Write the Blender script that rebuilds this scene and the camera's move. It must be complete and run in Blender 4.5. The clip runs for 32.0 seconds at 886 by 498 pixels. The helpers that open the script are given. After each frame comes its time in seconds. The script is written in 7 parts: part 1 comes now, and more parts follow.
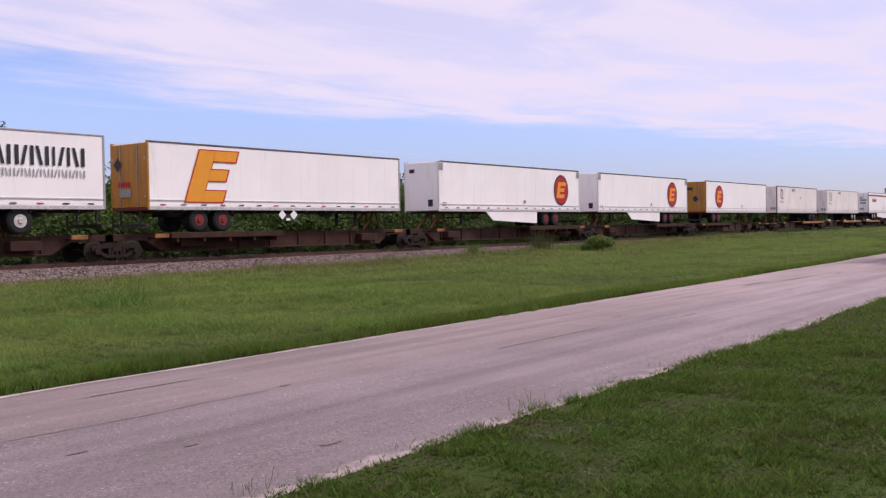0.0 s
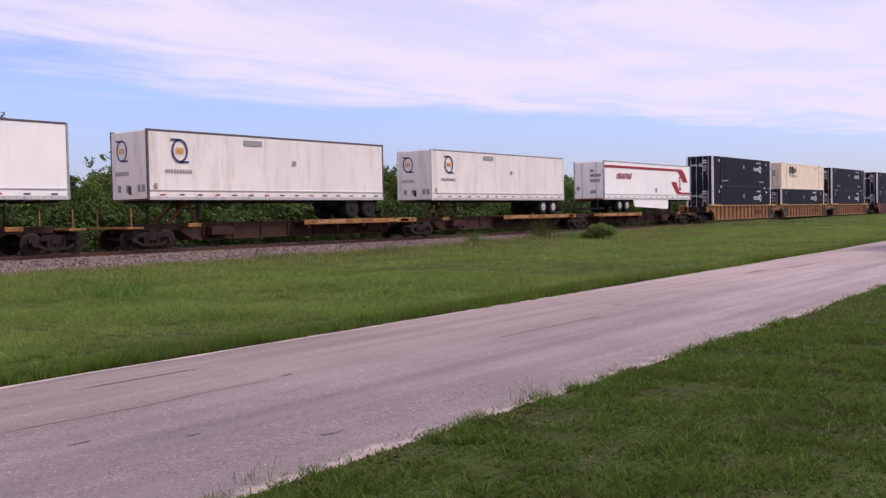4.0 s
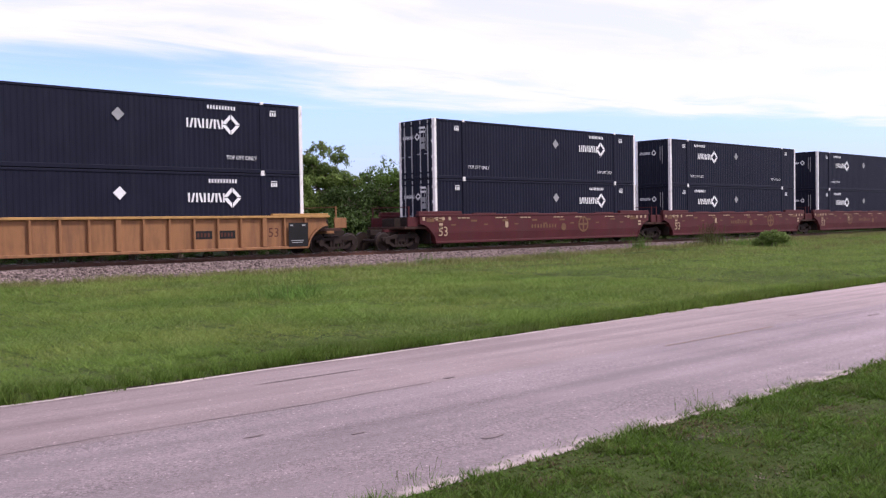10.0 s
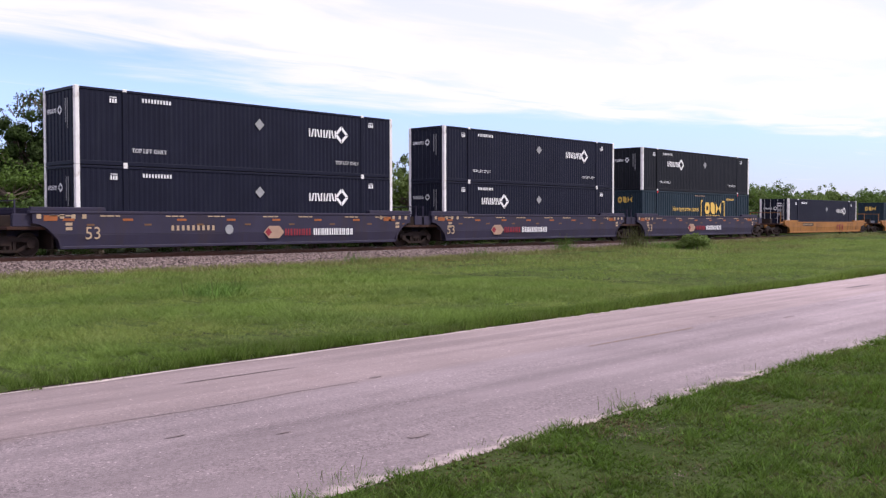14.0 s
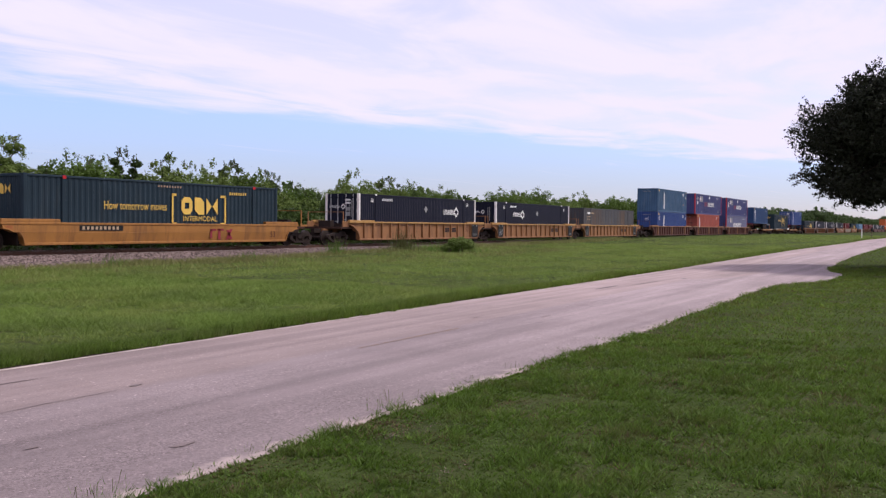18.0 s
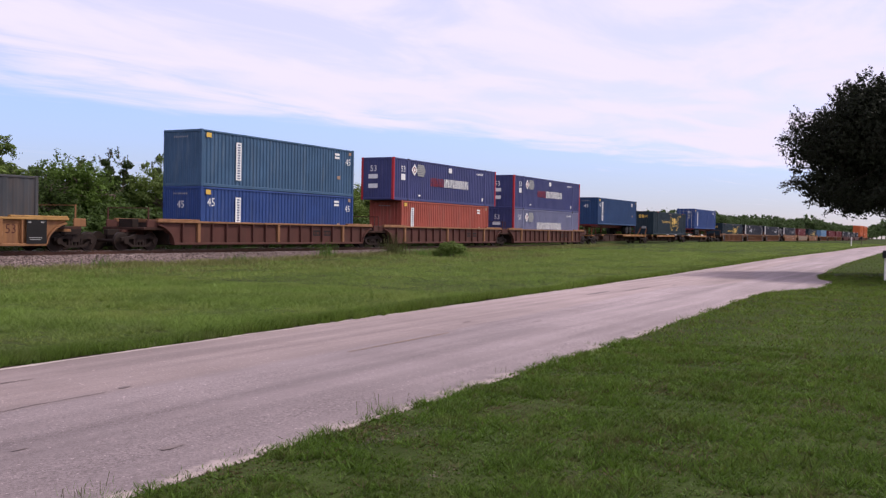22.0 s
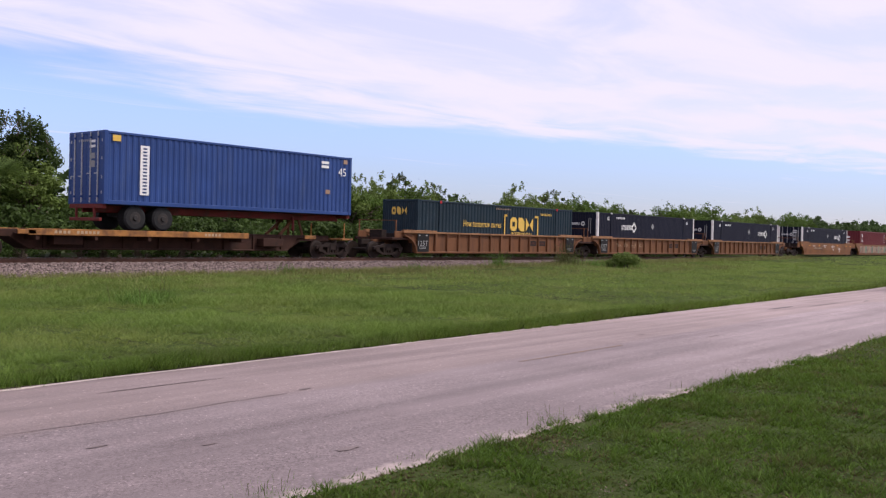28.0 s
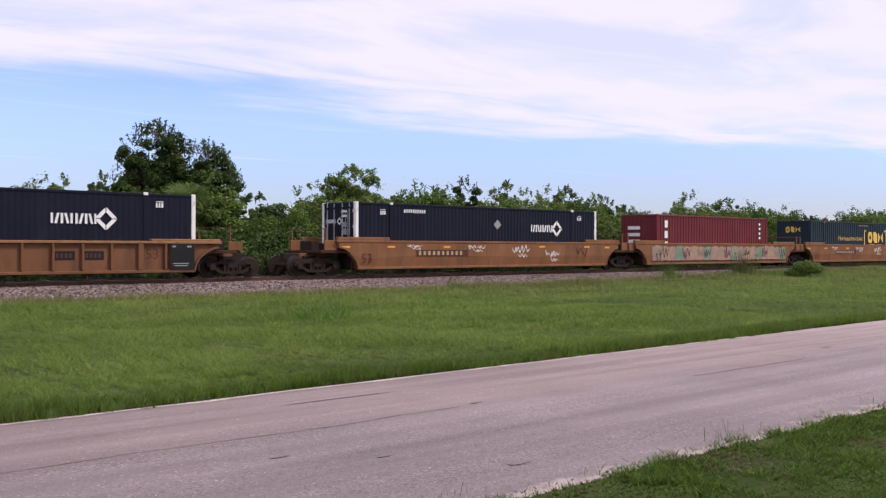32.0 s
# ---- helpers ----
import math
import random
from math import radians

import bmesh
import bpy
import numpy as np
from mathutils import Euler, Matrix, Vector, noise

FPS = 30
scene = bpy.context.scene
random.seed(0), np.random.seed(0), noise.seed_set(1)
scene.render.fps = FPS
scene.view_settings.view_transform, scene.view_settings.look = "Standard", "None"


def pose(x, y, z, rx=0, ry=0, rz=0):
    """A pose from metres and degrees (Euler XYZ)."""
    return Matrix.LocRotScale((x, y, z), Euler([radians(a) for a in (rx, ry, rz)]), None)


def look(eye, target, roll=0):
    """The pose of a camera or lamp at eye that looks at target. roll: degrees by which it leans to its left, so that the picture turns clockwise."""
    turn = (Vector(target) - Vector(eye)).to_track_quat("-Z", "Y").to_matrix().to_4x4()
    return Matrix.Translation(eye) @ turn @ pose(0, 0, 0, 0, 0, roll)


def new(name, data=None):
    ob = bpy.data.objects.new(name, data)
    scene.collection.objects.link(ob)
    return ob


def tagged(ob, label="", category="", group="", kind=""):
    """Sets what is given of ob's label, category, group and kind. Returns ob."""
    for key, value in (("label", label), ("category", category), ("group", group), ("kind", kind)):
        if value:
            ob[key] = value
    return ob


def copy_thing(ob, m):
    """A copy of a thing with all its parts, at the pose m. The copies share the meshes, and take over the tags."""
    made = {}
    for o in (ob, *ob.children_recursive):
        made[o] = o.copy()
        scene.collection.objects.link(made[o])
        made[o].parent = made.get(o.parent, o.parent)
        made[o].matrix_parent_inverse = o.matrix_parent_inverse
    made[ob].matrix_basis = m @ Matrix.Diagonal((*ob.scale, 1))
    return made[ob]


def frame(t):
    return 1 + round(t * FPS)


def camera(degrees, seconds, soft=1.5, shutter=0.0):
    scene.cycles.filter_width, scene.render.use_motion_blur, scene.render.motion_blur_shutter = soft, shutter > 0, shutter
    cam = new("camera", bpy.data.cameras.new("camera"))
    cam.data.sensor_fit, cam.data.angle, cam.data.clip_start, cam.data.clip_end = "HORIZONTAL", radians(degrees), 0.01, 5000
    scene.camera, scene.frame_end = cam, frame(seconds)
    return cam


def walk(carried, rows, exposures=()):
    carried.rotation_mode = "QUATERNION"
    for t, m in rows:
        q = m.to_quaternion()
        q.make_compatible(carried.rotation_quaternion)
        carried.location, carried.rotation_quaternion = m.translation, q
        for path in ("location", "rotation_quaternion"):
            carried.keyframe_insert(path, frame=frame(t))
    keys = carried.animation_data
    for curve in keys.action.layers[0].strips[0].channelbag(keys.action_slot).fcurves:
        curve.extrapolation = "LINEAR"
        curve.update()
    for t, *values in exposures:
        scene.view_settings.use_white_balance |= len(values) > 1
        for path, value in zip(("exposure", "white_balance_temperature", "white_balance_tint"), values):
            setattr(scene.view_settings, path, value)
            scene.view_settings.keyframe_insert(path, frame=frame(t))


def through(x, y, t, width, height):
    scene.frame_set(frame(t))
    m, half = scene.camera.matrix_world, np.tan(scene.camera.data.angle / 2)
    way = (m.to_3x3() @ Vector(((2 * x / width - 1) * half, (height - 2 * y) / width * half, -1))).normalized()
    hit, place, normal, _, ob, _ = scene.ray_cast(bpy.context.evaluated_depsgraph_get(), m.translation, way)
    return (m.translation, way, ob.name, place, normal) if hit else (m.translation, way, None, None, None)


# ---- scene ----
cam = camera(50.25, 32.0, soft=1.3, shutter=0.04)
PATH = [
    (0, -52.65, 88.62, 0.90), (0.5, -52.66, 88.50, 0.76), (1, -52.69, 88.40, 0.90), (1.5, -52.67, 88.31, 0.98),
    (2, -52.65, 88.22, 1.21), (2.5, -52.60, 88.11, 1.05), (3, -52.56, 88.00, 1.02), (3.5, -52.57, 87.92, 0.95),
    (4, -52.61, 87.95, 1.12), (4.5, -52.37, 87.99, 0.91), (6.5, -44.03, 88.22, 1.15), (7, -43.15, 88.27, 1.34),
    (7.5, -43.19, 88.24, 1.21), (8, -42.81, 88.27, 1.13), (8.5, -42.76, 88.29, 1.03), (9, -42.76, 88.33, 0.79),
    (9.5, -42.78, 88.38, 0.98), (10, -42.79, 88.45, 0.90), (10.5, -42.91, 88.52, 0.83), (11, -42.97, 88.56, 0.82),
    (11.5, -42.91, 88.54, 0.96), (12, -42.94, 88.53, 0.78), (12.5, -43.28, 88.48, 0.57), (13, -44.01, 88.41, 0.04),
    (13.5, -45.48, 88.39, 0.15), (14, -47.13, 88.38, 0.08), (14.5, -48.85, 88.35, -0.10), (15, -51.22, 88.33, -0.20),
    (15.5, -54.45, 88.31, -0.54), (17.5, -60.86, 88.56, -0.59), (18, -61.00, 88.59, -0.53), (18.5, -61.25, 88.63, -0.59),
    (19, -61.37, 88.63, -0.76), (19.5, -61.44, 88.63, -0.68), (20, -61.52, 88.64, -0.66), (20.5, -61.59, 88.68, -0.73),
    (21, -61.62, 88.74, -0.91), (21.5, -61.61, 88.81, -0.95), (22, -61.52, 88.86, -1.06), (22.5, -61.37, 88.93, -0.99),
    (23, -61.12, 88.94, -0.66), (23.5, -60.94, 88.92, -0.82), (24, -60.69, 88.93, -0.99), (24.5, -60.42, 88.98, -1.06),
    (26.5, -58.67, 89.09, -1.02), (27, -57.45, 89.14, -1.10), (27.5, -54.92, 89.19, -1.36), (28, -51.09, 89.23, -1.47),
    (28.5, -47.91, 89.30, -1.29), (29, -44.89, 89.45, -1.10), (29.5, -43.03, 89.59, -0.86), (30, -41.85, 89.64, -0.57),
    (30.5, -40.59, 89.69, -0.26), (31, -40.52, 89.78, -0.33), (31.5, -40.78, 89.87, -0.20), (32, -40.98, 89.92, -0.14),
]
walk(cam, [(t, pose(0, 0, 1.75, tilt, roll, yaw)) for t, yaw, tilt, roll in PATH],
     [(0, -0.42, 6400, 18), (4.5, -0.35, 6400, 18), (6.5, -0.19, 6340, 17), (8, -0.04, 6190, 18), (9.3, -0.04, 6130, 17.5), (10.3, 0.06, 6100, 16.5), (11, 0.06, 6100, 16), (13, 0.05, 6130, 15), (15.5, -0.05, 6260, 13), (18, -0.26, 6400, 12.5), (24, -0.28, 6430, 13.5), (28, -0.26, 6430, 11), (32, -0.22, 6380, 10)])

# ---- light ----
SUN_AZ, SUN_EL = -47.0, 52.0        # degrees from +x towards +y; elevation
sun_dir = Vector((math.cos(radians(SUN_AZ)) * math.cos(radians(SUN_EL)), math.sin(radians(SUN_AZ)) * math.cos(radians(SUN_EL)), math.sin(radians(SUN_EL))))
sun = new("sun", bpy.data.lights.new("sun", "SUN"))
sun.data.energy, sun.data.angle, sun.data.color = 3.8, radians(7.0), (1.0, 0.93, 0.84)
sun.matrix_world = look(sun_dir * 50, (0, 0, 0))

world = bpy.data.worlds.new("sky")
scene.world = world
world.use_nodes = True
wt = world.node_tree
wt.nodes.clear()


def wn(kind, **props):
    n = wt.nodes.new(kind)
    for k, v in props.items():
        if k == "operation":
            n.operation = v
        elif k == "sky_type":
            n.sky_type = v
    return n


def wmath(op, a, b=None, clamp=False):
    n = wn("ShaderNodeMath", operation=op)
    n.use_clamp = clamp
    for i, v in enumerate((a, b)):
        if v is None:
            continue
        if isinstance(v, (int, float)):
            n.inputs[i].default_value = v
        else:
            wt.links.new(v, n.inputs[i])
    return n.outputs[0]


sky = wn("ShaderNodeTexSky", sky_type="NISHITA")
sky.sun_disc = False
sky.sun_elevation, sky.sun_rotation = radians(SUN_EL), radians(90 - SUN_AZ)
sky.air_density, sky.dust_density, sky.ozone_density = 1.0, 0.2, 2.4
geo_n = wn("ShaderNodeTexCoord")
sep = wn("ShaderNodeSeparateXYZ")
wt.links.new(geo_n.outputs["Generated"], sep.inputs[0])
zc = wmath("MAXIMUM", sep.outputs[2], 0.012)
px = wmath("DIVIDE", sep.outputs[0], zc)
py = wmath("DIVIDE", sep.outputs[1], zc)
def plane(kx, ky, scale, detail, rough, warp):
    """Noise on the flat cloud layer, seen from below."""
    c = wn("ShaderNodeCombineXYZ")
    wt.links.new(wmath("MULTIPLY", px, kx), c.inputs[0])
    wt.links.new(wmath("MULTIPLY", py, ky), c.inputs[1])
    n = wn("ShaderNodeTexNoise")
    n.inputs["Scale"].default_value, n.inputs["Detail"].default_value, n.inputs["Roughness"].default_value = scale, detail, rough
    n.inputs["Distortion"].default_value = warp
    wt.links.new(c.outputs[0], n.inputs["Vector"])
    return n.outputs[0]


def ramp(value, a, b, lo=0.0, hi=1.0):
    r = wn("ShaderNodeMapRange")
    r.interpolation_type = "SMOOTHSTEP"
    r.inputs["From Min"].default_value, r.inputs["From Max"].default_value = a, b
    r.inputs["To Min"].default_value, r.inputs["To Max"].default_value = lo, hi
    wt.links.new(value, r.inputs["Value"])
    return r.outputs[0]


big = plane(0.30, 0.62, 0.9, 4.0, 0.5, 0.3)
fine = plane(0.42, 0.80, 1.5, 9.0, 0.58, 0.5)
wisp = plane(0.14, 0.95, 1.3, 8.0, 0.55, 1.1)
# the bank of high cloud ends along a line that runs with the railway, and thins out far along it
edge = wmath("SUBTRACT", 5.6, py)
edge = wmath("SUBTRACT", edge, wmath("MULTIPLY", wmath("MAXIMUM", wmath("SUBTRACT", px, 6.5), 0.0), 0.36))
edge = wmath("ADD", edge, wmath("MULTIPLY", wmath("SUBTRACT", big, 0.5), 3.6))
edge = wmath("ADD", edge, wmath("MULTIPLY", wmath("SUBTRACT", fine, 0.5), 2.6))
bank = ramp(edge, -0.55, 1.25)
cover = wmath("MAXIMUM", bank, ramp(wisp, 0.56, 0.84, 0.0, 0.65))
# haze whitens the lowest few degrees
cover = wmath("MAXIMUM", cover, ramp(sep.outputs[2], 0.0, 0.12, 0.10, 0.0))
cover = wmath("MULTIPLY", cover, ramp(fine, 0.34, 0.60, 0.68, 1.0), True)
mixc = wn("ShaderNodeMix")
mixc.data_type = "RGBA"
wt.links.new(cover, mixc.inputs[0])
tint = wn("ShaderNodeMix")
tint.data_type, tint.blend_type = "RGBA", "MULTIPLY"
tint.inputs[0].default_value = 1.0
dim = wn("ShaderNodeVectorMath")
dim.operation = "SCALE"
wt.links.new(sky.outputs[0], dim.inputs[0])
wt.links.new(ramp(sep.outputs[2], 0.0, 0.15, 0.60, 1.0), dim.inputs["Scale"])
wt.links.new(dim.outputs[0], tint.inputs[6])
# the air grows more violet-blue towards the horizon
low = wn("ShaderNodeMix")
low.data_type = "RGBA"
wt.links.new(ramp(sep.outputs[2], 0.0, 0.17), low.inputs[0])
low.inputs[6].default_value, low.inputs[7].default_value = (1.74, 1.70, 2.38, 1), (1.93, 1.78, 2.20, 1)
wt.links.new(low.outputs[2], tint.inputs[7])
wt.links.new(tint.outputs[2], mixc.inputs[6])
mixc.inputs[7].default_value = (11.0, 10.2, 12.1, 1)
bg = wn("ShaderNodeBackground")
bg.inputs[1].default_value = 0.10
wt.links.new(mixc.outputs[2], bg.inputs[0])
wo = wn("ShaderNodeOutputWorld")
wt.links.new(bg.outputs[0], wo.inputs[0])
scene.view_settings.exposure = 0.0

# ---- materials ----


def mat(name, col, rough=0.6, metal=0.0, dirt=None, dirt_amt=0.5, scale=1.5, var=0.25, bump=0.0, bump_scale=40.0, streaks=0.0, island=0.0, random_ob=0.0, coat=0.0, spec=None):
    """A painted or natural surface: base colour, broad and fine variation, dirt patches, vertical streaks, fine relief."""
    m = bpy.data.materials.new(name)
    m.use_nodes = True
    t = m.node_tree
    N, L = t.nodes, t.links
    bs = N["Principled BSDF"]
    tc = N.new("ShaderNodeTexCoord")
    n1 = N.new("ShaderNodeTexNoise")
    n1.inputs["Scale"].default_value, n1.inputs["Detail"].default_value = scale, 6
    L.new(tc.outputs["Object"], n1.inputs["Vector"])
    n2 = N.new("ShaderNodeTexNoise")
    n2.inputs["Scale"].default_value, n2.inputs["Detail"].default_value = bump_scale, 3
    L.new(tc.outputs["Object"], n2.inputs["Vector"])
    mr = N.new("ShaderNodeMapRange")
    mr.inputs["To Min"].default_value, mr.inputs["To Max"].default_value = 1 - var, 1 + var
    mr.inputs["From Min"].default_value, mr.inputs["From Max"].default_value = 0.25, 0.75
    L.new(n1.outputs[0], mr.inputs["Value"])
    mr2 = N.new("ShaderNodeMapRange")
    mr2.inputs["To Min"].default_value, mr2.inputs["To Max"].default_value = 1 - var * 0.5, 1 + var * 0.5
    L.new(n2.outputs[0], mr2.inputs["Value"])
    mu = N.new("ShaderNodeMath")
    mu.operation = "MULTIPLY"
    L.new(mr.outputs[0], mu.inputs[0])
    L.new(mr2.outputs[0], mu.inputs[1])
    out = mu.outputs[0]
    for amount, src in ((island, "New Geometry"), (random_ob, "Object Info")):
        if amount:
            g = N.new("ShaderNodeNewGeometry" if src == "New Geometry" else "ShaderNodeObjectInfo")
            mr3 = N.new("ShaderNodeMapRange")
            mr3.inputs["To Min"].default_value, mr3.inputs["To Max"].default_value = 1 - amount, 1 + amount
            L.new(g.outputs["Random Per Island" if src == "New Geometry" else "Random"], mr3.inputs["Value"])
            m3 = N.new("ShaderNodeMath")
            m3.operation = "MULTIPLY"
            L.new(out, m3.inputs[0])
            L.new(mr3.outputs[0], m3.inputs[1])
            out = m3.outputs[0]
    mix = N.new("ShaderNodeMix")
    mix.data_type, mix.blend_type = "RGBA", "MULTIPLY"
    mix.inputs[0].default_value = 1
    mix.inputs[6].default_value = (*col, 1)
    L.new(out, mix.inputs[7])
    final = mix.outputs[2]
    if dirt:
        mp = N.new("ShaderNodeMapping")
        mp.inputs["Scale"].default_value = (1.0, 1.0, 1.0 - 0.85 * streaks)
        L.new(tc.outputs["Object"], mp.inputs[0])
        n3 = N.new("ShaderNodeTexNoise")
        n3.inputs["Scale"].default_value, n3.inputs["Detail"].default_value, n3.inputs["Roughness"].default_value = 2.2 if streaks else scale * 1.7, 8, 0.65
        L.new(mp.outputs[0], n3.inputs["Vector"])
        r = N.new("ShaderNodeMapRange")
        r.inputs["From Min"].default_value, r.inputs["From Max"].default_value = 0.62 - 0.28 * dirt_amt, 0.80 - 0.18 * dirt_amt
        r.inputs["To Max"].default_value = min(1, 0.45 + dirt_amt * 0.5)
        L.new(n3.outputs[0], r.inputs["Value"])
        md = N.new("ShaderNodeMix")
        md.data_type = "RGBA"
        L.new(r.outputs[0], md.inputs[0])
        L.new(final, md.inputs[6])
        md.inputs[7].default_value = (*dirt, 1)
        final = md.outputs[2]
    L.new(final, bs.inputs["Base Color"])
    bs.inputs["Roughness"].default_value, bs.inputs["Metallic"].default_value = rough, metal
    bs.inputs["Specular IOR Level"].default_value = 0.22 if spec is None else spec
    if coat:
        bs.inputs["Coat Weight"].default_value = coat
    if bump:
        b = N.new("ShaderNodeBump")
        b.inputs["Strength"].default_value, b.inputs["Distance"].default_value = 1.0, bump
        L.new(n2.outputs[0], b.inputs["Height"])
        L.new(b.outputs[0], bs.inputs["Normal"])
    return m


def leafy(name, col, var=0.35, through=0.35, rough=0.55, alt=None, alt_scale=0.5):
    """Leaves and grass: colour that varies leaf by leaf, with some light coming through."""
    m = mat(name, col, rough, dirt=alt, dirt_amt=0.42, var=0.28, scale=alt_scale, island=var, spec=0.10)
    t = m.node_tree
    bs = t.nodes["Principled BSDF"]
    tr = t.nodes.new("ShaderNodeBsdfTranslucent")
    src = bs.inputs["Base Color"].links[0].from_socket
    t.links.new(src, tr.inputs[0])
    mx = t.nodes.new("ShaderNodeMixShader")
    mx.inputs[0].default_value = through
    t.links.new(bs.outputs[0], mx.inputs[1])
    t.links.new(tr.outputs[0], mx.inputs[2])
    t.links.new(mx.outputs[0], t.nodes["Material Output"].inputs[0])
    return m


def road_surface():
    """Old pale asphalt: long bands along the wheel tracks, exposed pale and dark stones, stains."""
    m = mat("worn_pale_asphalt", (0.200, 0.157, 0.156), 0.85, dirt=(0.164, 0.126, 0.124), dirt_amt=0.3, scale=0.5, var=0.10, bump=0.006, bump_scale=75)
    t = m.node_tree
    N, L = t.nodes, t.links
    bs = N["Principled BSDF"]
    src = bs.inputs["Base Color"].links[0].from_socket
    tc = N.new("ShaderNodeTexCoord")
    mp = N.new("ShaderNodeMapping")
    mp.inputs["Scale"].default_value = (0.07, 1.5, 1)
    L.new(tc.outputs["Object"], mp.inputs[0])
    band = N.new("ShaderNodeTexNoise")
    band.inputs["Scale"].default_value, band.inputs["Detail"].default_value, band.inputs["Roughness"].default_value = 1.3, 5, 0.5
    L.new(mp.outputs[0], band.inputs["Vector"])
    r1 = N.new("ShaderNodeMapRange")
    r1.inputs["From Min"].default_value, r1.inputs["From Max"].default_value = 0.3, 0.7
    r1.inputs["To Min"].default_value, r1.inputs["To Max"].default_value = 0.80, 1.27
    L.new(band.outputs[0], r1.inputs["Value"])
    vo = N.new("ShaderNodeTexVoronoi")
    vo.inputs["Scale"].default_value = 58
    L.new(tc.outputs["Object"], vo.inputs["Vector"])
    sepc = N.new("ShaderNodeSeparateColor")
    L.new(vo.outputs["Color"], sepc.inputs[0])
    r2 = N.new("ShaderNodeMapRange")
    r2.inputs["From Min"].default_value, r2.inputs["From Max"].default_value = 0.0, 1.0
    r2.inputs["To Min"].default_value, r2.inputs["To Max"].default_value = -0.34, 0.34
    L.new(sepc.outputs[0], r2.inputs["Value"])
    # the stones lie bare in long ragged bands and are sealed over between them
    mpb = N.new("ShaderNodeMapping")
    mpb.inputs["Scale"].default_value = (0.16, 0.95, 1)
    mpb.inputs["Rotation"].default_value = (0, 0, 0.035)
    L.new(tc.outputs["Object"], mpb.inputs[0])
    bare = N.new("ShaderNodeTexNoise")
    bare.inputs["Scale"].default_value, bare.inputs["Detail"].default_value, bare.inputs["Roughness"].default_value = 1.1, 6, 0.6
    L.new(mpb.outputs[0], bare.inputs["Vector"])
    rb = N.new("ShaderNodeMapRange")
    rb.inputs["From Min"].default_value, rb.inputs["From Max"].default_value = 0.42, 0.60
    rb.inputs["To Min"].default_value, rb.inputs["To Max"].default_value = 0.22, 0.95
    L.new(bare.outputs[0], rb.inputs["Value"])
    speck = N.new("ShaderNodeMath")
    speck.operation = "MULTIPLY_ADD"
    speck.inputs[2].default_value = 1.0
    L.new(r2.outputs[0], speck.inputs[0])
    # a few pale stones show in the worn surface
    fleck = N.new("ShaderNodeMapRange")
    fleck.inputs["From Min"].default_value, fleck.inputs["From Max"].default_value = 0.984, 0.990
    fleck.inputs["To Min"].default_value, fleck.inputs["To Max"].default_value = 1.0, 1.6
    L.new(sepc.outputs[1], fleck.inputs["Value"])
    fm = N.new("ShaderNodeMath")
    fm.operation = "MULTIPLY"
    L.new(speck.outputs[0], fm.inputs[0])
    L.new(fleck.outputs[0], fm.inputs[1])
    mu = N.new("ShaderNodeMath")
    mu.operation = "MULTIPLY"
    L.new(r1.outputs[0], mu.inputs[0])
    L.new(fm.outputs[0], mu.inputs[1])
    mx = N.new("ShaderNodeMix")
    mx.data_type, mx.blend_type = "RGBA", "MULTIPLY"
    mx.inputs[0].default_value = 1
    L.new(src, mx.inputs[6])
    L.new(mu.outputs[0], mx.inputs[7])
    # pale sand washed over the near edge, by a ragged line; the second UV coordinate runs across the road
    sp = N.new("ShaderNodeSeparateXYZ")
    L.new(tc.outputs["Object"], sp.inputs[0])
    across = N.new("ShaderNodeSeparateXYZ")
    L.new(tc.outputs["UV"], across.inputs[0])
    rag = N.new("ShaderNodeTexNoise")
    rag.inputs["Scale"].default_value, rag.inputs["Detail"].default_value, rag.inputs["Roughness"].default_value = 2.4, 8, 0.7
    L.new(tc.outputs["Object"], rag.inputs["Vector"])
    ad = N.new("ShaderNodeMath")
    ad.operation = "MULTIPLY_ADD"
    ad.inputs[1].default_value = 0.85
    L.new(rag.outputs[0], ad.inputs[0])
    L.new(across.outputs[1], ad.inputs[2])
    r3 = N.new("ShaderNodeMapRange")
    r3.inputs["From Min"].default_value, r3.inputs["From Max"].default_value = 0.40, 0.55
    r3.inputs["To Min"].default_value, r3.inputs["To Max"].default_value = 0.95, 0.0
    L.new(ad.outputs[0], r3.inputs["Value"])
    r4 = N.new("ShaderNodeMapRange")
    r4.inputs["From Min"].default_value, r4.inputs["From Max"].default_value = 9.0, 20.0
    r4.inputs["To Min"].default_value, r4.inputs["To Max"].default_value = 1.0, 0.35
    L.new(sp.outputs[0], r4.inputs["Value"])
    m4 = N.new("ShaderNodeMath")
    m4.operation = "MULTIPLY"
    L.new(r3.outputs[0], m4.inputs[0])
    L.new(r4.outputs[0], m4.inputs[1])
    # brightening along x: light scattered at the grazing view is put into the colour
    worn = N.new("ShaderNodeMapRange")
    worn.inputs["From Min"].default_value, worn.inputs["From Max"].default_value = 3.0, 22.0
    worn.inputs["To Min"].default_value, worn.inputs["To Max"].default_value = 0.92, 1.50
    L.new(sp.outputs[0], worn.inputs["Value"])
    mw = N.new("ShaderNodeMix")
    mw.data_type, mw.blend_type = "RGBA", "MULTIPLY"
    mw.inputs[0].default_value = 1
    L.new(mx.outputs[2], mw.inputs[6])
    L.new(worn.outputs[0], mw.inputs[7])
    # the two lanes were laid apart: the far one is pinker and paler, the near one greyer
    lane = N.new("ShaderNodeMapRange")
    lane.inputs["From Min"].default_value, lane.inputs["From Max"].default_value = 2.66, 2.84
    L.new(across.outputs[1], lane.inputs["Value"])
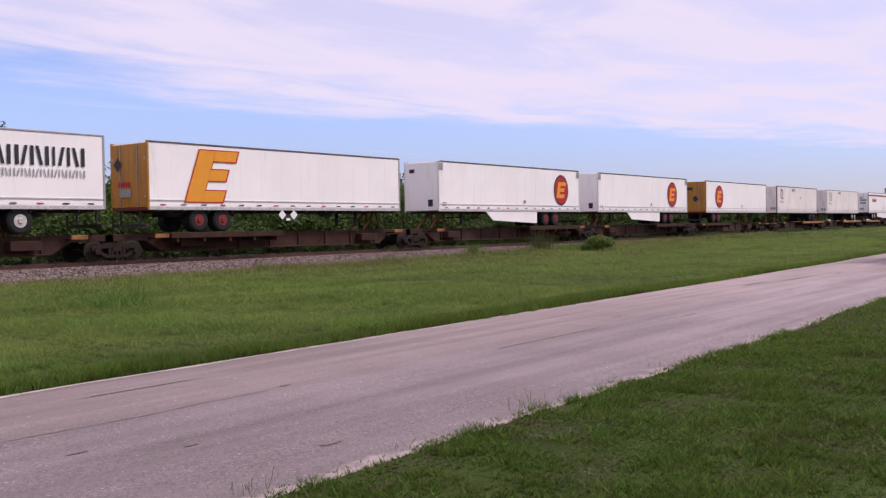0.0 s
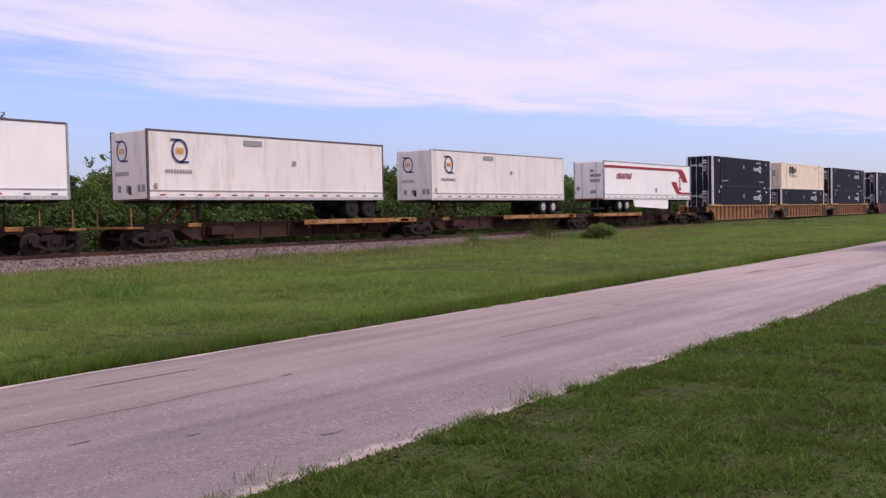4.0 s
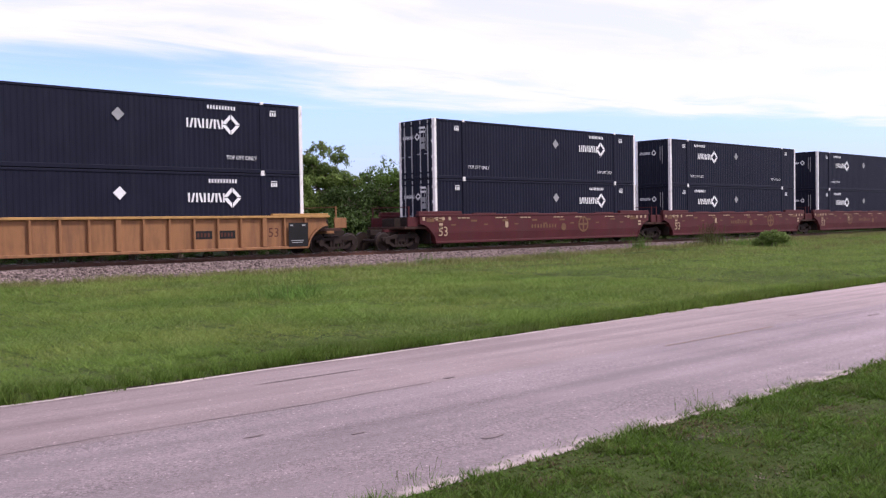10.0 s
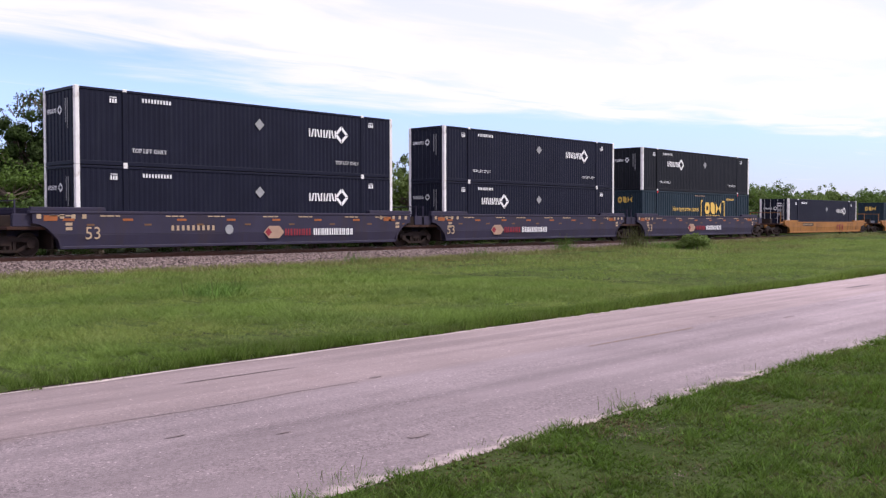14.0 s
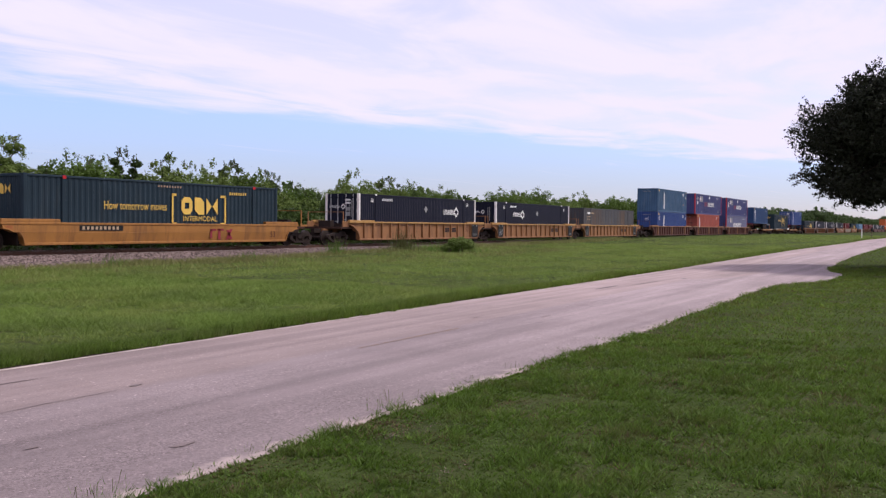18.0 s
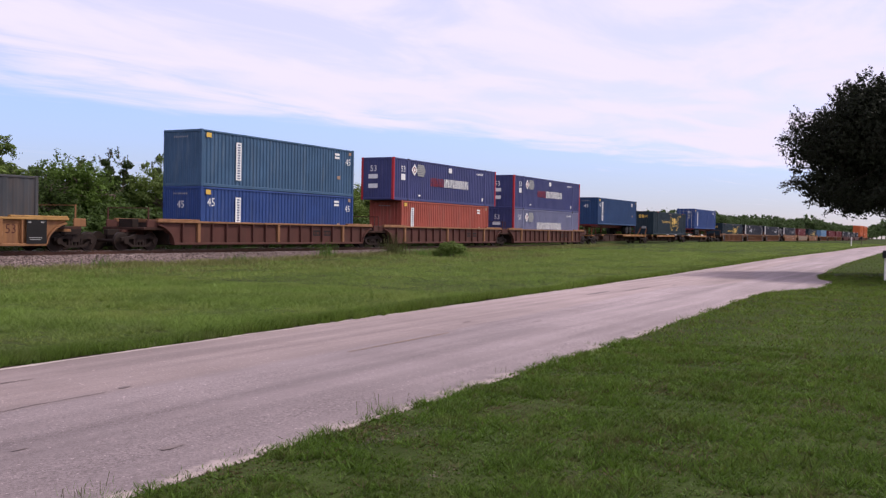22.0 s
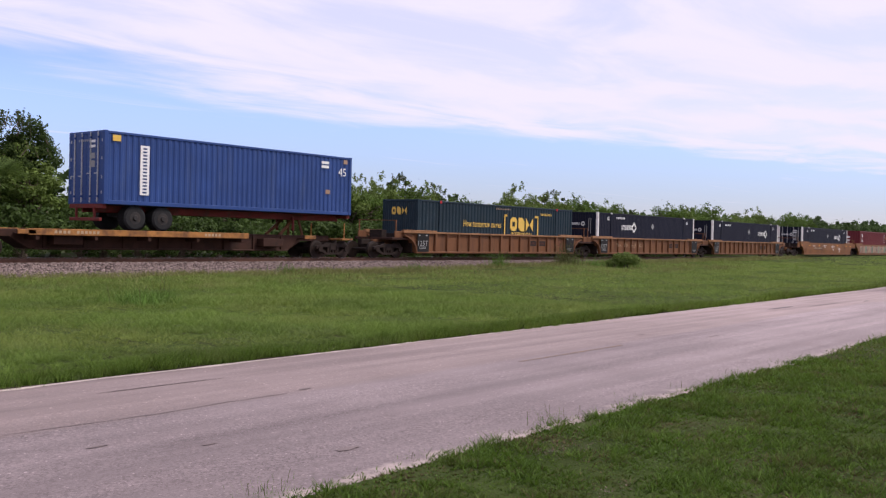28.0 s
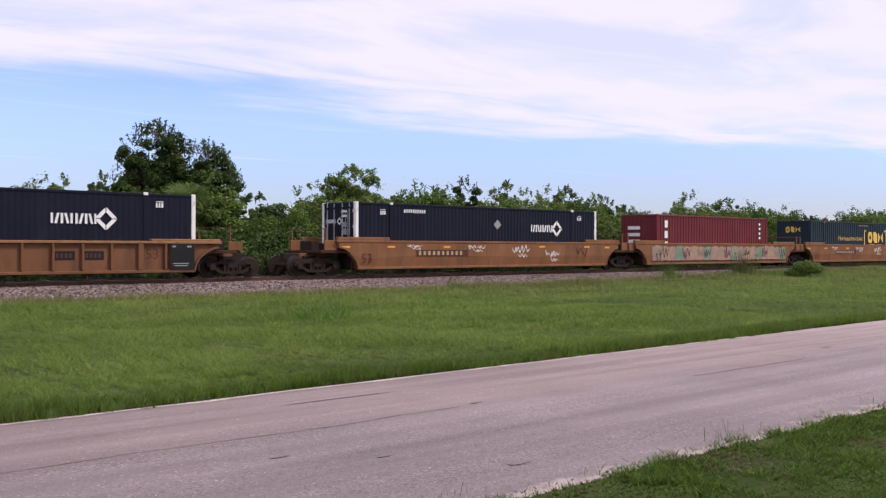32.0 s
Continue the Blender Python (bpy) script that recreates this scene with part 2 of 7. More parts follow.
    tone = N.new("ShaderNodeMix")
    tone.data_type = "RGBA"
    L.new(lane.outputs[0], tone.inputs[0])
    tone.inputs[6].default_value, tone.inputs[7].default_value = (0.955, 0.97, 1.0, 1), (1.03, 1.015, 1.0, 1)
    ml = N.new("ShaderNodeMix")
    ml.data_type, ml.blend_type = "RGBA", "MULTIPLY"
    ml.inputs[0].default_value = 1
    L.new(mw.outputs[2], ml.inputs[6])
    L.new(tone.outputs[2], ml.inputs[7])
    smooth = N.new("ShaderNodeMath")
    smooth.operation = "MULTIPLY_ADD"
    smooth.inputs[1].default_value, smooth.inputs[2].default_value = -0.5, 1.0
    L.new(lane.outputs[0], smooth.inputs[0])
    sealed = N.new("ShaderNodeMath")
    sealed.operation = "MULTIPLY"
    L.new(rb.outputs[0], sealed.inputs[0])
    L.new(smooth.outputs[0], sealed.inputs[1])
    L.new(sealed.outputs[0], speck.inputs[1])
    mz = N.new("ShaderNodeMix")
    mz.data_type = "RGBA"
    L.new(m4.outputs[0], mz.inputs[0])
    L.new(ml.outputs[2], mz.inputs[6])
    mz.inputs[7].default_value = (0.37, 0.300, 0.285, 1)
    L.new(mz.outputs[2], bs.inputs["Base Color"])
    return m


RUST = (0.055, 0.028, 0.018)
GRIME = (0.05, 0.04, 0.032)
M = dict(
    road=road_surface(),
    sand=mat("sandy_road_edge", (0.44, 0.37, 0.345), 0.95, scale=2, var=0.25, bump=0.01, bump_scale=40, spec=0.03),
    tar=mat("tar_patch", (0.140, 0.115, 0.118), 0.8, scale=4, var=0.3, bump=0.006, bump_scale=75),
    line=mat("faded_yellow_line", (0.225, 0.150, 0.105), 0.9, dirt=(0.200, 0.157, 0.156), dirt_amt=0.9, scale=3, var=0.15, bump=0.006, bump_scale=75),
    soil=mat("grassy_soil", (0.045, 0.063, 0.018), 0.95, dirt=(0.058, 0.046, 0.029), dirt_amt=0.5, scale=0.6, var=0.35, bump=0.03, bump_scale=25, spec=0.03),
    ballast=mat("grey_ballast", (0.165, 0.128, 0.118), 0.95, dirt=(0.085, 0.06, 0.05), dirt_amt=0.35, scale=8, var=0.4, bump=0.05, bump_scale=16, spec=0.03),
    stone=mat("ballast_stone", (0.180, 0.137, 0.127), 0.9, island=0.70, scale=6, var=0.2, spec=0.03),
    tie=mat("weathered_timber_tie", (0.11, 0.085, 0.07), 0.9, scale=5, var=0.35, bump=0.01, bump_scale=30, random_ob=0.25),
    rail=mat("rusty_rail_steel", (0.13, 0.065, 0.045), 0.55, 0.4, scale=3, var=0.3),
    railtop=mat("polished_rail_head", (0.5, 0.48, 0.46), 0.25, 1.0, scale=3, var=0.1),
    grass=leafy("lawn_grass_blades", (0.076, 0.131, 0.018), var=0.6, alt=(0.140, 0.120, 0.054), alt_scale=1.1),
    tallgrass=leafy("verge_grass_blades", (0.148, 0.220, 0.045), var=0.25, alt=(0.165, 0.195, 0.075), alt_scale=0.3),
    palegrass=leafy("pale_verge_blades", (0.205, 0.260, 0.062), var=0.25, alt=(0.24, 0.24, 0.10), alt_scale=0.5),
    thatch=leafy("dry_thatch_blades", (0.125, 0.088, 0.052), var=0.45, through=0.15),
    fresh=leafy("fresh_lawn_blades", (0.108, 0.182, 0.032), var=0.4),
    clover=leafy("clover_leaves", (0.068, 0.108, 0.024), var=0.45, through=0.25),
    weed=leafy("weed_blades", (0.122, 0.212, 0.042)),
    drygrass=leafy("dry_verge_grass_blades", (0.195, 0.200, 0.072), var=0.3, alt=(0.15, 0.19, 0.05), alt_scale=0.6),
    straw=leafy("dry_seed_heads", (0.10, 0.105, 0.04)),
    leaf=leafy("scrub_leaves", (0.092, 0.148, 0.029)),
    # low bushes behind the train: shade there is put into the leaf colour
    bushleaf=leafy("shaded_bush_leaves", (0.060, 0.096, 0.024)),
    leaf2=leafy("pale_scrub_leaves", (0.130, 0.182, 0.044)),
    leaf3=leafy("dark_tree_leaves", (0.045, 0.072, 0.018)),
    # near black: the oak's backlit side is put into leaf and bark colours
    oakleaf=leafy("shaded_oak_leaves", (0.017, 0.021, 0.011), through=0.2),
    bark=mat("grey_brown_bark", (0.13, 0.10, 0.075), 0.9, scale=6, var=0.4, bump=0.03, bump_scale=14),
    oakbark=mat("shaded_oak_bark", (0.035, 0.028, 0.022), 0.95, scale=6, var=0.4, bump=0.03, bump_scale=14, spec=0.03),
    # haze over the far wood is put into this lighter colour
    farleaf=leafy("distant_wood_leaves", (0.066, 0.104, 0.034)),
    palm=leafy("palm_fronds", (0.10, 0.15, 0.04)),
    navy=mat("navy_container_paint", (0.0105, 0.0115, 0.0235), 0.5, dirt=(0.018, 0.020, 0.032), dirt_amt=0.35, scale=0.8, var=0.15, streaks=1, spec=0.12),
    black=mat("black_container_paint", (0.010, 0.011, 0.015), 0.5, dirt=(0.02, 0.02, 0.023), dirt_amt=0.35, scale=0.8, var=0.15, streaks=1, spec=0.12),
    white=mat("white_trailer_panel", (0.93, 0.885, 0.86), 0.40, dirt=(0.60, 0.55, 0.50), dirt_amt=0.12, scale=0.5, var=0.05, streaks=1),
    oldwhite=mat("aged_white_trailer_panel", (0.83, 0.765, 0.72), 0.5, dirt=(0.55, 0.46, 0.40), dirt_amt=0.40, scale=0.5, var=0.07, streaks=1),
    cream=mat("cream_container_paint", (0.88, 0.73, 0.57), 0.5, dirt=(0.62, 0.45, 0.32), dirt_amt=0.32, scale=0.6, var=0.07, streaks=1),
    postwhite=mat("white_post_paint", (0.80, 0.77, 0.74), 0.45, dirt=(0.35, 0.28, 0.23), dirt_amt=0.35, scale=2, var=0.08),
    teal=mat("dark_teal_container_paint", (0.021, 0.036, 0.049), 0.5, dirt=(0.036, 0.046, 0.052), dirt_amt=0.35, scale=0.7, var=0.18, streaks=1, spec=0.12),
    grey=mat("faded_grey_container_paint", (0.058, 0.062, 0.070), 0.6, dirt=(0.10, 0.075, 0.06), dirt_amt=0.6, scale=0.4, var=0.25, streaks=1),
    blueA=mat("faded_teal_blue_container_paint", (0.052, 0.108, 0.190), 0.55, dirt=(0.12, 0.165, 0.215), dirt_amt=0.32, scale=0.7, var=0.16, streaks=1),
    blueC=mat("deep_blue_container_paint", (0.024, 0.060, 0.150), 0.55, dirt=(0.04, 0.08, 0.165), dirt_amt=0.32, scale=0.7, var=0.16, streaks=1),
    blueB=mat("royal_blue_container_paint", (0.03, 0.065, 0.21), 0.5, dirt=(0.07, 0.10, 0.20), dirt_amt=0.3, scale=0.7, var=0.16, streaks=1),
    violet=mat("violet_blue_container_paint", (0.055, 0.062, 0.17), 0.5, dirt=(0.09, 0.09, 0.17), dirt_amt=0.3, scale=0.7, var=0.15, streaks=1),
    lavender=mat("faded_lavender_container_paint", (0.165, 0.172, 0.275), 0.6, dirt=(0.20, 0.20, 0.28), dirt_amt=0.4, scale=0.6, var=0.15, streaks=1),
    red=mat("faded_red_container_paint", (0.36, 0.085, 0.060), 0.55, dirt=(0.30, 0.14, 0.11), dirt_amt=0.35, scale=0.7, var=0.16, streaks=1),
    maroonbox=mat("maroon_container_paint", (0.145, 0.022, 0.028), 0.5, dirt=(0.14, 0.05, 0.045), dirt_amt=0.3, scale=0.7, var=0.16, streaks=1),
    lightblue=mat("light_blue_container_paint", (0.14, 0.26, 0.40), 0.55, scale=0.7, var=0.16),
    redpost=mat("red_post_paint", (0.42, 0.03, 0.04), 0.45, scale=2, var=0.12),
    yellow=mat("yellow_wagon_paint", (0.285, 0.138, 0.060), 0.6, dirt=(0.13, 0.062, 0.038), dirt_amt=0.65, scale=0.9, var=0.18, streaks=1),
    orange=mat("orange_wagon_paint", (0.315, 0.142, 0.038), 0.6, dirt=(0.115, 0.055, 0.03), dirt_amt=0.52, scale=0.9, var=0.18, streaks=1),
    dullorange=mat("dull_orange_wagon_paint", (0.215, 0.094, 0.041), 0.65, dirt=(0.10, 0.052, 0.034), dirt_amt=0.55, scale=0.9, var=0.2, streaks=1),
    brown=mat("rusty_brown_wagon_paint", (0.092, 0.036, 0.028), 0.7, dirt=(0.070, 0.033, 0.025), dirt_amt=0.6, scale=0.9, var=0.22, streaks=1),
    tan=mat("rusty_orange_wagon_paint", (0.170, 0.074, 0.034), 0.65, dirt=(0.070, 0.036, 0.024), dirt_amt=0.6, scale=0.9, var=0.2, streaks=1),
    maroon=mat("maroon_wagon_paint", (0.080, 0.0185, 0.0200), 0.6, dirt=(0.068, 0.026, 0.025), dirt_amt=0.5, scale=0.9, var=0.18, streaks=1),
    purple=mat("dull_purple_wagon_paint", (0.033, 0.029, 0.052), 0.6, dirt=(0.042, 0.030, 0.032), dirt_amt=0.5, scale=0.9, var=0.18, streaks=1),
    spine=mat("rusty_spine_wagon_steel", (0.050, 0.022, 0.015), 0.75, dirt=(0.022, 0.012, 0.009), dirt_amt=0.6, scale=1.2, var=0.3),
    deckedge=mat("worn_orange_deck_edge", (0.38, 0.17, 0.05), 0.7, dirt=(0.10, 0.05, 0.03), dirt_amt=0.8, scale=1.6, var=0.2),
    # grime, with shade beneath the train put into the underframe's colour
    truck=mat("grimy_shaded_bogie_steel", (0.020, 0.0125, 0.010), 0.75, dirt=(0.034, 0.017, 0.011), dirt_amt=0.5, scale=4, var=0.3),
    wheel=mat("dark_wheel_steel", (0.025, 0.017, 0.014), 0.6, 0.3, dirt=RUST, dirt_amt=0.4, scale=4, var=0.25),
    tread=mat("bright_wheel_rim", (0.055, 0.040, 0.035), 0.5, 0.6, scale=4, var=0.15),
    tyre=mat("black_rubber_tyre", (0.02, 0.02, 0.021), 0.8, scale=6, var=0.2),
    hub=mat("dull_white_hub", (0.55, 0.53, 0.50), 0.5, dirt=(0.25, 0.2, 0.17), dirt_amt=0.5, scale=5, var=0.15),
    redhub=mat("dark_red_hub", (0.20, 0.03, 0.03), 0.6, scale=5, var=0.2),
    chassis=mat("dark_chassis_steel", (0.035, 0.032, 0.032), 0.7, dirt=(0.08, 0.05, 0.035), dirt_amt=0.4, scale=2, var=0.25),
    redframe=mat("dark_red_chassis_steel", (0.16, 0.025, 0.022), 0.6, dirt=GRIME, dirt_amt=0.5, scale=2, var=0.2),
    trim=mat("dull_aluminium_trim", (0.42, 0.42, 0.43), 0.45, 0.6, dirt=(0.25, 0.22, 0.20), dirt_amt=0.4, scale=2, var=0.15),
    rubrail=mat("pale_aluminium_rail", (0.60, 0.58, 0.57), 0.45, 0.3, dirt=(0.34, 0.29, 0.26), dirt_amt=0.4, scale=2, var=0.12),
    darktrim=mat("dark_top_rail", (0.13, 0.11, 0.11), 0.6, 0.2, scale=2, var=0.2),
    door=mat("orange_door_paint", (0.42, 0.195, 0.035), 0.5, dirt=(0.16, 0.08, 0.03), dirt_amt=0.35, scale=1, var=0.12, streaks=1),
    rod=mat("galvanised_lock_rod", (0.50, 0.50, 0.50), 0.5, 0.3, dirt=(0.25, 0.17, 0.13), dirt_amt=0.4, scale=3, var=0.15),
    chordyellow=mat("worn_yellow_top_chord", (0.40, 0.225, 0.075), 0.6, dirt=(0.15, 0.080, 0.05), dirt_amt=0.45, scale=1.6, var=0.2),
    rustpanel=mat("rust_brown_container_panel", (0.085, 0.066, 0.056), 0.65, dirt=(0.14, 0.080, 0.05), dirt_amt=0.6, scale=0.8, var=0.25, streaks=1),
    d_white=mat("white_lettering", (0.80, 0.79, 0.78), 0.5, dirt=(0.5, 0.48, 0.46), dirt_amt=0.15, scale=3, var=0.06),
    d_grey=mat("grey_lettering", (0.30, 0.30, 0.30), 0.6, scale=3, var=0.1),
    d_dark=mat("dark_lettering", (0.035, 0.035, 0.045), 0.6, scale=3, var=0.1),
    d_yellow=mat("yellow_lettering", (0.72, 0.47, 0.10), 0.5, scale=3, var=0.06),
    d_orange=mat("orange_emblem", (0.78, 0.32, 0.035), 0.5, scale=3, var=0.05),
    d_red=mat("red_emblem", (0.45, 0.02, 0.025), 0.5, scale=3, var=0.08),
    d_blue=mat("navy_emblem", (0.045, 0.065, 0.16), 0.5, scale=3, var=0.08),
    d_maroon=mat("crimson_stripe", (0.32, 0.025, 0.04), 0.5, scale=3, var=0.06),
    d_ochre=mat("dull_ochre_emblem", (0.15, 0.080, 0.042), 0.6, scale=3, var=0.2),
    stain=mat("faint_road_stain", (0.172, 0.134, 0.133), 0.85, dirt=(0.200, 0.157, 0.156), dirt_amt=0.6, scale=3, var=0.2, bump=0.006, bump_scale=75),
    d_tan=mat("pale_tan_lettering", (0.42, 0.31, 0.20), 0.6, scale=3, var=0.1),
    orangebox=mat("faded_orange_container_paint", (0.52, 0.12, 0.035), 0.55, dirt=(0.35, 0.12, 0.06), dirt_amt=0.3, scale=0.7, var=0.15, streaks=1),
    d_faint=mat("faded_lettering", (0.36, 0.24, 0.17), 0.7, scale=3, var=0.15),
    d_green=mat("pale_green_spray_paint", (0.20, 0.25, 0.18), 0.6, scale=2, var=0.2),
    d_black=mat("black_stencil_panel", (0.013, 0.012, 0.012), 0.6, scale=3, var=0.2),
    soil_shade=mat("dark_soil_and_shade", (0.030, 0.024, 0.018), 0.95, scale=5, var=0.4, bump=0.02, bump_scale=30, spec=0.03),
    d_deep=mat("dull_orange_reflector", (0.30, 0.10, 0.035), 0.6, scale=3, var=0.15),
    d_dullred=mat("dull_red_lettering", (0.24, 0.030, 0.042), 0.6, scale=3, var=0.1),
    d_rust=mat("faint_rust_lettering", (0.085, 0.030, 0.020), 0.7, scale=3, var=0.15),
    chord=mat("worn_orange_top_chord", (0.27, 0.135, 0.065), 0.65, dirt=(0.11, 0.055, 0.03), dirt_amt=0.5, scale=1.4, var=0.2),
    d_pink=mat("dull_pink_spray_paint", (0.36, 0.21, 0.18), 0.6, scale=2, var=0.2),
)


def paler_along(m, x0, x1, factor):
    """Growth made paler along x: brightening with distance is put into its colour."""
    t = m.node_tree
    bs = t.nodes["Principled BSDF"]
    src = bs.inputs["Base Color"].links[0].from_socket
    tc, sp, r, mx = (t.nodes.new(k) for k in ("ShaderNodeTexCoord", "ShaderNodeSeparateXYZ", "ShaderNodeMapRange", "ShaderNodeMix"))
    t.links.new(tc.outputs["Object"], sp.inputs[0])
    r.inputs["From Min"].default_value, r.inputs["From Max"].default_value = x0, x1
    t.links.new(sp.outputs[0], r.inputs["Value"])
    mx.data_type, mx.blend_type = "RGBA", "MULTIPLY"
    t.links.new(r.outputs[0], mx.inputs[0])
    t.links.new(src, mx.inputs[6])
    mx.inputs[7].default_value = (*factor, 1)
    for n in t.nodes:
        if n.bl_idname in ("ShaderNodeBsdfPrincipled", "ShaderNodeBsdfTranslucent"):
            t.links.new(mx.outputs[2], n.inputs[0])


# brightness of far grass at a grazing view, painted into both colours
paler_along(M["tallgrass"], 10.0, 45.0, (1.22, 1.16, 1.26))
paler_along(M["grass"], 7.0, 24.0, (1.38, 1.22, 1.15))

# ---- mesh tools ----


def box(bm, x0, x1, y0, y1, z0, z1):
    v = [bm.verts.new(p) for p in ((x0, y0, z0), (x1, y0, z0), (x1, y1, z0), (x0, y1, z0), (x0, y0, z1), (x1, y0, z1), (x1, y1, z1), (x0, y1, z1))]
    for f in ((3, 2, 1, 0), (4, 5, 6, 7), (0, 1, 5, 4), (1, 2, 6, 5), (2, 3, 7, 6), (3, 0, 4, 7)):
        bm.faces.new([v[i] for i in f])
    return v


def bevel(bm, w=0.012, seg=1):
    bmesh.ops.bevel(bm, geom=bm.edges[:], offset=w, segments=seg, affect="EDGES", clamp_overlap=True)


def prism(bm, outline, y0, y1):
    """An outline in x, z drawn out from y0 to y1."""
    a = [bm.verts.new((x, y0, z)) for x, z in outline]
    b = [bm.verts.new((x, y1, z)) for x, z in outline]
    bm.faces.new(a)
    bm.faces.new(b[::-1])
    n = len(outline)
    for i in range(n):
        bm.faces.new((a[i], b[i], b[(i + 1) % n], a[(i + 1) % n]))
    bmesh.ops.recalc_face_normals(bm, faces=bm.faces[:])


def disc(bm, x, y0, y1, z, r, n=20, r2=None):
    """A round of axis y."""
    r2 = r if r2 is None else r2
    a = [bm.verts.new((x + r * math.cos(k * math.tau / n), y0, z + r * math.sin(k * math.tau / n))) for k in range(n)]
    b = [bm.verts.new((x + r2 * math.cos(k * math.tau / n), y1, z + r2 * math.sin(k * math.tau / n))) for k in range(n)]
    bm.faces.new(a)
    bm.faces.new(b[::-1])
    for i in range(n):
        bm.faces.new((a[i], b[i], b[(i + 1) % n], a[(i + 1) % n]))
    bmesh.ops.recalc_face_normals(bm, faces=bm.faces[:])


def tube(bm, p, q, r0, r1, n=6):
    p, q = Vector(p), Vector(q)
    d = (q - p).normalized()
    s = d.orthogonal().normalized()
    t = d.cross(s)
    a = [bm.verts.new(p + (s * math.cos(k * math.tau / n) + t * math.sin(k * math.tau / n)) * r0) for k in range(n)]
    b = [bm.verts.new(q + (s * math.cos(k * math.tau / n) + t * math.sin(k * math.tau / n)) * r1) for k in range(n)]
    bm.faces.new(a[::-1])
    bm.faces.new(b)
    for i in range(n):
        bm.faces.new((a[i], a[(i + 1) % n], b[(i + 1) % n], b[i]))


def to_mesh(name, bm, material):
    me = bpy.data.meshes.new(name)
    bm.to_mesh(me)
    bm.free()
    me.materials.append(material)
    return me


def part(name, bm, material, parent, label="", at=None):
    """One mesh object under a thing or under a part; bm may be a finished mesh that alike parts share."""
    me = bm if isinstance(bm, bpy.types.Mesh) else to_mesh(name, bm, material)
    ob = new(name, me)
    ob.parent = parent
    if at is not None:
        ob.matrix_basis = at
    if label:
        ob["label"] = label
    return ob


_boxes = {}


def block(name, material, parent, x0, x1, y0, y1, z0, z1, label="", bev=0.015):
    """A bevelled block as a part; equal blocks share one mesh."""
    key = (name, material.name, round(x1 - x0, 3), round(y1 - y0, 3), round(z1 - z0, 3), bev)
    if key not in _boxes:
        bm = bmesh.new()
        box(bm, 0, x1 - x0, 0, y1 - y0, 0, z1 - z0)
        if bev:
            bevel(bm, min(bev, (x1 - x0) * 0.3, (y1 - y0) * 0.3, (z1 - z0) * 0.3))
        _boxes[key] = to_mesh(name, bm, material)
    return part(name, _boxes[key], None, parent, label, pose(x0, y0, z0))


_text = {}


def words(parent, body, x, y, z, height, material, name="lettering", width=None, end=False, label=""):
    """Readable words on a side that faces -y, or with end=True on an end that faces -x."""
    key = (body, material.name)
    if key not in _text:
        cu = bpy.data.curves.new("lettering", "FONT")
        cu.body, cu.size, cu.extrude, cu.resolution_u = body, 1.0, 0.0, 2
        tmp = bpy.data.objects.new("lettering", cu)
        me = bpy.data.meshes.new_from_object(tmp)
        bpy.data.objects.remove(tmp)
        co = np.array([v.co[:] for v in me.vertices])
        lo, hi = co.min(0), co.max(0)
        for v in me.vertices:
            v.co = ((v.co.x - lo[0]) / (hi[1] - lo[1]), 0, (v.co.y - lo[1]) / (hi[1] - lo[1]))
        me.materials.clear()
        me.materials.append(material)
        _text[key] = (me, (hi[0] - lo[0]) / (hi[1] - lo[1]))
    me, aspect = _text[key]
    sx = height if width is None else width / aspect
    ob = part(name, me, None, parent, label)
    m = pose(x, y, z) @ (pose(0, 0, 0, 0, 0, -90) if end else Matrix.Identity(4))
    ob.matrix_basis = m @ Matrix.Diagonal((sx, 1, height, 1))
    return ob


_decals = {}


def decal(name, shapes, material, parent, x, y, z, end=False, label=""):
    """Flat painted shapes (outlines in x, z) on a side that faces -y, or on an end that faces -x."""
    key = (name, material.name, tuple(tuple(s) for s in shapes))
    if key not in _decals:
        bm = bmesh.new()
        for s in shapes:
            bm.faces.new([bm.verts.new((px_, 0, pz_)) for px_, pz_ in s])
        bmesh.ops.triangulate(bm, faces=bm.faces[:])
        _decals[key] = to_mesh(name, bm, material)
    m = pose(x, y, z) @ (pose(0, 0, 0, 0, 0, -90) if end else Matrix.Identity(4))
    ob = part(name, _decals[key], None, parent, label, m)
    if len(shapes) > 1 and name in ("wordmark", "emblem_mark", "name_mark", "chalk_scrawl", "spray_marking", "number_marking", "stencil_marking", "size_mark", "rivet_row", "notice"):
        ob["kind"] = "stuff"
    return ob


def rect(x0, x1, z0, z1):
    return ((x0, z0), (x1, z0), (x1, z1), (x0, z1))


def bars(n, w, h, fill=0.62):
    """A wordmark as a row of plain bars."""
    p = w / n
    return [rect(i * p, i * p + p * fill, 0, h) for i in range(n)]


def oval(rx, rz, n=28, cx=0.0, cz=0.0):
    return tuple((cx + rx * math.cos(k * math.tau / n), cz + rz * math.sin(k * math.tau / n)) for k in range(n))


def glyphs(n, w, h, seed=1):
    """A wordmark as a close row of plain upright bars of uneven width."""
    r = random.Random(seed)
    k = n * 2
    ws = [r.uniform(0.6, 1.5) for _ in range(k)]
    f = w / sum(ws)
    x, out = 0.0, []
    for i, q in enumerate(ws):
        out.append(rect(x, x + q * f * 0.56, 0, h))
        x += q * f
    return out


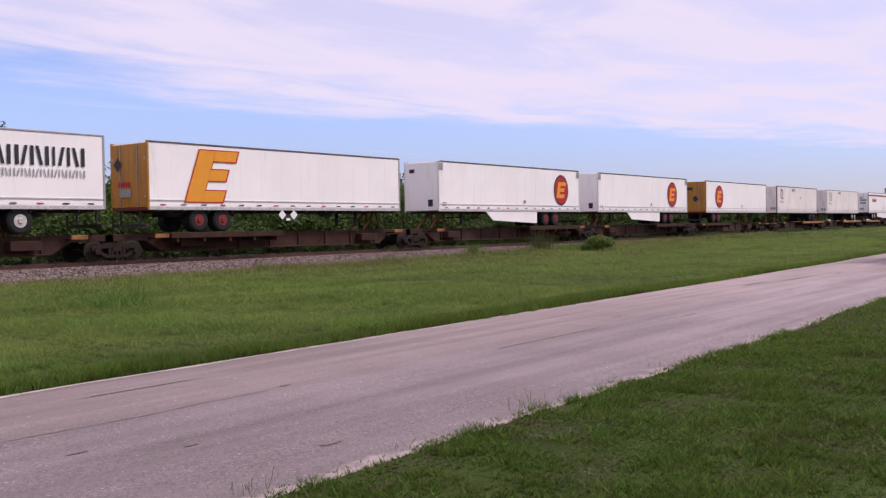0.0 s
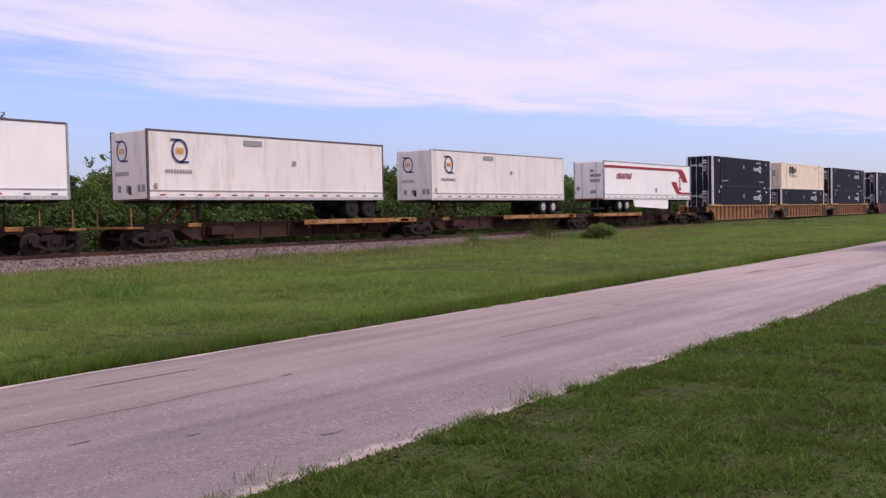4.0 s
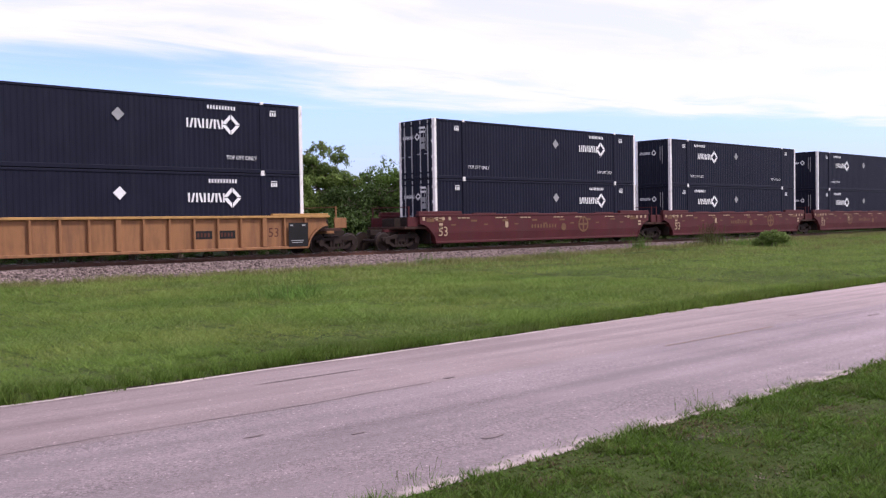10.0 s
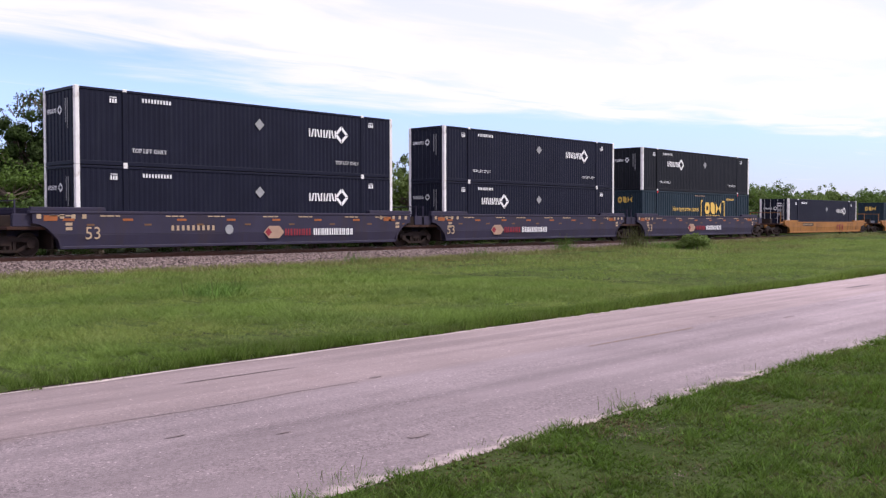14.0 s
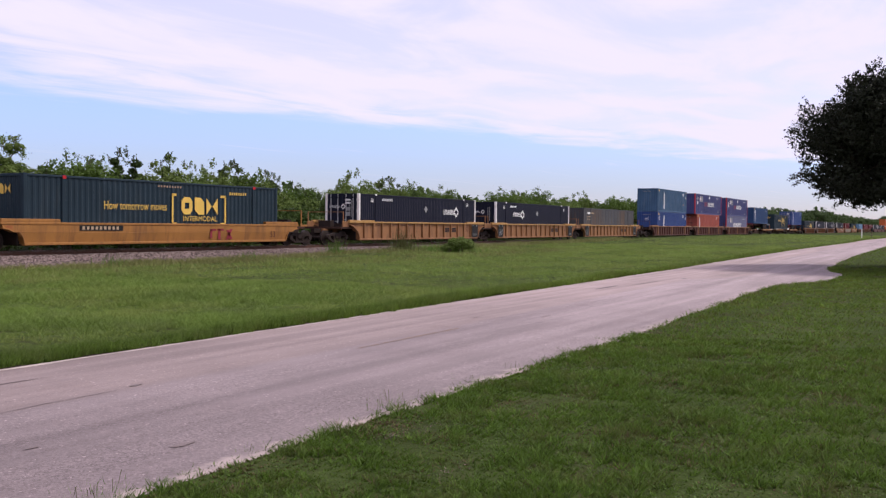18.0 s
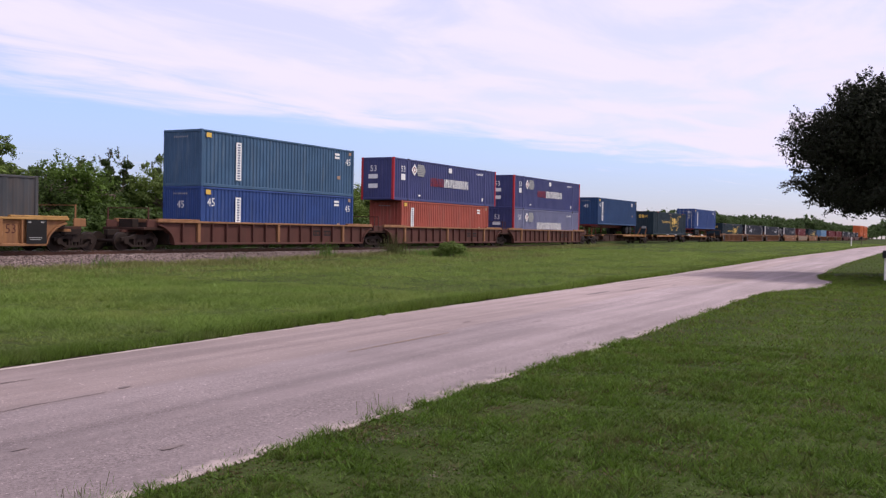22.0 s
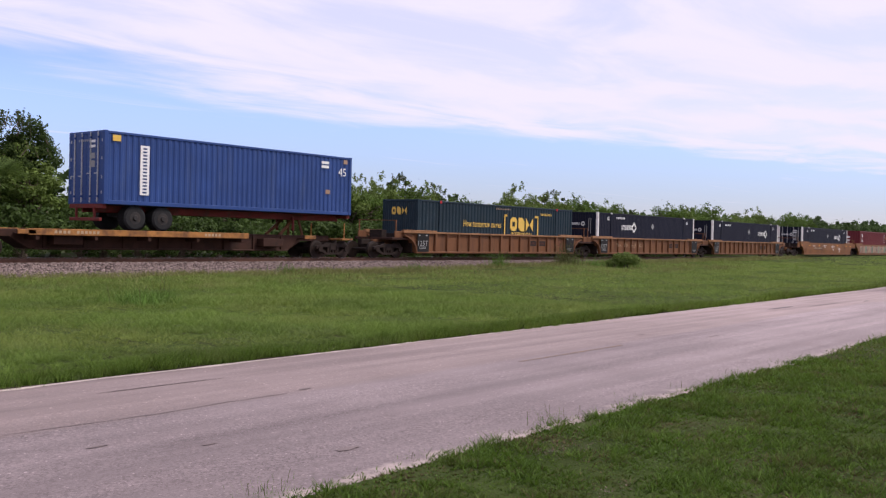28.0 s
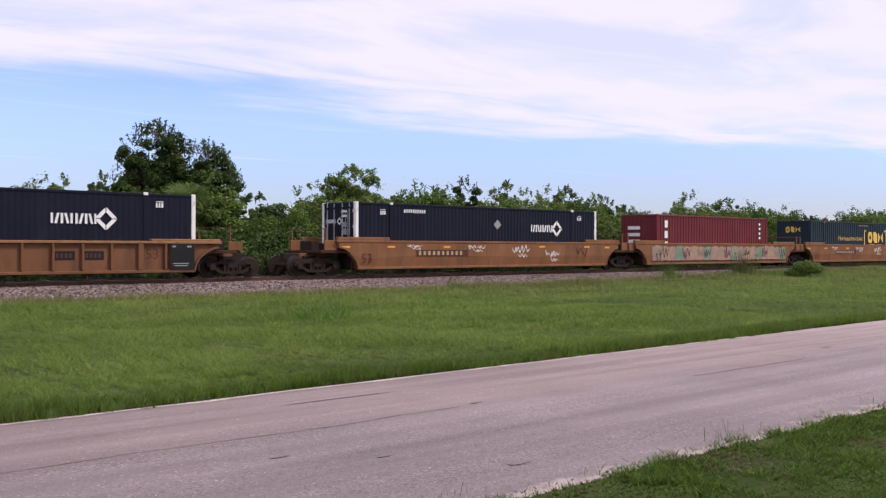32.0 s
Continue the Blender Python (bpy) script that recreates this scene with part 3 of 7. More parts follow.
def strokes(n, w, h, t, seed=1, lean=0.0):
    """A wordmark as a row of plain bars, some upright, some slanted, some cut short."""
    r = random.Random(seed)
    k = n * 2 + n // 2
    p, out = w / k, []
    for i in range(k):
        x = i * p
        if i % 5 in (1, 3):
            d = p * 0.55 * (1 if i % 5 == 1 else -1)
            q = ((x - d / 2, 0), (x + t - d / 2, 0), (x + t + d / 2, h), (x + d / 2, h))
        else:
            q = rect(x, x + t * r.uniform(0.8, 1.2), 0, h)
        out.append(tuple((a + z * lean, z) for a, z in q))
    return out


def ribbon(low, high):
    """Quads between two lines of points."""
    return [(a, b, d, c) for a, b, c, d in zip(low[:-1], low[1:], high[:-1], high[1:])]


def scrawl(seed, w=0.85, h=0.45, n=9, t=0.035):
    """A sprayed scribble: a thin zigzag line of quads."""
    r = random.Random(seed)
    pts = [(w * (k + r.uniform(-0.6, 0.6)) / n, r.uniform(0, h * 0.35) if k % 2 else r.uniform(h * 0.6, h)) for k in range(n)]
    return [((x0 - t / 2, z0), (x0 + t / 2, z0), (x1 + t / 2, z1), (x1 - t / 2, z1)) for (x0, z0), (x1, z1) in zip(pts[:-1], pts[1:])]

# ---- ground, road, railway ----
TRACK, RAIL = 34.8, 0.52


def along(x, stops):
    """A value that changes smoothly along the road, from a few stops."""
    for (x0, v0), (x1, v1) in zip(stops[:-1], stops[1:]):
        if x < x1:
            k = min(1.0, max(0.0, (x - x0) / (x1 - x0)))
            return v0 + (v1 - v0) * k
    return stops[-1][1]


def near_edge(x):
    """The near edge of the road, with a short apron where a drive leaves it."""
    return along(x, ((3, 4.63), (9, 4.69), (14, 4.72), (18, 4.86), (24, 5.08), (31.0, 5.24), (32.6, 4.55), (34.5, 4.1), (39.5, 4.1), (41.5, 4.9), (44, 5.28), (54, 5.80), (65, 5.97), (90, 6.05)))


def far_side(x):
    return along(x, ((3, 9.76), (9, 9.90), (15, 10.06), (29, 10.40), (34, 10.58), (46, 10.80), (72, 10.85), (98, 10.10)))


def height(x, y):
    """The ground's height: flat near the road, a slow rise far off, a bank of grass beside the ballast."""
    far = 0.55 * min(1.0, max(0.0, (x - 40) / 80)) if x > 40 else 0.0
    b = max(0.0, 1 - abs(y - 29.2) / 3.0) * 0.16 * min(1, max(0, (x - 34) / 12))
    lo, hi = near_edge(x), far_side(x)
    away = max(lo - y, y - hi)
    lump = (0.06 * noise.noise((x * 0.15, y * 0.25, 3.0)) + 0.035 * noise.noise((x * 0.7, y * 0.9, 6.0))) * min(1.0, max(0.0, away - 0.4) / 1.5)
    bank = 0.10 * min(1, max(0, (y - hi) / 1.2)) - 0.02 if y > hi else 0.0
    return far + b + lump + bank - (0.03 if lo < y < hi else 0.0)


def steps(stops):
    out = []
    for a, b, s in stops:
        n = max(1, round((b - a) / s))
        out += [a + (b - a) * i / n for i in range(n)]
    return out + [stops[-1][1]]


def sheet(name, xs, ys, material, fn, label, category):
    verts = [(x, y, fn(x, y)) for y in ys for x in xs]
    n = len(xs)
    faces = [(j * n + i, j * n + i + 1, (j + 1) * n + i + 1, (j + 1) * n + i) for j in range(len(ys) - 1) for i in range(n - 1)]
    me = bpy.data.meshes.new(name)
    me.from_pydata(verts, [], faces)
    me.materials.append(material)
    for p in me.polygons:
        p.use_smooth = True
    return tagged(new(name, me), label, category, kind="structure")


sheet("ground", steps([(-900, -20, 80), (-20, 0, 1.5), (0, 16, 0.5), (16, 80, 1.0), (80, 200, 6), (200, 1400, 80)]),
      steps([(-400, -4, 40), (-4, 3.8, 0.35), (3.8, 6.4, 0.26), (6.4, 9.6, 0.8), (9.6, 11.4, 0.3), (11.4, 42, 0.8), (42, 90, 4), (90, 900, 60)]),
      M["soil"], height, "green grassy ground on both sides of the road", "ground")

# the road: pale worn asphalt with an uneven sandy edge
random.seed(5)


def edge_wobble(x, k):
    return 0.16 * noise.noise((x * 0.9, k, 0)) + 0.07 * noise.noise((x * 3.1, k, 5))


def far_edge(x):
    return far_side(x) + edge_wobble(x, 9) * 0.25


xs = steps([(-300, -8, 20), (-8, 60, 0.35), (60, 200, 4), (200, 420, 20)])
verts, faces, across = [], [], []
for x in xs:
    far = height(x, 7.6) + 0.03
    e, b = near_edge(x), far_edge(x)
    a = e - 0.01
    row = [(a - 0.10, -0.06), (a - 0.02, 0.004)] + [(a + (b - a) * k / 6, 0.012 + 0.05 * (1 - ((k - 3) / 3) ** 2)) for k in range(7)] + [(b + 0.12, -0.05)]
    verts += [(x, y, far + z) for y, z in row]
    across += [y - e for y, z in row]
for i in range(len(xs) - 1):
    for k in range(9):
        faces.append((i * 10 + k, (i + 1) * 10 + k, (i + 1) * 10 + k + 1, i * 10 + k + 1))
me = bpy.data.meshes.new("road")
me.from_pydata(verts, [], [f[::-1] for f in faces])
uv = me.uv_layers.new(name="across")
for lp in me.loops:
    uv.data[lp.index].uv = (verts[lp.vertex_index][0], across[lp.vertex_index])
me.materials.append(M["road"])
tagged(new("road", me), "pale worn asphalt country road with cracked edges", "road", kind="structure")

verts, faces = [], []
for x in xs:
    b = far_edge(x)
    z = height(x, 7.6) + 0.03 + 0.018
    w = 0.065 + 0.05 * noise.noise((x * 1.1, 31, 0))
    verts += [(x, b - w, z), (x, b + 0.02, z)]
for i in range(len(xs) - 1):
    faces.append((2 * i, 2 * i + 2, 2 * i + 3, 2 * i + 1))
me = bpy.data.meshes.new("road_edge")
me.from_pydata(verts, [], faces)
me.materials.append(M["sand"])
tagged(new("road_edge", me), "thin pale sandy line along the far road edge", "road edge", kind="structure")


# strip along the cut verge edge: dark soil plus painted shade under the grass
verts, faces = [], []
for x in xs:
    b = far_edge(x)
    z = height(x, 7.6) + 0.03
    r = max(0.0, 0.02 + 0.05 * noise.noise((x * 1.7, 77, 0)))
    verts += [(x, b + 0.012, z - 0.01), (x, b + 0.05 + r * 0.6, z + r)]
for i in range(len(xs) - 1):
    faces.append((2 * i, 2 * i + 2, 2 * i + 3, 2 * i + 1))
me = bpy.data.meshes.new("verge_edge")
me.from_pydata(verts, [], faces)
me.materials.append(M["soil_shade"])
tagged(new("verge_edge", me), "dark strip of bare soil and painted shade along the verge edge", "soil edge", kind="structure")


def road_z(x, y):
    lo, hi = near_edge(x) - 0.01, far_side(x)
    k = (y - lo) / (hi - lo) * 2 - 1
    return height(x, 7.6) + 0.03 + 0.012 + 0.05 * (1 - k * k)


def road_mark(name, x0, x1, y, w, material, label, category, n=14, rag=0.35):
    """A thin patch that lies on the road, with a ragged outline."""
    bm = bmesh.new()
    top = []
    for i in range(n):
        a = i * math.tau / n
        r = 1 + rag * (random.random() - 0.5)
        x, yy = (x0 + x1) / 2 + (x1 - x0) / 2 * math.cos(a) * r, y + w / 2 * math.sin(a) * r
        top.append(bm.verts.new((x, yy, road_z(x, yy) + 0.005)))
    bm.faces.new(top)
    bmesh.ops.triangulate(bm, faces=bm.faces[:])
    tagged(new(name, to_mesh(name, bm, material)), label, category, kind="structure")


for x0, x1, y, w, m_ in ((6.92, 7.10, 7.52, 0.06, "stain"), (5.28, 5.52, 5.28, 0.08, "stain"), (24.6, 26.6, 8.85, 0.12, "tar"), (26.6, 29.5, 8.5, 0.10, "stain"), (5.3, 6.9, 8.82, 0.05, "stain"),
                         (3.9, 4.1, 6.6, 0.04, "stain"), (4.6, 4.75, 6.1, 0.04, "stain"), (31.0, 31.7, 8.2, 0.12, "tar"), (16.2, 16.7, 6.9, 0.06, "stain"), (15.4, 15.7, 7.9, 0.06, "stain")):
    road_mark("road_patch", x0, x1, y, w, M[m_], "small dark patch on the pale road", "road patch")
bm = bmesh.new()
for i in range(30):
    x0, y0 = 10.72 + i * 0.1, 7.23 + 0.0015 * i
    w = 0.05 + 0.03 * noise.noise((x0 * 2.1, 4, 0))
    a = [bm.verts.new((x, y, road_z(x, y) + 0.004)) for x, y in ((x0, y0), (x0 + 0.1, y0), (x0 + 0.1, y0 + w), (x0, y0 + w))]
    bm.faces.new(a)
tagged(new("road_marking", to_mesh("road_marking", bm, M["line"])), "faded yellow centre line worn into the road", "road marking", kind="structure")
# long wandering cracks
for y, x0, x1, s in ((7.45, 1.5, 6.9, 2), (7.3, 15, 40, 6)):
    bm = bmesh.new()
    last = None
    x = x0
    while x < x1:
        yy = y + 0.10 * noise.noise((x * 0.5, s, 0)) + 0.03 * noise.noise((x * 3, s, 2))
        w = 0.005 + 0.008 * abs(noise.noise((x * 1.3, s, 7)))
        cur = [bm.verts.new((x, yy - w, road_z(x, yy) + 0.004)), bm.verts.new((x, yy + w, road_z(x, yy) + 0.004))]
        if last:
            bm.faces.new((last[0], cur[0], cur[1], last[1]))
        last = cur
        x += 0.2
    tagged(new("road_crack", to_mesh("road_crack", bm, M["stain"])), "thin wandering crack along the road", "road crack", kind="structure")

# ballast bed with sloping shoulders
prof = ((28.1, -0.25), (28.9, 0.05), (30.7, 0.17), (32.75, 0.335), (34.8, 0.345), (36.9, 0.335), (38.6, 0.0), (39.2, -0.3))
xs = steps([(-900, 0, 60), (0, 110, 0.8), (110, 300, 6), (300, 1300, 60)])
verts, faces = [], []
for x in xs:
    for y, z in prof:
        w = 0.0 if x > 300 or x < -1 else 0.05 * noise.noise((x * 1.3, y * 2, 1)) + (0.25 * noise.noise((x * 0.35, 3, 1)) + 1.2 * min(1, max(0, (x - 30) / 14)) if y < 29.5 else 0)
        verts.append((x, y + w, z + 0.04 * noise.noise((x * 2.2, y * 3, 9))))
n = len(prof)
for i in range(len(xs) - 1):
    for k in range(n - 1):
        faces.append((i * n + k, (i + 1) * n + k, (i + 1) * n + k + 1, i * n + k + 1))
me = bpy.data.meshes.new("ballast")
me.from_pydata(verts, [], faces)
me.materials.append(M["ballast"])
tagged(new("ballast", me), "grey crushed stone bed under the railway", "ballast", kind="structure")

for y in (TRACK - 0.75, TRACK + 0.75):
    rail = tagged(new("rail"), "rusty steel rail with a polished head", "rail", group="rails of the track", kind="structure")
    bm = bmesh.new()
    box(bm, -900, 1300, y - 0.07, y + 0.07, RAIL - 0.17, RAIL - 0.145)
    box(bm, -900, 1300, y - 0.012, y + 0.012, RAIL - 0.145, RAIL - 0.035)
    box(bm, -900, 1300, y - 0.036, y + 0.036, RAIL - 0.035, RAIL - 0.006)
    part("rail_web", bm, M["rail"], rail)
    bm = bmesh.new()
    box(bm, -900, 1300, y - 0.03, y + 0.03, RAIL - 0.006, RAIL)
    part("rail_head", bm, M["railtop"], rail, "polished running surface")

# ---- train ----
# x runs along the train, y = 0 is the track's middle, z = 0 the top of the rails
SPEEDS = ((0, 4.5, 20.05), (4.5, 6.5, 19.8), (6.5, 15.5, 19.55), (15.5, 17.5, 19.68), (17.5, 24.5, 19.77), (24.5, 26.5, 19.70), (26.5, 32, 19.64))
KNOTS = (0, 2.25, 4.5, 6.5, 9.5, 12.5, 15.5, 17.5, 21, 24.5, 26.5, 29, 32)


def travelled(t):
    return sum(max(0, min(t, b) - a) * v for a, b, v in SPEEDS)


ROLLING = []


def vehicle(name, u, z, label, category, group=""):
    """A top-level thing of the train, u metres along it and z above the rails."""
    ob = tagged(new(name), label, category, group)
    ob.location = (u, TRACK, RAIL + z)
    ROLLING.append((ob, u, z))
    return ob


HW = 1.30       # half the width of a container


def corrugated(length, h, pitch, depth, name, material):
    """A ribbed sheet, standing, facing -y, from 0 to length."""
    key = ("corr", round(length, 3), round(h, 3), pitch, depth, material.name)
    if key not in _boxes:
        n = max(2, round(length / pitch))
        p = length / n
        pts = []
        for i in range(n):
            x = i * p
            pts += [(x, 0), (x + 0.34 * p, 0), (x + 0.5 * p, depth), (x + 0.84 * p, depth)]
        pts.append((length, 0))
        bm = bmesh.new()
        lo = [bm.verts.new((x, y, 0)) for x, y in pts]
        hi = [bm.verts.new((x, y, h)) for x, y in pts]
        for i in range(len(pts) - 1):
            bm.faces.new((lo[i], lo[i + 1], hi[i + 1], hi[i]))
        _boxes[key] = to_mesh(name, bm, material)
    return _boxes[key]


def container(u, L, z, body, label, h=2.896, posts=None, doors=False, marks=None, lifts=None, corr=(0.28, 0.035), side=None):
    """A steel container: ribbed walls, rails, posts, castings, doors, painted marks."""
    c = vehicle("shipping_container", u, z, label, "container", "containers on the train")
    body_m, post_m = M[body], M[posts or body]
    side_m = M[side or body]
    pw = 0.17
    me = corrugated(L - 2 * pw, h - 0.24, corr[0], corr[1], "side_wall", side_m)
    part("side_wall", me, None, c, at=pose(pw, -HW + 0.02, 0.14))
    part("side_wall", me, None, c, at=pose(L - pw, HW - 0.02, 0.14, 0, 0, 180))
    me = corrugated(2 * HW - 0.3, h - 0.24, 0.28, 0.03, "end_wall", body_m)
    part("end_wall", me, None, c, at=pose(L - 0.03, -HW + 0.15, 0.14, 0, 0, 90))
    if doors:
        for k in (0, 1):
            y = -HW + 0.14 if k else 0.01
            d = block("door", body_m, c, 0.02, 0.06, y, y + HW - 0.15, 0.14, h - 0.10)
            rods = M["rod"]
            for j in (0.30, 0.84):
                block("lock_rod", rods, d, -0.05, -0.01, j - 0.02, j + 0.02, -0.08, h - 0.20, bev=0)
                block("rod_handle", M["trim"], d, -0.06, -0.03, j, j + 0.22, 0.95 + 0.1 * k, 0.99 + 0.1 * k, bev=0)
                for q in (0.12, 2.45):
                    block("rod_bracket", body_m, d, -0.055, 0.0, j - 0.05, j + 0.05, q, q + 0.08, bev=0)
            for q in (0.25, 0.85, 1.6, 2.3):
                block("hinge", M["postwhite" if posts else "trim"], d, -0.03, 0.0, 0.0 if k else HW - 0.20, 0.05 if k else HW - 0.15, q, q + 0.12, bev=0)
            for q in (0.55, 1.35, 2.1):
                block("door_rib", body_m, d, -0.012, 0.0, 0.02, HW - 0.17, q, q + 0.06, bev=0)
        decal("notice", [rect(0, 0.30, 0, 0.22), rect(0, 0.30, -0.34, -0.08)], M["d_grey"], c, -0.012, -0.35, h * 0.62, end=True)
        decal("number_marking", [rect(0, 0.42, 0, 0.10), rect(0, 0.42, -0.2, -0.10)], M["d_white"], c, -0.012, -0.25, h * 0.84, end=True)
    else:
        part("end_wall", me, None, c, at=pose(0.03, HW - 0.15, 0.14, 0, 0, -90))
    block("roof", body_m, c, 0.05, L - 0.05, -HW + 0.03, HW - 0.03, h - 0.11, h - 0.05)
    block("floor", M["chassis"], c, 0.05, L - 0.05, -HW + 0.03, HW - 0.03, 0.03, 0.12)
    for y0 in (-HW, HW - 0.06):
        block("bottom_rail", side_m, c, pw, L - pw, y0, y0 + 0.06, 0.0, 0.16)
        block("top_rail", side_m, c, pw, L - pw, y0, y0 + 0.06, h - 0.12, h - 0.02)
        for x in (0.0, L - pw):
            block("corner_post", post_m, c, x, x + pw, y0 - 0.005 if y0 < 0 else y0, y0 + 0.06 if y0 < 0 else y0 + 0.065, 0.0, h)
    for x in (0.0, L - 0.12):
        block("end_post", post_m, c, x, x + 0.12, -HW + 0.06, -HW + 0.16, 0.0, h)
        block("end_post", post_m, c, x, x + 0.12, HW - 0.16, HW - 0.06, 0.0, h)
        block("end_sill", body_m, c, x, x + 0.10, -HW + 0.16, HW - 0.16, 0.0, 0.15)
        block("end_header", body_m, c, x, x + 0.10, -HW + 0.16, HW - 0.16, h - 0.14, h - 0.01)
    if L > 14:
        for x in (L / 2 - 6.096, L / 2 + 6.096):
            for y0 in (-HW - 0.008, HW - 0.03):
                block("lift_post", side_m, c, x - 0.10, x + 0.10, y0, y0 + 0.04, 0.1, h - 0.1)
                block("casting", M[lifts or "chassis"], c, x - 0.09, x + 0.09, y0 - 0.006, y0 + 0.05, h - 0.10, h + 0.012)
                block("casting", M[lifts or "chassis"], c, x - 0.09, x + 0.09, y0 - 0.006, y0 + 0.05, 0.0, 0.12)
    if marks:
        marks(c, L, h)
    return c


FACE = -HW - 0.012


def diamond(r):
    return ((0, -r), (r, 0), (0, r), (-r, 0))


def ring_diamond(r, w):
    out = []
    for k in range(4):
        a, b = math.tau * k / 4, math.tau * (k + 1) / 4
        p = lambda rr, an, s=0.0: (rr * math.cos(an), rr * math.sin(an))
        g = 0.05
        a1, b1 = p(r, a), p(r, b)
        a2, b2 = p(r - w, a), p(r - w, b)
        lerp = lambda q, s, f: (q[0] + (s[0] - q[0]) * f, q[1] + (s[1] - q[1]) * f)
        out.append((lerp(a1, b1, g), lerp(a1, b1, 1 - g), lerp(a2, b2, 1 - g), lerp(a2, b2, g)))
    return out


def navy_marks(logo, dia, end_logo=True, ident="left", grey_diamond=True):
    """White marks on the navy boxes: a wordmark of bars with a diamond ring, a lone diamond, numbers as bars, lift notes."""
    def put(c, L, h):
        z = h * 0.655
        decal("wordmark", strokes(4, 1.68, 0.36, 0.085, 3), M["d_white"], c, logo, FACE, z - 0.19, label="white wordmark of plain shapes")
        decal("emblem", ring_diamond(0.43, 0.19), M["d_white"], c, logo + 1.93, FACE, z, label="white diamond ring emblem")
        decal("diamond_mark", [diamond(0.25)], M["d_grey" if grey_diamond else "d_white"], c, dia, FACE, z + 0.14)
        xi, n = (2.7, 10) if ident == "left" else (logo + 0.9, 10)
        decal("number_marking", bars(n, 1.3, 0.15, 0.55), M["d_white"], c, xi, FACE, h - 0.42)
        for x in (1.35, L - 1.6):
            decal("size_mark", [rect(0, 0.30, 0.14, 0.17), rect(0.0, 0.07, -0.06, 0.1), rect(0.11, 0.17, -0.06, 0.1), rect(0.21, 0.29, -0.06, 0.1)], M["d_white"], c, x, FACE, h - 0.48)
        words(c, "TOP LIFT ONLY", 2.25, FACE, 0.52, 0.16, M["d_white"], width=1.5)
        words(c, "TOP LIFT ONLY", L - 3.65, FACE, 0.52, 0.16, M["d_white"], width=1.4)
        if end_logo:
            decal("wordmark", strokes(4, 0.8, 0.17, 0.04, 3), M["d_white"], c, -0.012, HW - 0.35, h * 0.68, end=True)
            decal("emblem", ring_diamond(0.2, 0.09), M["d_white"], c, -0.012, HW - 1.4, h * 0.71, end=True)
            decal("number_marking", [rect(0, 0.05, -0.9, 0), rect(0.16, 0.21, -1.1, 0)], M["d_grey"], c, -0.012, -HW + 0.75, h * 0.85, end=True)
    return put


def slab(k):
    """Heavy plain emblem blocks: a ring, a cut slab, a pair of wedges."""
    if k == 0:
        return [((0.0, 0.20), (0.22, 0.28), (0.22, 0.57), (0.0, 0.65)), ((0.0, 0.65), (0.22, 0.57), (0.52, 0.57), (0.74, 0.65), (0.56, 0.85), (0.18, 0.85)), ((0.74, 0.65), (0.52, 0.57), (0.52, 0.28), (0.74, 0.20)), ((0.74, 0.20), (0.52, 0.28), (0.22, 0.28), (0.0, 0.20), (0.18, 0.0), (0.56, 0.0))]
    if k == 1:
        return [((0.04, 0.22), (0.30, 0.0), (0.70, 0.0), (0.70, 0.63), (0.44, 0.85), (0.04, 0.85))]
    return [((0.0, 0.0), (0.38, 0.425), (0.0, 0.85)), ((0.82, 0.0), (0.82, 0.85), (0.44, 0.425))]


def teal_marks(c, L, h):
    """Yellow marks of the dark teal boxes: a slogan, a block emblem in brackets, numbers as bars."""
    z = 1.57
    words(c, "How tomorrow moves", 4.1, FACE, z - 0.08, 0.38, M["d_yellow"], width=3.75, label="yellow slogan in plain letters")
    for x, s in ((8.18, 1), (11.87, -1)):
        decal("bracket", [rect(0, 0.11, -0.73, 0.73), rect(min(0, s * 0.30), max(0.11, s * 0.30), 0.64, 0.76), rect(min(0, s * 0.30), max(0.11, s * 0.30), -0.76, -0.64)], M["d_yellow"], c, x, FACE, z, label="yellow bracket")
    for k in range(3):
        decal("emblem_block", slab(k), M["d_yellow"], c, 8.82 + k * 0.86, FACE, z - 0.24, label="heavy yellow emblem block")
    words(c, "INTERMODAL", 8.95, FACE, z - 0.57, 0.26, M["d_yellow"], width=2.35)
    for x in (8.72, 9.02, 11.1, 11.4):
        decal("dot", [oval(0.13, 0.13, 12)], M["d_yellow"], c, x, FACE, z - 0.95)
    decal("number_marking", bars(9, 1.6, 0.09, 0.45), M["d_faint"], c, 7.3, FACE, h - 0.30)
    decal("number_marking", bars(8, 1.35, 0.14, 0.5), M["d_yellow"], c, 12.25, FACE, h - 0.52)
    for k in range(3):
        decal("emblem_block", [tuple((px_ * 0.42, pz_ * 0.5) for px_, pz_ in q) for q in slab(k)], M["d_yellow"], c, -0.012, 0.6 - k * 0.38, h - 0.85, end=True)
    decal("number_marking", [rect(0, 0.6, 0, 0.3)], M["d_grey"], c, -0.012, 0.2, 0.7, end=True)
    for x in (L / 2 - 6.096, L / 2 + 6.096):
        decal("corner_mark", [rect(-0.09, 0.09, 0, 0.14)], M["d_red"], c, x, FACE - 0.012, h - 0.16)


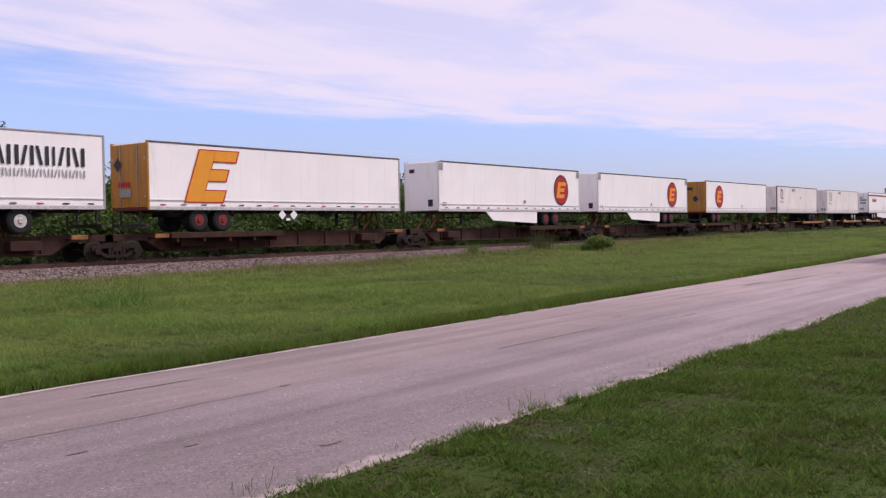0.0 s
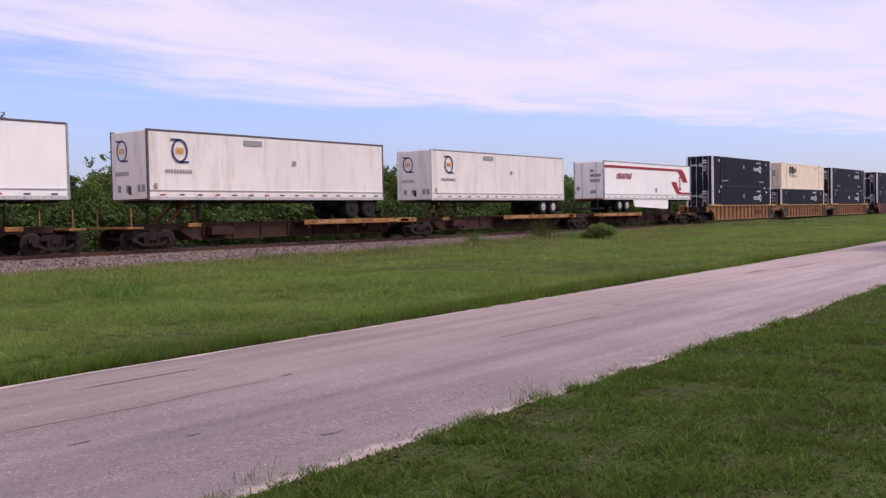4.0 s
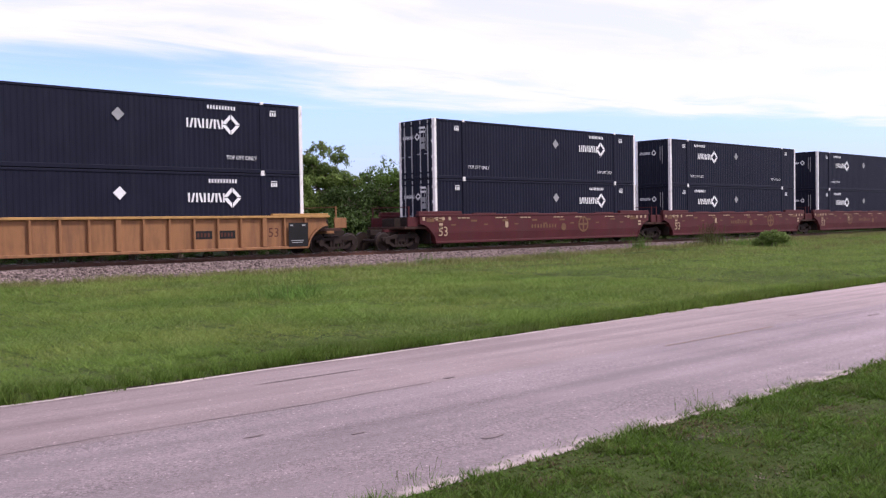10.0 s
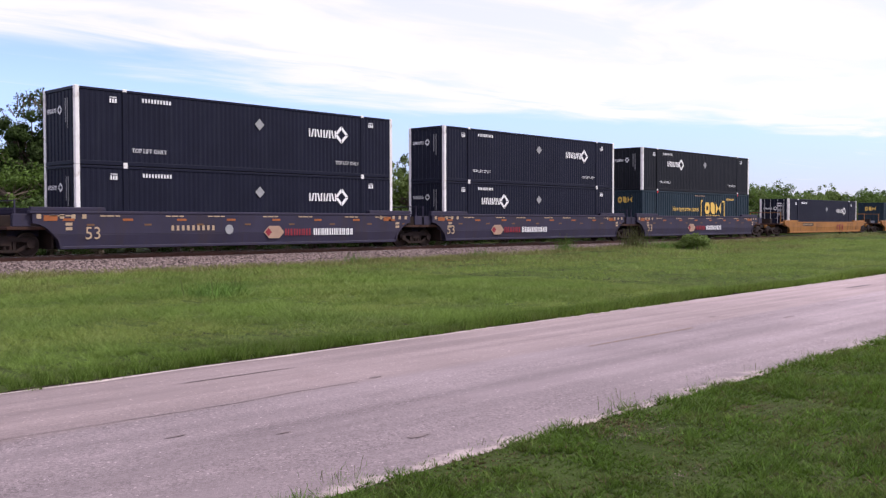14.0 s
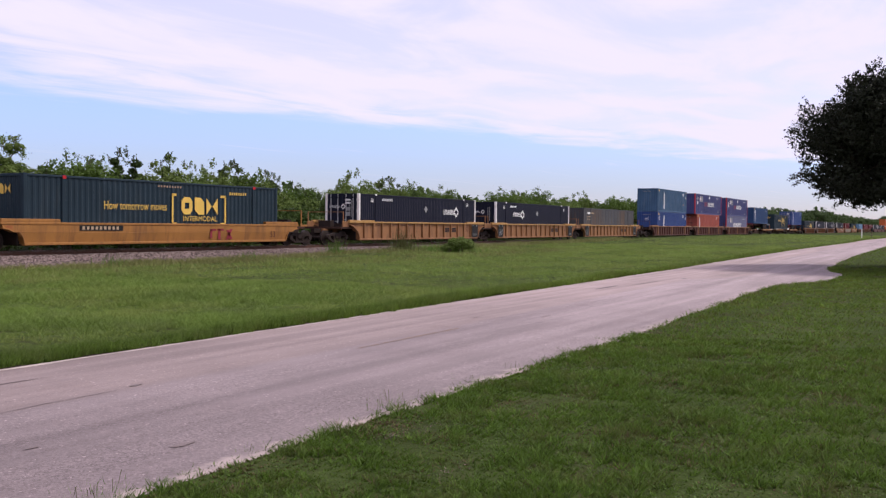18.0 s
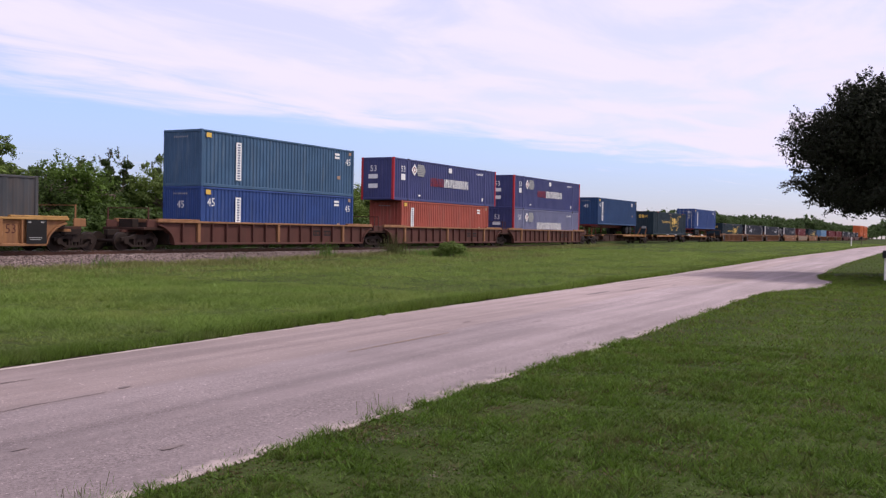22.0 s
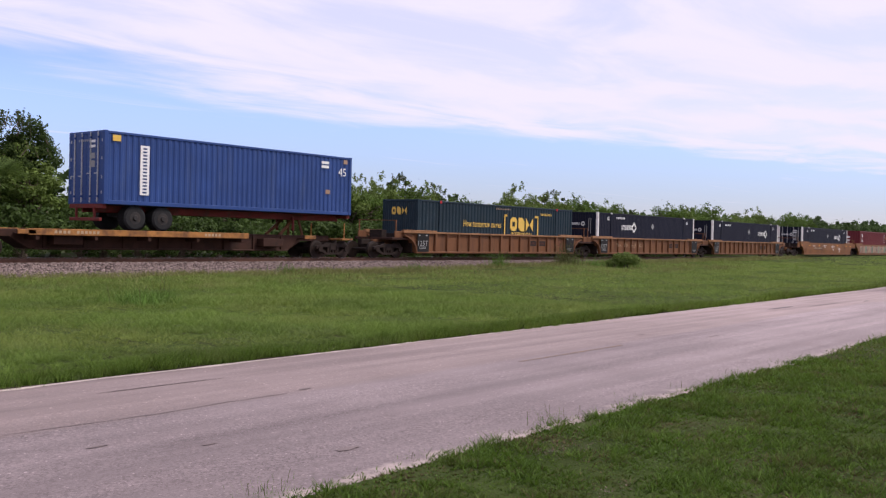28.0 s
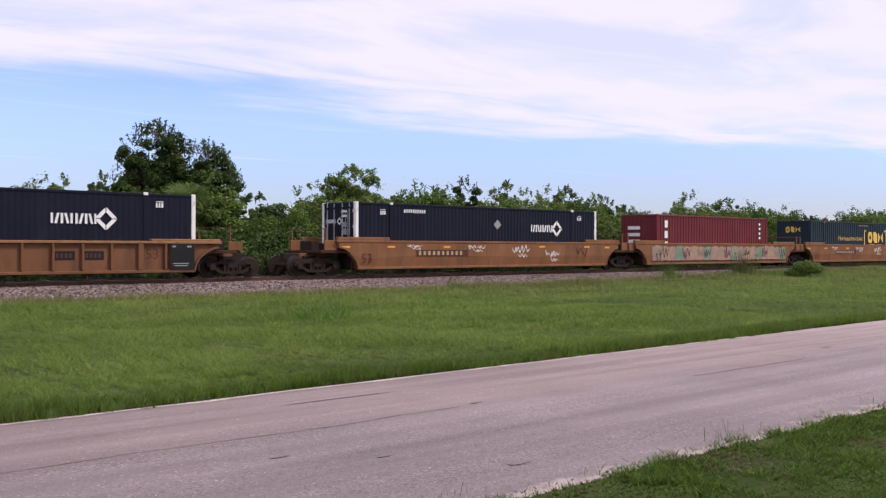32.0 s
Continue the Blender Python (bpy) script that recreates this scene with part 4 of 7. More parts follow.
def cream_marks(c, L, h):
    for k in range(3):
        decal("emblem_block", slab(k), M["d_dark"], c, 2.75 + k * 0.84, FACE, 1.70, label="heavy navy emblem block")
    words(c, "INTERMODAL", 2.9, FACE, 1.34, 0.26, M["d_dark"], width=2.3)
    words(c, "53", L - 1.45, FACE, 1.95, 0.38, M["d_grey"])
    decal("size_mark", [rect(0, 0.26, 0, 0.26)], M["d_orange"], c, L - 1.35, FACE, 1.05)
    decal("number_marking", bars(8, 1.0, 0.12, 0.6), M["d_grey"], c, L - 4.0, FACE, h - 0.45)
    for k in range(3):
        decal("emblem_block", [rect(0, 0.24, 0, 0.35)], M["d_dark"], c, -0.012, 0.7 - k * 0.3, 2.1, end=True)


def speed_marks(faded):
    def put(c, L, h):
        words(c, "53", 1.0, FACE, h - 0.95, 0.42, M["d_white"])
        if not faded:
            decal("placard", [rect(0, 0.55, 0, 0.42)], M["d_white"], c, 1.0, FACE, h - 1.5)
        decal("emblem", [diamond(0.42)], M["d_white"], c, 2.8, FACE, h - 0.72)
        decal("emblem_block", ring_diamond(0.26, 0.11), M["d_dullred"], c, 2.8, FACE - 0.004, h - 0.72)
        decal("emblem_mark", [rect(0.2 + abs(k - 2.5) * 0.04, 1.45 - abs(k - 2.5) * 0.10, -0.42 + k * 0.14, -0.30 + k * 0.14) for k in range(6)], M["d_grey"], c, 2.95, FACE, h - 0.70, label="grey speed bars")
        decal("wordmark", strokes(5, 2.1, 0.60, 0.085, 11), M["d_dullred" if not faded else "d_white"], c, 5.14, FACE, 1.16, label="wordmark of plain strokes")
        decal("wordmark", strokes(10, 3.95, 0.62, 0.085, 12), M["d_white"], c, 7.25, FACE, 1.16, label="white wordmark of plain strokes")
        if not faded:
            decal("placard", [rect(0, 0.5, 0, 0.36)], M["d_white"], c, 7.9, FACE, h - 0.62)
        decal("number_marking", bars(9, 1.2, 0.14, 0.6), M["d_white"], c, L - 3.6, FACE, h - 0.5)
        decal("size_mark", [rect(0, 0.3, 0, 0.12)], M["d_white"], c, 3.4, FACE, 0.35)
        decal("size_mark", [rect(0, 0.2, 0, 0.25)], M["d_white"], c, L - 2.6, FACE, 0.35)
        words(c, "53", -0.012, 0.55, h - 0.95, 0.40, M["d_white"], end=True)
        for z in (h - 1.45, h - 2.1):
            decal("placard", [rect(0, 0.75, 0, 0.3)], M["d_white"], c, -0.012, 0.7, z, end=True)
    return put


def tall_panel_marks(x_panel=2.1, rear45=True, n45_left=False):
    """A tall white name panel with dark bars down it, and plain numbers."""
    def put(c, L, h):
        decal("name_panel", [rect(0, 0.42, 0, 2.0)], M["d_white"], c, x_panel, FACE, 0.42, label="white name panel")
        decal("name_mark", [rect(0.12, 0.31, 0.07 + k * 0.136, 0.14 + k * 0.136) for k in range(14)], M["d_blue"], c, x_panel, FACE - 0.004, 0.42)
        if rear45:
            words(c, "45", L - 0.95, FACE, h - 0.98, 0.40, M["d_white"])
        if n45_left:
            words(c, "45", 0.45, FACE, h - 1.0, 0.42, M["d_white"])
            words(c, "45", -0.012, 0.3, h - 1.1, 0.36, M["d_white"], end=True)
        decal("number_marking", [rect(0, 0.5, 0, 0.13), rect(0, 0.5, 0.2, 0.33)], M["d_white"], c, L - 2.1, FACE, h - 0.65)
        decal("size_mark", [rect(0, 0.36, 0, 0.24)], M["d_yellow"], c, 0.35, FACE, h - 0.40)
        decal("size_mark", [rect(0, 0.3, 0, 0.2)], M["d_faint"], c, L - 1.8, FACE, 1.0)
        decal("size_mark", [rect(0, 0.26, 0, 0.2)], M["d_faint"], c, L - 0.6, FACE, h - 0.36)
        decal("number_marking", bars(7, 1.0, 0.09, 0.5), M["d_grey"], c, -0.012, 0.55, h - 0.42, end=True)
    return put


def plain_marks(c, L, h):
    decal("number_marking", [rect(0, 0.8, 0, 0.3)], M["d_white"], c, 1.0, FACE, h - 0.6)
    decal("number_marking", bars(8, 1.2, 0.14, 0.6), M["d_white"], c, 2.0, FACE, h - 0.55)


def rust_panel_marks(c, L, h):
    """Replaced side panels in rust brown, a white number plate, faint stencils."""
    for x0, x1 in ((1.95, 5.4), (11.1, 13.0)):
        part("side_panel", corrugated(x1 - x0, h - 0.26, 0.5, 0.02, "side_panel", M["rustpanel"]), None, c, "rust brown replaced panel", pose(x0, -HW + 0.012, 0.15))
    decal("placard", [rect(0, 0.75, 0, 0.20)], M["d_white"], c, 1.0, FACE, h - 0.62)
    decal("number_marking", bars(8, 1.1, 0.16, 0.6), M["d_tan"], c, 1.85, FACE, h - 0.60)
    for z in (0.95, 1.2):
        decal("number_marking", bars(5, 0.9, 0.12, 0.6), M["d_tan"], c, 1.0, FACE, h - z)
    words(c, "53", L - 1.0, FACE, 0.95, 0.3, M["d_tan"])


def down_marks(c, L, h):
    decal("name_mark", [rect(0, 0.30, k * 0.62, k * 0.62 + 0.42) for k in range(4)], M["d_white"], c, 0.75, FACE, 0.25)
    decal("number_marking", [rect(0, 0.22, k * 0.3, k * 0.3 + 0.15) for k in range(4)], M["d_white"], c, L - 1.1, FACE, 1.5)
    decal("number_marking", [rect(0, 0.9, 0, 0.2), rect(0, 0.9, 0.4, 0.6), rect(0, 0.9, 0.8, 1.0)], M["d_white"], c, -0.012, 0.8, 1.2, end=True)


_wheelset = {}


def bogie(parent, x, name="bogie"):
    """A three-piece freight bogie: two side frames, bolster, four wheels on two axles, springs."""
    if not _wheelset:
        for s in (-1, 1):
            bm = bmesh.new()
            y = s * 1.02
            prism(bm, ((-1.12, 0.46), (-1.12, 0.60), (-0.6, 0.68), (-0.3, 0.76), (0.3, 0.76), (0.6, 0.68), (1.12, 0.60), (1.12, 0.46), (0.6, 0.56), (-0.6, 0.56)), y - 0.07, y + 0.07)
            prism(bm, ((-1.0, 0.46), (-0.8, 0.50), (-0.42, 0.28), (0.42, 0.28), (0.8, 0.50), (1.0, 0.46), (0.5, 0.18), (-0.5, 0.18)), y - 0.06, y + 0.06)
            for k in (-0.33, 0.33):
                box(bm, k - 0.05, k + 0.05, y - 0.055, y + 0.055, 0.27, 0.60)
            for k in (-0.89, 0.89):
                disc(bm, k, y - 0.13, y + 0.13, 0.46, 0.14, 14)
            for k in (-0.2, 0.0, 0.2):
                tube(bm, (k, y, 0.27), (k, y, 0.58), 0.07, 0.07, 8)
            _wheelset["side_frame", s] = to_mesh("side_frame", bm, M["truck"])
            bm = bmesh.new()
            disc(bm, 0, s * 0.70, s * 0.83, 0.44, 0.44, 26)
            disc(bm, 0, s * 0.83, s * 0.845, 0.44, 0.38, 26, 0.35)
            disc(bm, 0, s * 0.845, s * 0.90, 0.44, 0.16, 16, 0.12)
            _wheelset["wheel", s] = to_mesh("wheel", bm, M["wheel"])
            bm = bmesh.new()
            n = 26
            for k in range(n):
                a, b = k * math.tau / n, (k + 1) * math.tau / n
                bm.faces.new([bm.verts.new((r * math.cos(q), s * 0.834, 0.44 + r * math.sin(q))) for r, q in ((0.435, a), (0.435, b), (0.40, b), (0.40, a))])
            _wheelset["rim", s] = to_mesh("rim", bm, M["tread"])
        bm = bmesh.new()
        box(bm, -0.2, 0.2, -1.1, 1.1, 0.42, 0.72)
        box(bm, -0.3, 0.3, -0.5, 0.5, 0.70, 0.86)
        _wheelset["bolster"] = to_mesh("bolster", bm, M["truck"])
        bm = bmesh.new()
        disc(bm, 0, -0.72, 0.72, 0.46, 0.085, 10)
        _wheelset["axle"] = to_mesh("axle", bm, M["truck"])
    b = part(name, _wheelset["bolster"], None, parent, "grimy freight bogie", pose(x, 0, 0))
    for s in (-1, 1):
        part("side_frame", _wheelset["side_frame", s], None, b)
        for k in (-0.89, 0.89):
            part("wheel", _wheelset["wheel", s], None, b, at=pose(k, 0, 0))
            part("wheel_rim", _wheelset["rim", s], None, b, "bright worn rim", pose(k, 0, 0))
    for k in (-0.89, 0.89):
        part("axle", _wheelset["axle"], None, b, at=pose(k, 0, 0))
    return b


WY = 1.50       # half the width of a well wagon


def well_wagon(u, P, body, style, label, first, last, marks=None, zt=1.62):
    """One unit of an articulated well wagon, from bogie centre 0 to bogie centre P."""
    w = vehicle("well_wagon", u, 0, label, "well wagon", "well wagons of the train")
    m = M[body]
    zb = 0.33
    a, b = 0.80, P - 0.80
    k = min(1.22, zt - 0.16) / 1.22
    curve = [(0.0, 1.22 * k), (0.24, 1.17 * k), (0.52, 1.03 * k), (0.76, 0.82), (0.92, 0.60), (1.0, zb)]
    out = [(a, zt)] + [(a + q, z) for q, z in curve] + [(b - q, z) for q, z in curve[::-1]] + [(b, zt)]
    key = ("well", round(P, 2), body, style, zt)
    if key not in _boxes:
        bm = bmesh.new()
        if style == "ribbed":
            prism(bm, out, -WY + 0.10, -WY + 0.15)
        else:
            low = [(0.72, 0.80), (0.92, 0.60), (1.0, zb)]
            prism(bm, [(a, zt)] + [(a + q, z) for q, z in curve[:3] + low[:1]] + [(b - q, z) for q, z in low[:1] + curve[2::-1]] + [(b, zt)], -WY, -WY + 0.15)
            n = len(bm.verts)
            prism(bm, [(a + q, z) for q, z in low] + [(b - q, z) for q, z in low[::-1]], -WY, -WY + 0.15)
            bm.verts.ensure_lookup_table()
            for v in bm.verts[n:]:
                v.co.y += (0.80 - v.co.z) * 0.13
        bevel(bm, 0.012)
        _boxes[key] = to_mesh("side_plate", bm, m)
    part("side_plate", _boxes[key], None, w)
    part("side_plate", _boxes[key], None, w, at=pose(P, 0, 0, 0, 0, 180))
    for s in (-1, 1):
        y0, y1 = (-WY - 0.02, -WY + 0.2) if s < 0 else (WY - 0.2, WY + 0.02)
        block("top_chord", M["chord"] if body in ("brown", "tan") else M["chordyellow"] if body == "yellow" else m, w, a - 0.1, b + 0.1, y0, y1, zt, zt + 0.10)
        block("bottom_chord", m, w, a + 1.0, b - 1.0, y0 + (0.02 if s < 0 else 0), y1 - (0 if s < 0 else 0.02), zb - 0.06, zb + 0.05)
        if style == "ribbed":
            n = 16
            for k in range(n):
                x = b - 1.2 - k * (b - a - 2.75) / (n - 1)
                wide = 0.20 if k in (2, 8, 14) else 0.09
                block("rib", M["chord"] if body == "brown" and k in (2, 8, 14) else m, w, x, x + wide, -WY - 0.01 if s < 0 else WY - 0.11, -WY + 0.11 if s < 0 else WY + 0.01, zb + 0.06, zt)
        for x0 in (a - 0.05, b - 2.75):
            block("ledge", M["chordyellow"] if body == "yellow" else M["chord"] if body in ("brown", "tan") else m, w, x0, x0 + 2.8, y0 + 0.03, y1, zt + 0.10, zt + (0.18 if style == "ribbed" else 0.24))
        if body == "maroon":
            for k in range(4):
                x0 = a + 3.6 + k * (b - a - 8.6) / 3
                block("guide", m, w, x0, x0 + 1.6, y0 + 0.05, y1, zt + 0.10, zt + 0.15)
    block("well_floor", M["truck"], w, a + 1.2, b - 1.2, -WY + 0.2, WY - 0.2, zb - 0.08, zb - 0.004)
    for x0, x1, end in ((-0.05, 1.55, -1), (P - 1.55, P + 0.05, 1)):
        block("end_platform", M["spine"], w, x0, x1, -WY + 0.12, WY - 0.12, 0.98, 1.10)
        block("end_sill", m, w, min(x0, x1) - (0.35 if end < 0 else 0), x1 + (0.35 if end > 0 else 0), -0.32, 0.32, 0.72, 0.98)
        xb = 1.55 if end < 0 else P - 1.63
        block("bulkhead", M["truck"], w, xb, xb + 0.08, -WY + 0.15, WY - 0.15, 0.3, zt - 0.02)
        xr = 0.25 if end < 0 else P - 0.25
        for y in (-WY + 0.16, WY - 0.16):
            block("stanchion", m, w, xr - 0.025, xr + 0.025, y - 0.025, y + 0.025, 1.10, 2.05, bev=0)
            block("step_bracket", m, w, xr - 0.10, xr + 0.55, y - 0.04, y + 0.04, 1.10, min(1.55, zt + 0.1))
        block("handrail", m, w, xr - 0.02, xr + 0.02, -WY + 0.18, WY - 0.18, 2.0, 2.04, bev=0)
        block("brake_box", M["truck"], w, xr - 0.2, xr + 0.2, -0.5, 0.4, 1.10, 1.50)
    for s in (-1, 1):
        for mirror in (0, 1):
            key = ("arch", body, zt)
            if key not in _boxes:
                bm = bmesh.new()
                for (q0, z0), (q1, z1) in zip(curve[:-1], curve[1:]):
                    prism(bm, ((a + q0, z0), (a + q1, z1), (a + q1 + 0.06, z1 + 0.04), (a + q0 + 0.04, z0 + 0.07)), -WY - 0.02, -WY + 0.3)
                _boxes[key] = to_mesh("arch_rim", bm, m)
            flip = Matrix.Diagonal((-1 if mirror else 1, 1 if s < 0 else -1, 1, 1))
            part("arch_rim", _boxes[key], None, w, at=pose(P if mirror else 0, 0, 0) @ flip)
    bogie(w, 0.0)
    if last:
        bogie(w, P)
    for flag, x in ((first, -1.1), (last, P + 0.35)):
        if flag:
            block("coupler", M["truck"], w, x, x + 0.75, -0.14, 0.14, 0.72, 0.98)
    if marks:
        marks(w, P)
    return w


WF = -WY - 0.014


def ribbed_marks(plate, chalk=False, panels=(0, 1)):
    def put(w, P):
        for x in [(1.84, P - 2.82)[q] for q in panels]:
            decal("black_panel", [rect(0, 0.98, 0, 1.0)], M["d_black"], w, x, WF, 0.36, label="black stencil panel")
            decal("stencil_marking", [rect(0.08, 0.22, 0.86, 0.92), rect(0.68, 0.84, 0.86, 0.92), rect(0.12, 0.75, 0.24, 0.27), rect(0.16, 0.70, 0.16, 0.19)], M["d_grey"], w, x, WF - 0.004, 0.36)
        if 0 in panels:
            words(w, "125T", 1.92, WF - 0.004, 0.68, 0.28, M["d_grey"], width=0.8)
        words(w, "53", P - 3.72, -WY + 0.094, 0.78, 0.38, M["d_rust"])
        if plate:
            for q in (0, 1):
                x = P - 7.02 + q * (P - 4.35) / 15
                decal("number_plate", [rect(0, 0.72, -0.06, 0.26)], M["d_black"], w, x, -WY + 0.094, 0.82, label="dark stencil patch")
                decal("number_marking", bars(4, 0.6, 0.16, 0.55), M["d_rust"], w, x + 0.07, -WY + 0.09, 0.84)
        if chalk:
            for k in range(4):
                decal("chalk_scrawl", scrawl(20 + k, 0.8, 0.45, 8, 0.025), M["d_tan"], w, 4.1 + k * 1.15, WF, 0.66 + 0.05 * (k % 2), label="thin white scrawl")
    return put


def smooth_marks(kind, em=9.6, numbered=True, x53=1.98):
    def put(w, P):
        ink = M["d_ochre"] if kind == "maroon" else M["d_grey"]
        if kind == "orange":
            words(w, "53", 17.2, WF, 0.52, 0.32, M["d_rust"])
            decal("number_plate", [rect(0, 2.4, 0, 0.24)], M["d_black"], w, 4.5, WF, 0.87, label="black number plate")
            decal("number_marking", bars(9, 2.1, 0.14, 0.55), M["d_tan"], w, 4.65, WF - 0.004, 0.92)
            decal("spray_marking", [rect(0.0, 0.16, 0.08, 0.52), rect(0.0, 0.42, 0.44, 0.54), rect(0.58, 0.76, 0.0, 0.54), rect(0.52, 1.0, 0.46, 0.56), ((1.15, 0.0), (1.32, 0.0), (1.66, 0.54), (1.46, 0.54)), ((1.18, 0.5), (1.36, 0.5), (1.66, 0.02), (1.48, 0.02))], M["d_dullred"], w, 12.5, WF, 0.42, label="broad faded red sprayed bars")
            decal("reflector", [rect(0, 0.30, 0, 0.16)], M["d_deep"], w, 0.95, WF, 0.92)
        elif kind == "tagged":
            words(w, "53", 2.0, WF, 0.55, 0.42, M["d_rust"])
            decal("number_plate", [rect(0, 3.2, 0, 0.30)], M["d_rust"], w, 5.05, WF, 0.83, label="dark number panel")
            decal("number_marking", bars(10, 2.8, 0.18, 0.5), M["d_tan"], w, 5.2, WF - 0.004, 0.89)
            for x, z, wd, hh, s in ((4.5, 1.12, 1.0, 0.26, 5), (8.25, 0.98, 1.2, 0.40, 6), (11.25, 0.70, 1.3, 0.68, 7), (13.7, 0.50, 1.15, 0.62, 8)):
                decal("spray_marking", scrawl(s, wd, hh * 0.62, 11, 0.04), M["d_white"], w, x, WF - 0.004, z + hh * 0.38, label="looping white scrawl")
                decal("spray_marking", scrawl(s + 30, wd * 0.6, hh * 0.45, 6, 0.04), M["d_white"], w, x + wd * 0.3, WF - 0.006, z, label="looping white scrawl")
            decal("spray_marking", scrawl(9, 1.0, 0.6, 5, 0.07), M["d_rust"], w, 16.1, WF - 0.004, 0.75, label="dark scrawl")
            for x, z in ((0.95, 1.20), (3.4, 1.22), (6.7, 1.22), (13.2, 1.25), (16.7, 1.24), (18.4, 1.22)):
                decal("reflector", [rect(0, 0.42, 0, 0.09)], M["d_orange"], w, x, WF, z, label="orange-yellow reflector")
        else:
            words(w, "53", x53, WF, 0.62, 0.46, M["d_tan"])
            if numbered:
                decal("number_marking", bars(9, 2.1, 0.20, 0.5), ink if kind == "maroon" else M["d_tan"], w, 8.6 if kind == "maroon" else 6.3, WF, 0.92)
                decal("round_mark", [oval(0.20, 0.20, 16)], M["d_ochre" if kind == "maroon" else "d_grey"], w, 11.2 if kind == "maroon" else 9.0, WF - 0.005, 0.95)
            for k in range(8):
                x = 1.9 + k * (P - 4.2) / 7
                decal("reflector", [rect(0, 0.42, 0, 0.09)], M["d_ochre" if kind == "maroon" else "d_deep"], w, x, WF, 1.30, label="dull orange reflector")
                decal("reflector", [rect(0, 0.30, 0, 0.07)], M["d_ochre"], w, x + 0.9, WF, 1.12)
                decal("stencil_marking", [rect(0, 0.22, 0, 0.05), rect(0.26, 0.55, 0, 0.05), rect(0.6, 0.8, 0, 0.05)], M["d_tan"], w, x - 0.9 if k % 2 else x - 0.5, WF, 1.46)
            for x in (0.95, P - 2.9):
                decal("reflector", [rect(0, 0.5, 0, 0.2)], M["d_ochre" if kind == "maroon" else "d_deep"], w, x + 0.25, WF, 1.30, label="dull orange plate")
                decal("stencil_marking", [rect(q * 0.42, q * 0.42 + 0.16, 0, 0.16) for q in (0, 2, 3, 4)] + [rect(1.05, 1.3, -0.25, -0.14), rect(1.05, 1.3, -0.42, -0.31)], M["d_tan"], w, x, WF, 1.38)
            if kind == "maroon":
                ring = [((0.44 * math.cos(p), 0.44 * math.sin(p)), (0.44 * math.cos(q), 0.44 * math.sin(q)), (0.34 * math.cos(q), 0.34 * math.sin(q)), (0.34 * math.cos(p), 0.34 * math.sin(p))) for p, q in ((k * math.tau / 20, (k + 1) * math.tau / 20) for k in range(20))]
                decal("round_emblem", ring + [rect(-0.06, 0.06, -0.34, 0.34), rect(-0.34, -0.06, -0.06, 0.06), rect(0.06, 0.34, -0.06, 0.06)], M["d_ochre"], w, em, WF - 0.005, 1.08, label="round yellow-brown emblem with a cross")
                decal("lettering", bars(1, 0.22, 0.3, 1.0), M["d_tan"], w, 6.6, WF, 0.98)
            else:
                decal("emblem", [oval(0.55, 0.31, 6)], M["d_faint"], w, em, WF, 0.82)
                decal("emblem_block", [diamond(0.18)], M["d_dullred"], w, em - 0.3, WF - 0.004, 0.82)
                decal("wordmark", glyphs(5, 1.5, 0.30, 11), M["d_dullred"], w, em + 0.6, WF, 0.66)
                decal("wordmark", glyphs(10, 2.4, 0.30, 12), M["d_white"], w, em + 2.2, WF, 0.66)
    return put


def sprayed_marks(w, P):
    random.seed(77)
    for k in range(20):
        x, top = 2.3 + k * 0.74, 1.26 + 0.10 * random.random()
        shape = ((0, 0.50), (0.80, 0.46 + 0.1 * random.random()), (0.86, top), (0.44, top + 0.08), (-0.04, top - 0.05))
        decal("spray_painting", [shape], M[("d_pink", "d_faint", "d_pink", "d_green")[k % 4]], w, x, WF - 0.003 * (k % 2), 0, label="sprayed band in dull pink and green")
        decal("spray_marking", scrawl(40 + k, 0.9, 0.85, 7, 0.06), M[("d_green", "d_dark", "d_tan")[k % 3]], w, x, WF - 0.008, 0.55, label="sprayed outlines")
    words(w, "53", 2.6, WF - 0.014, 0.5, 0.42, M["d_dark"])


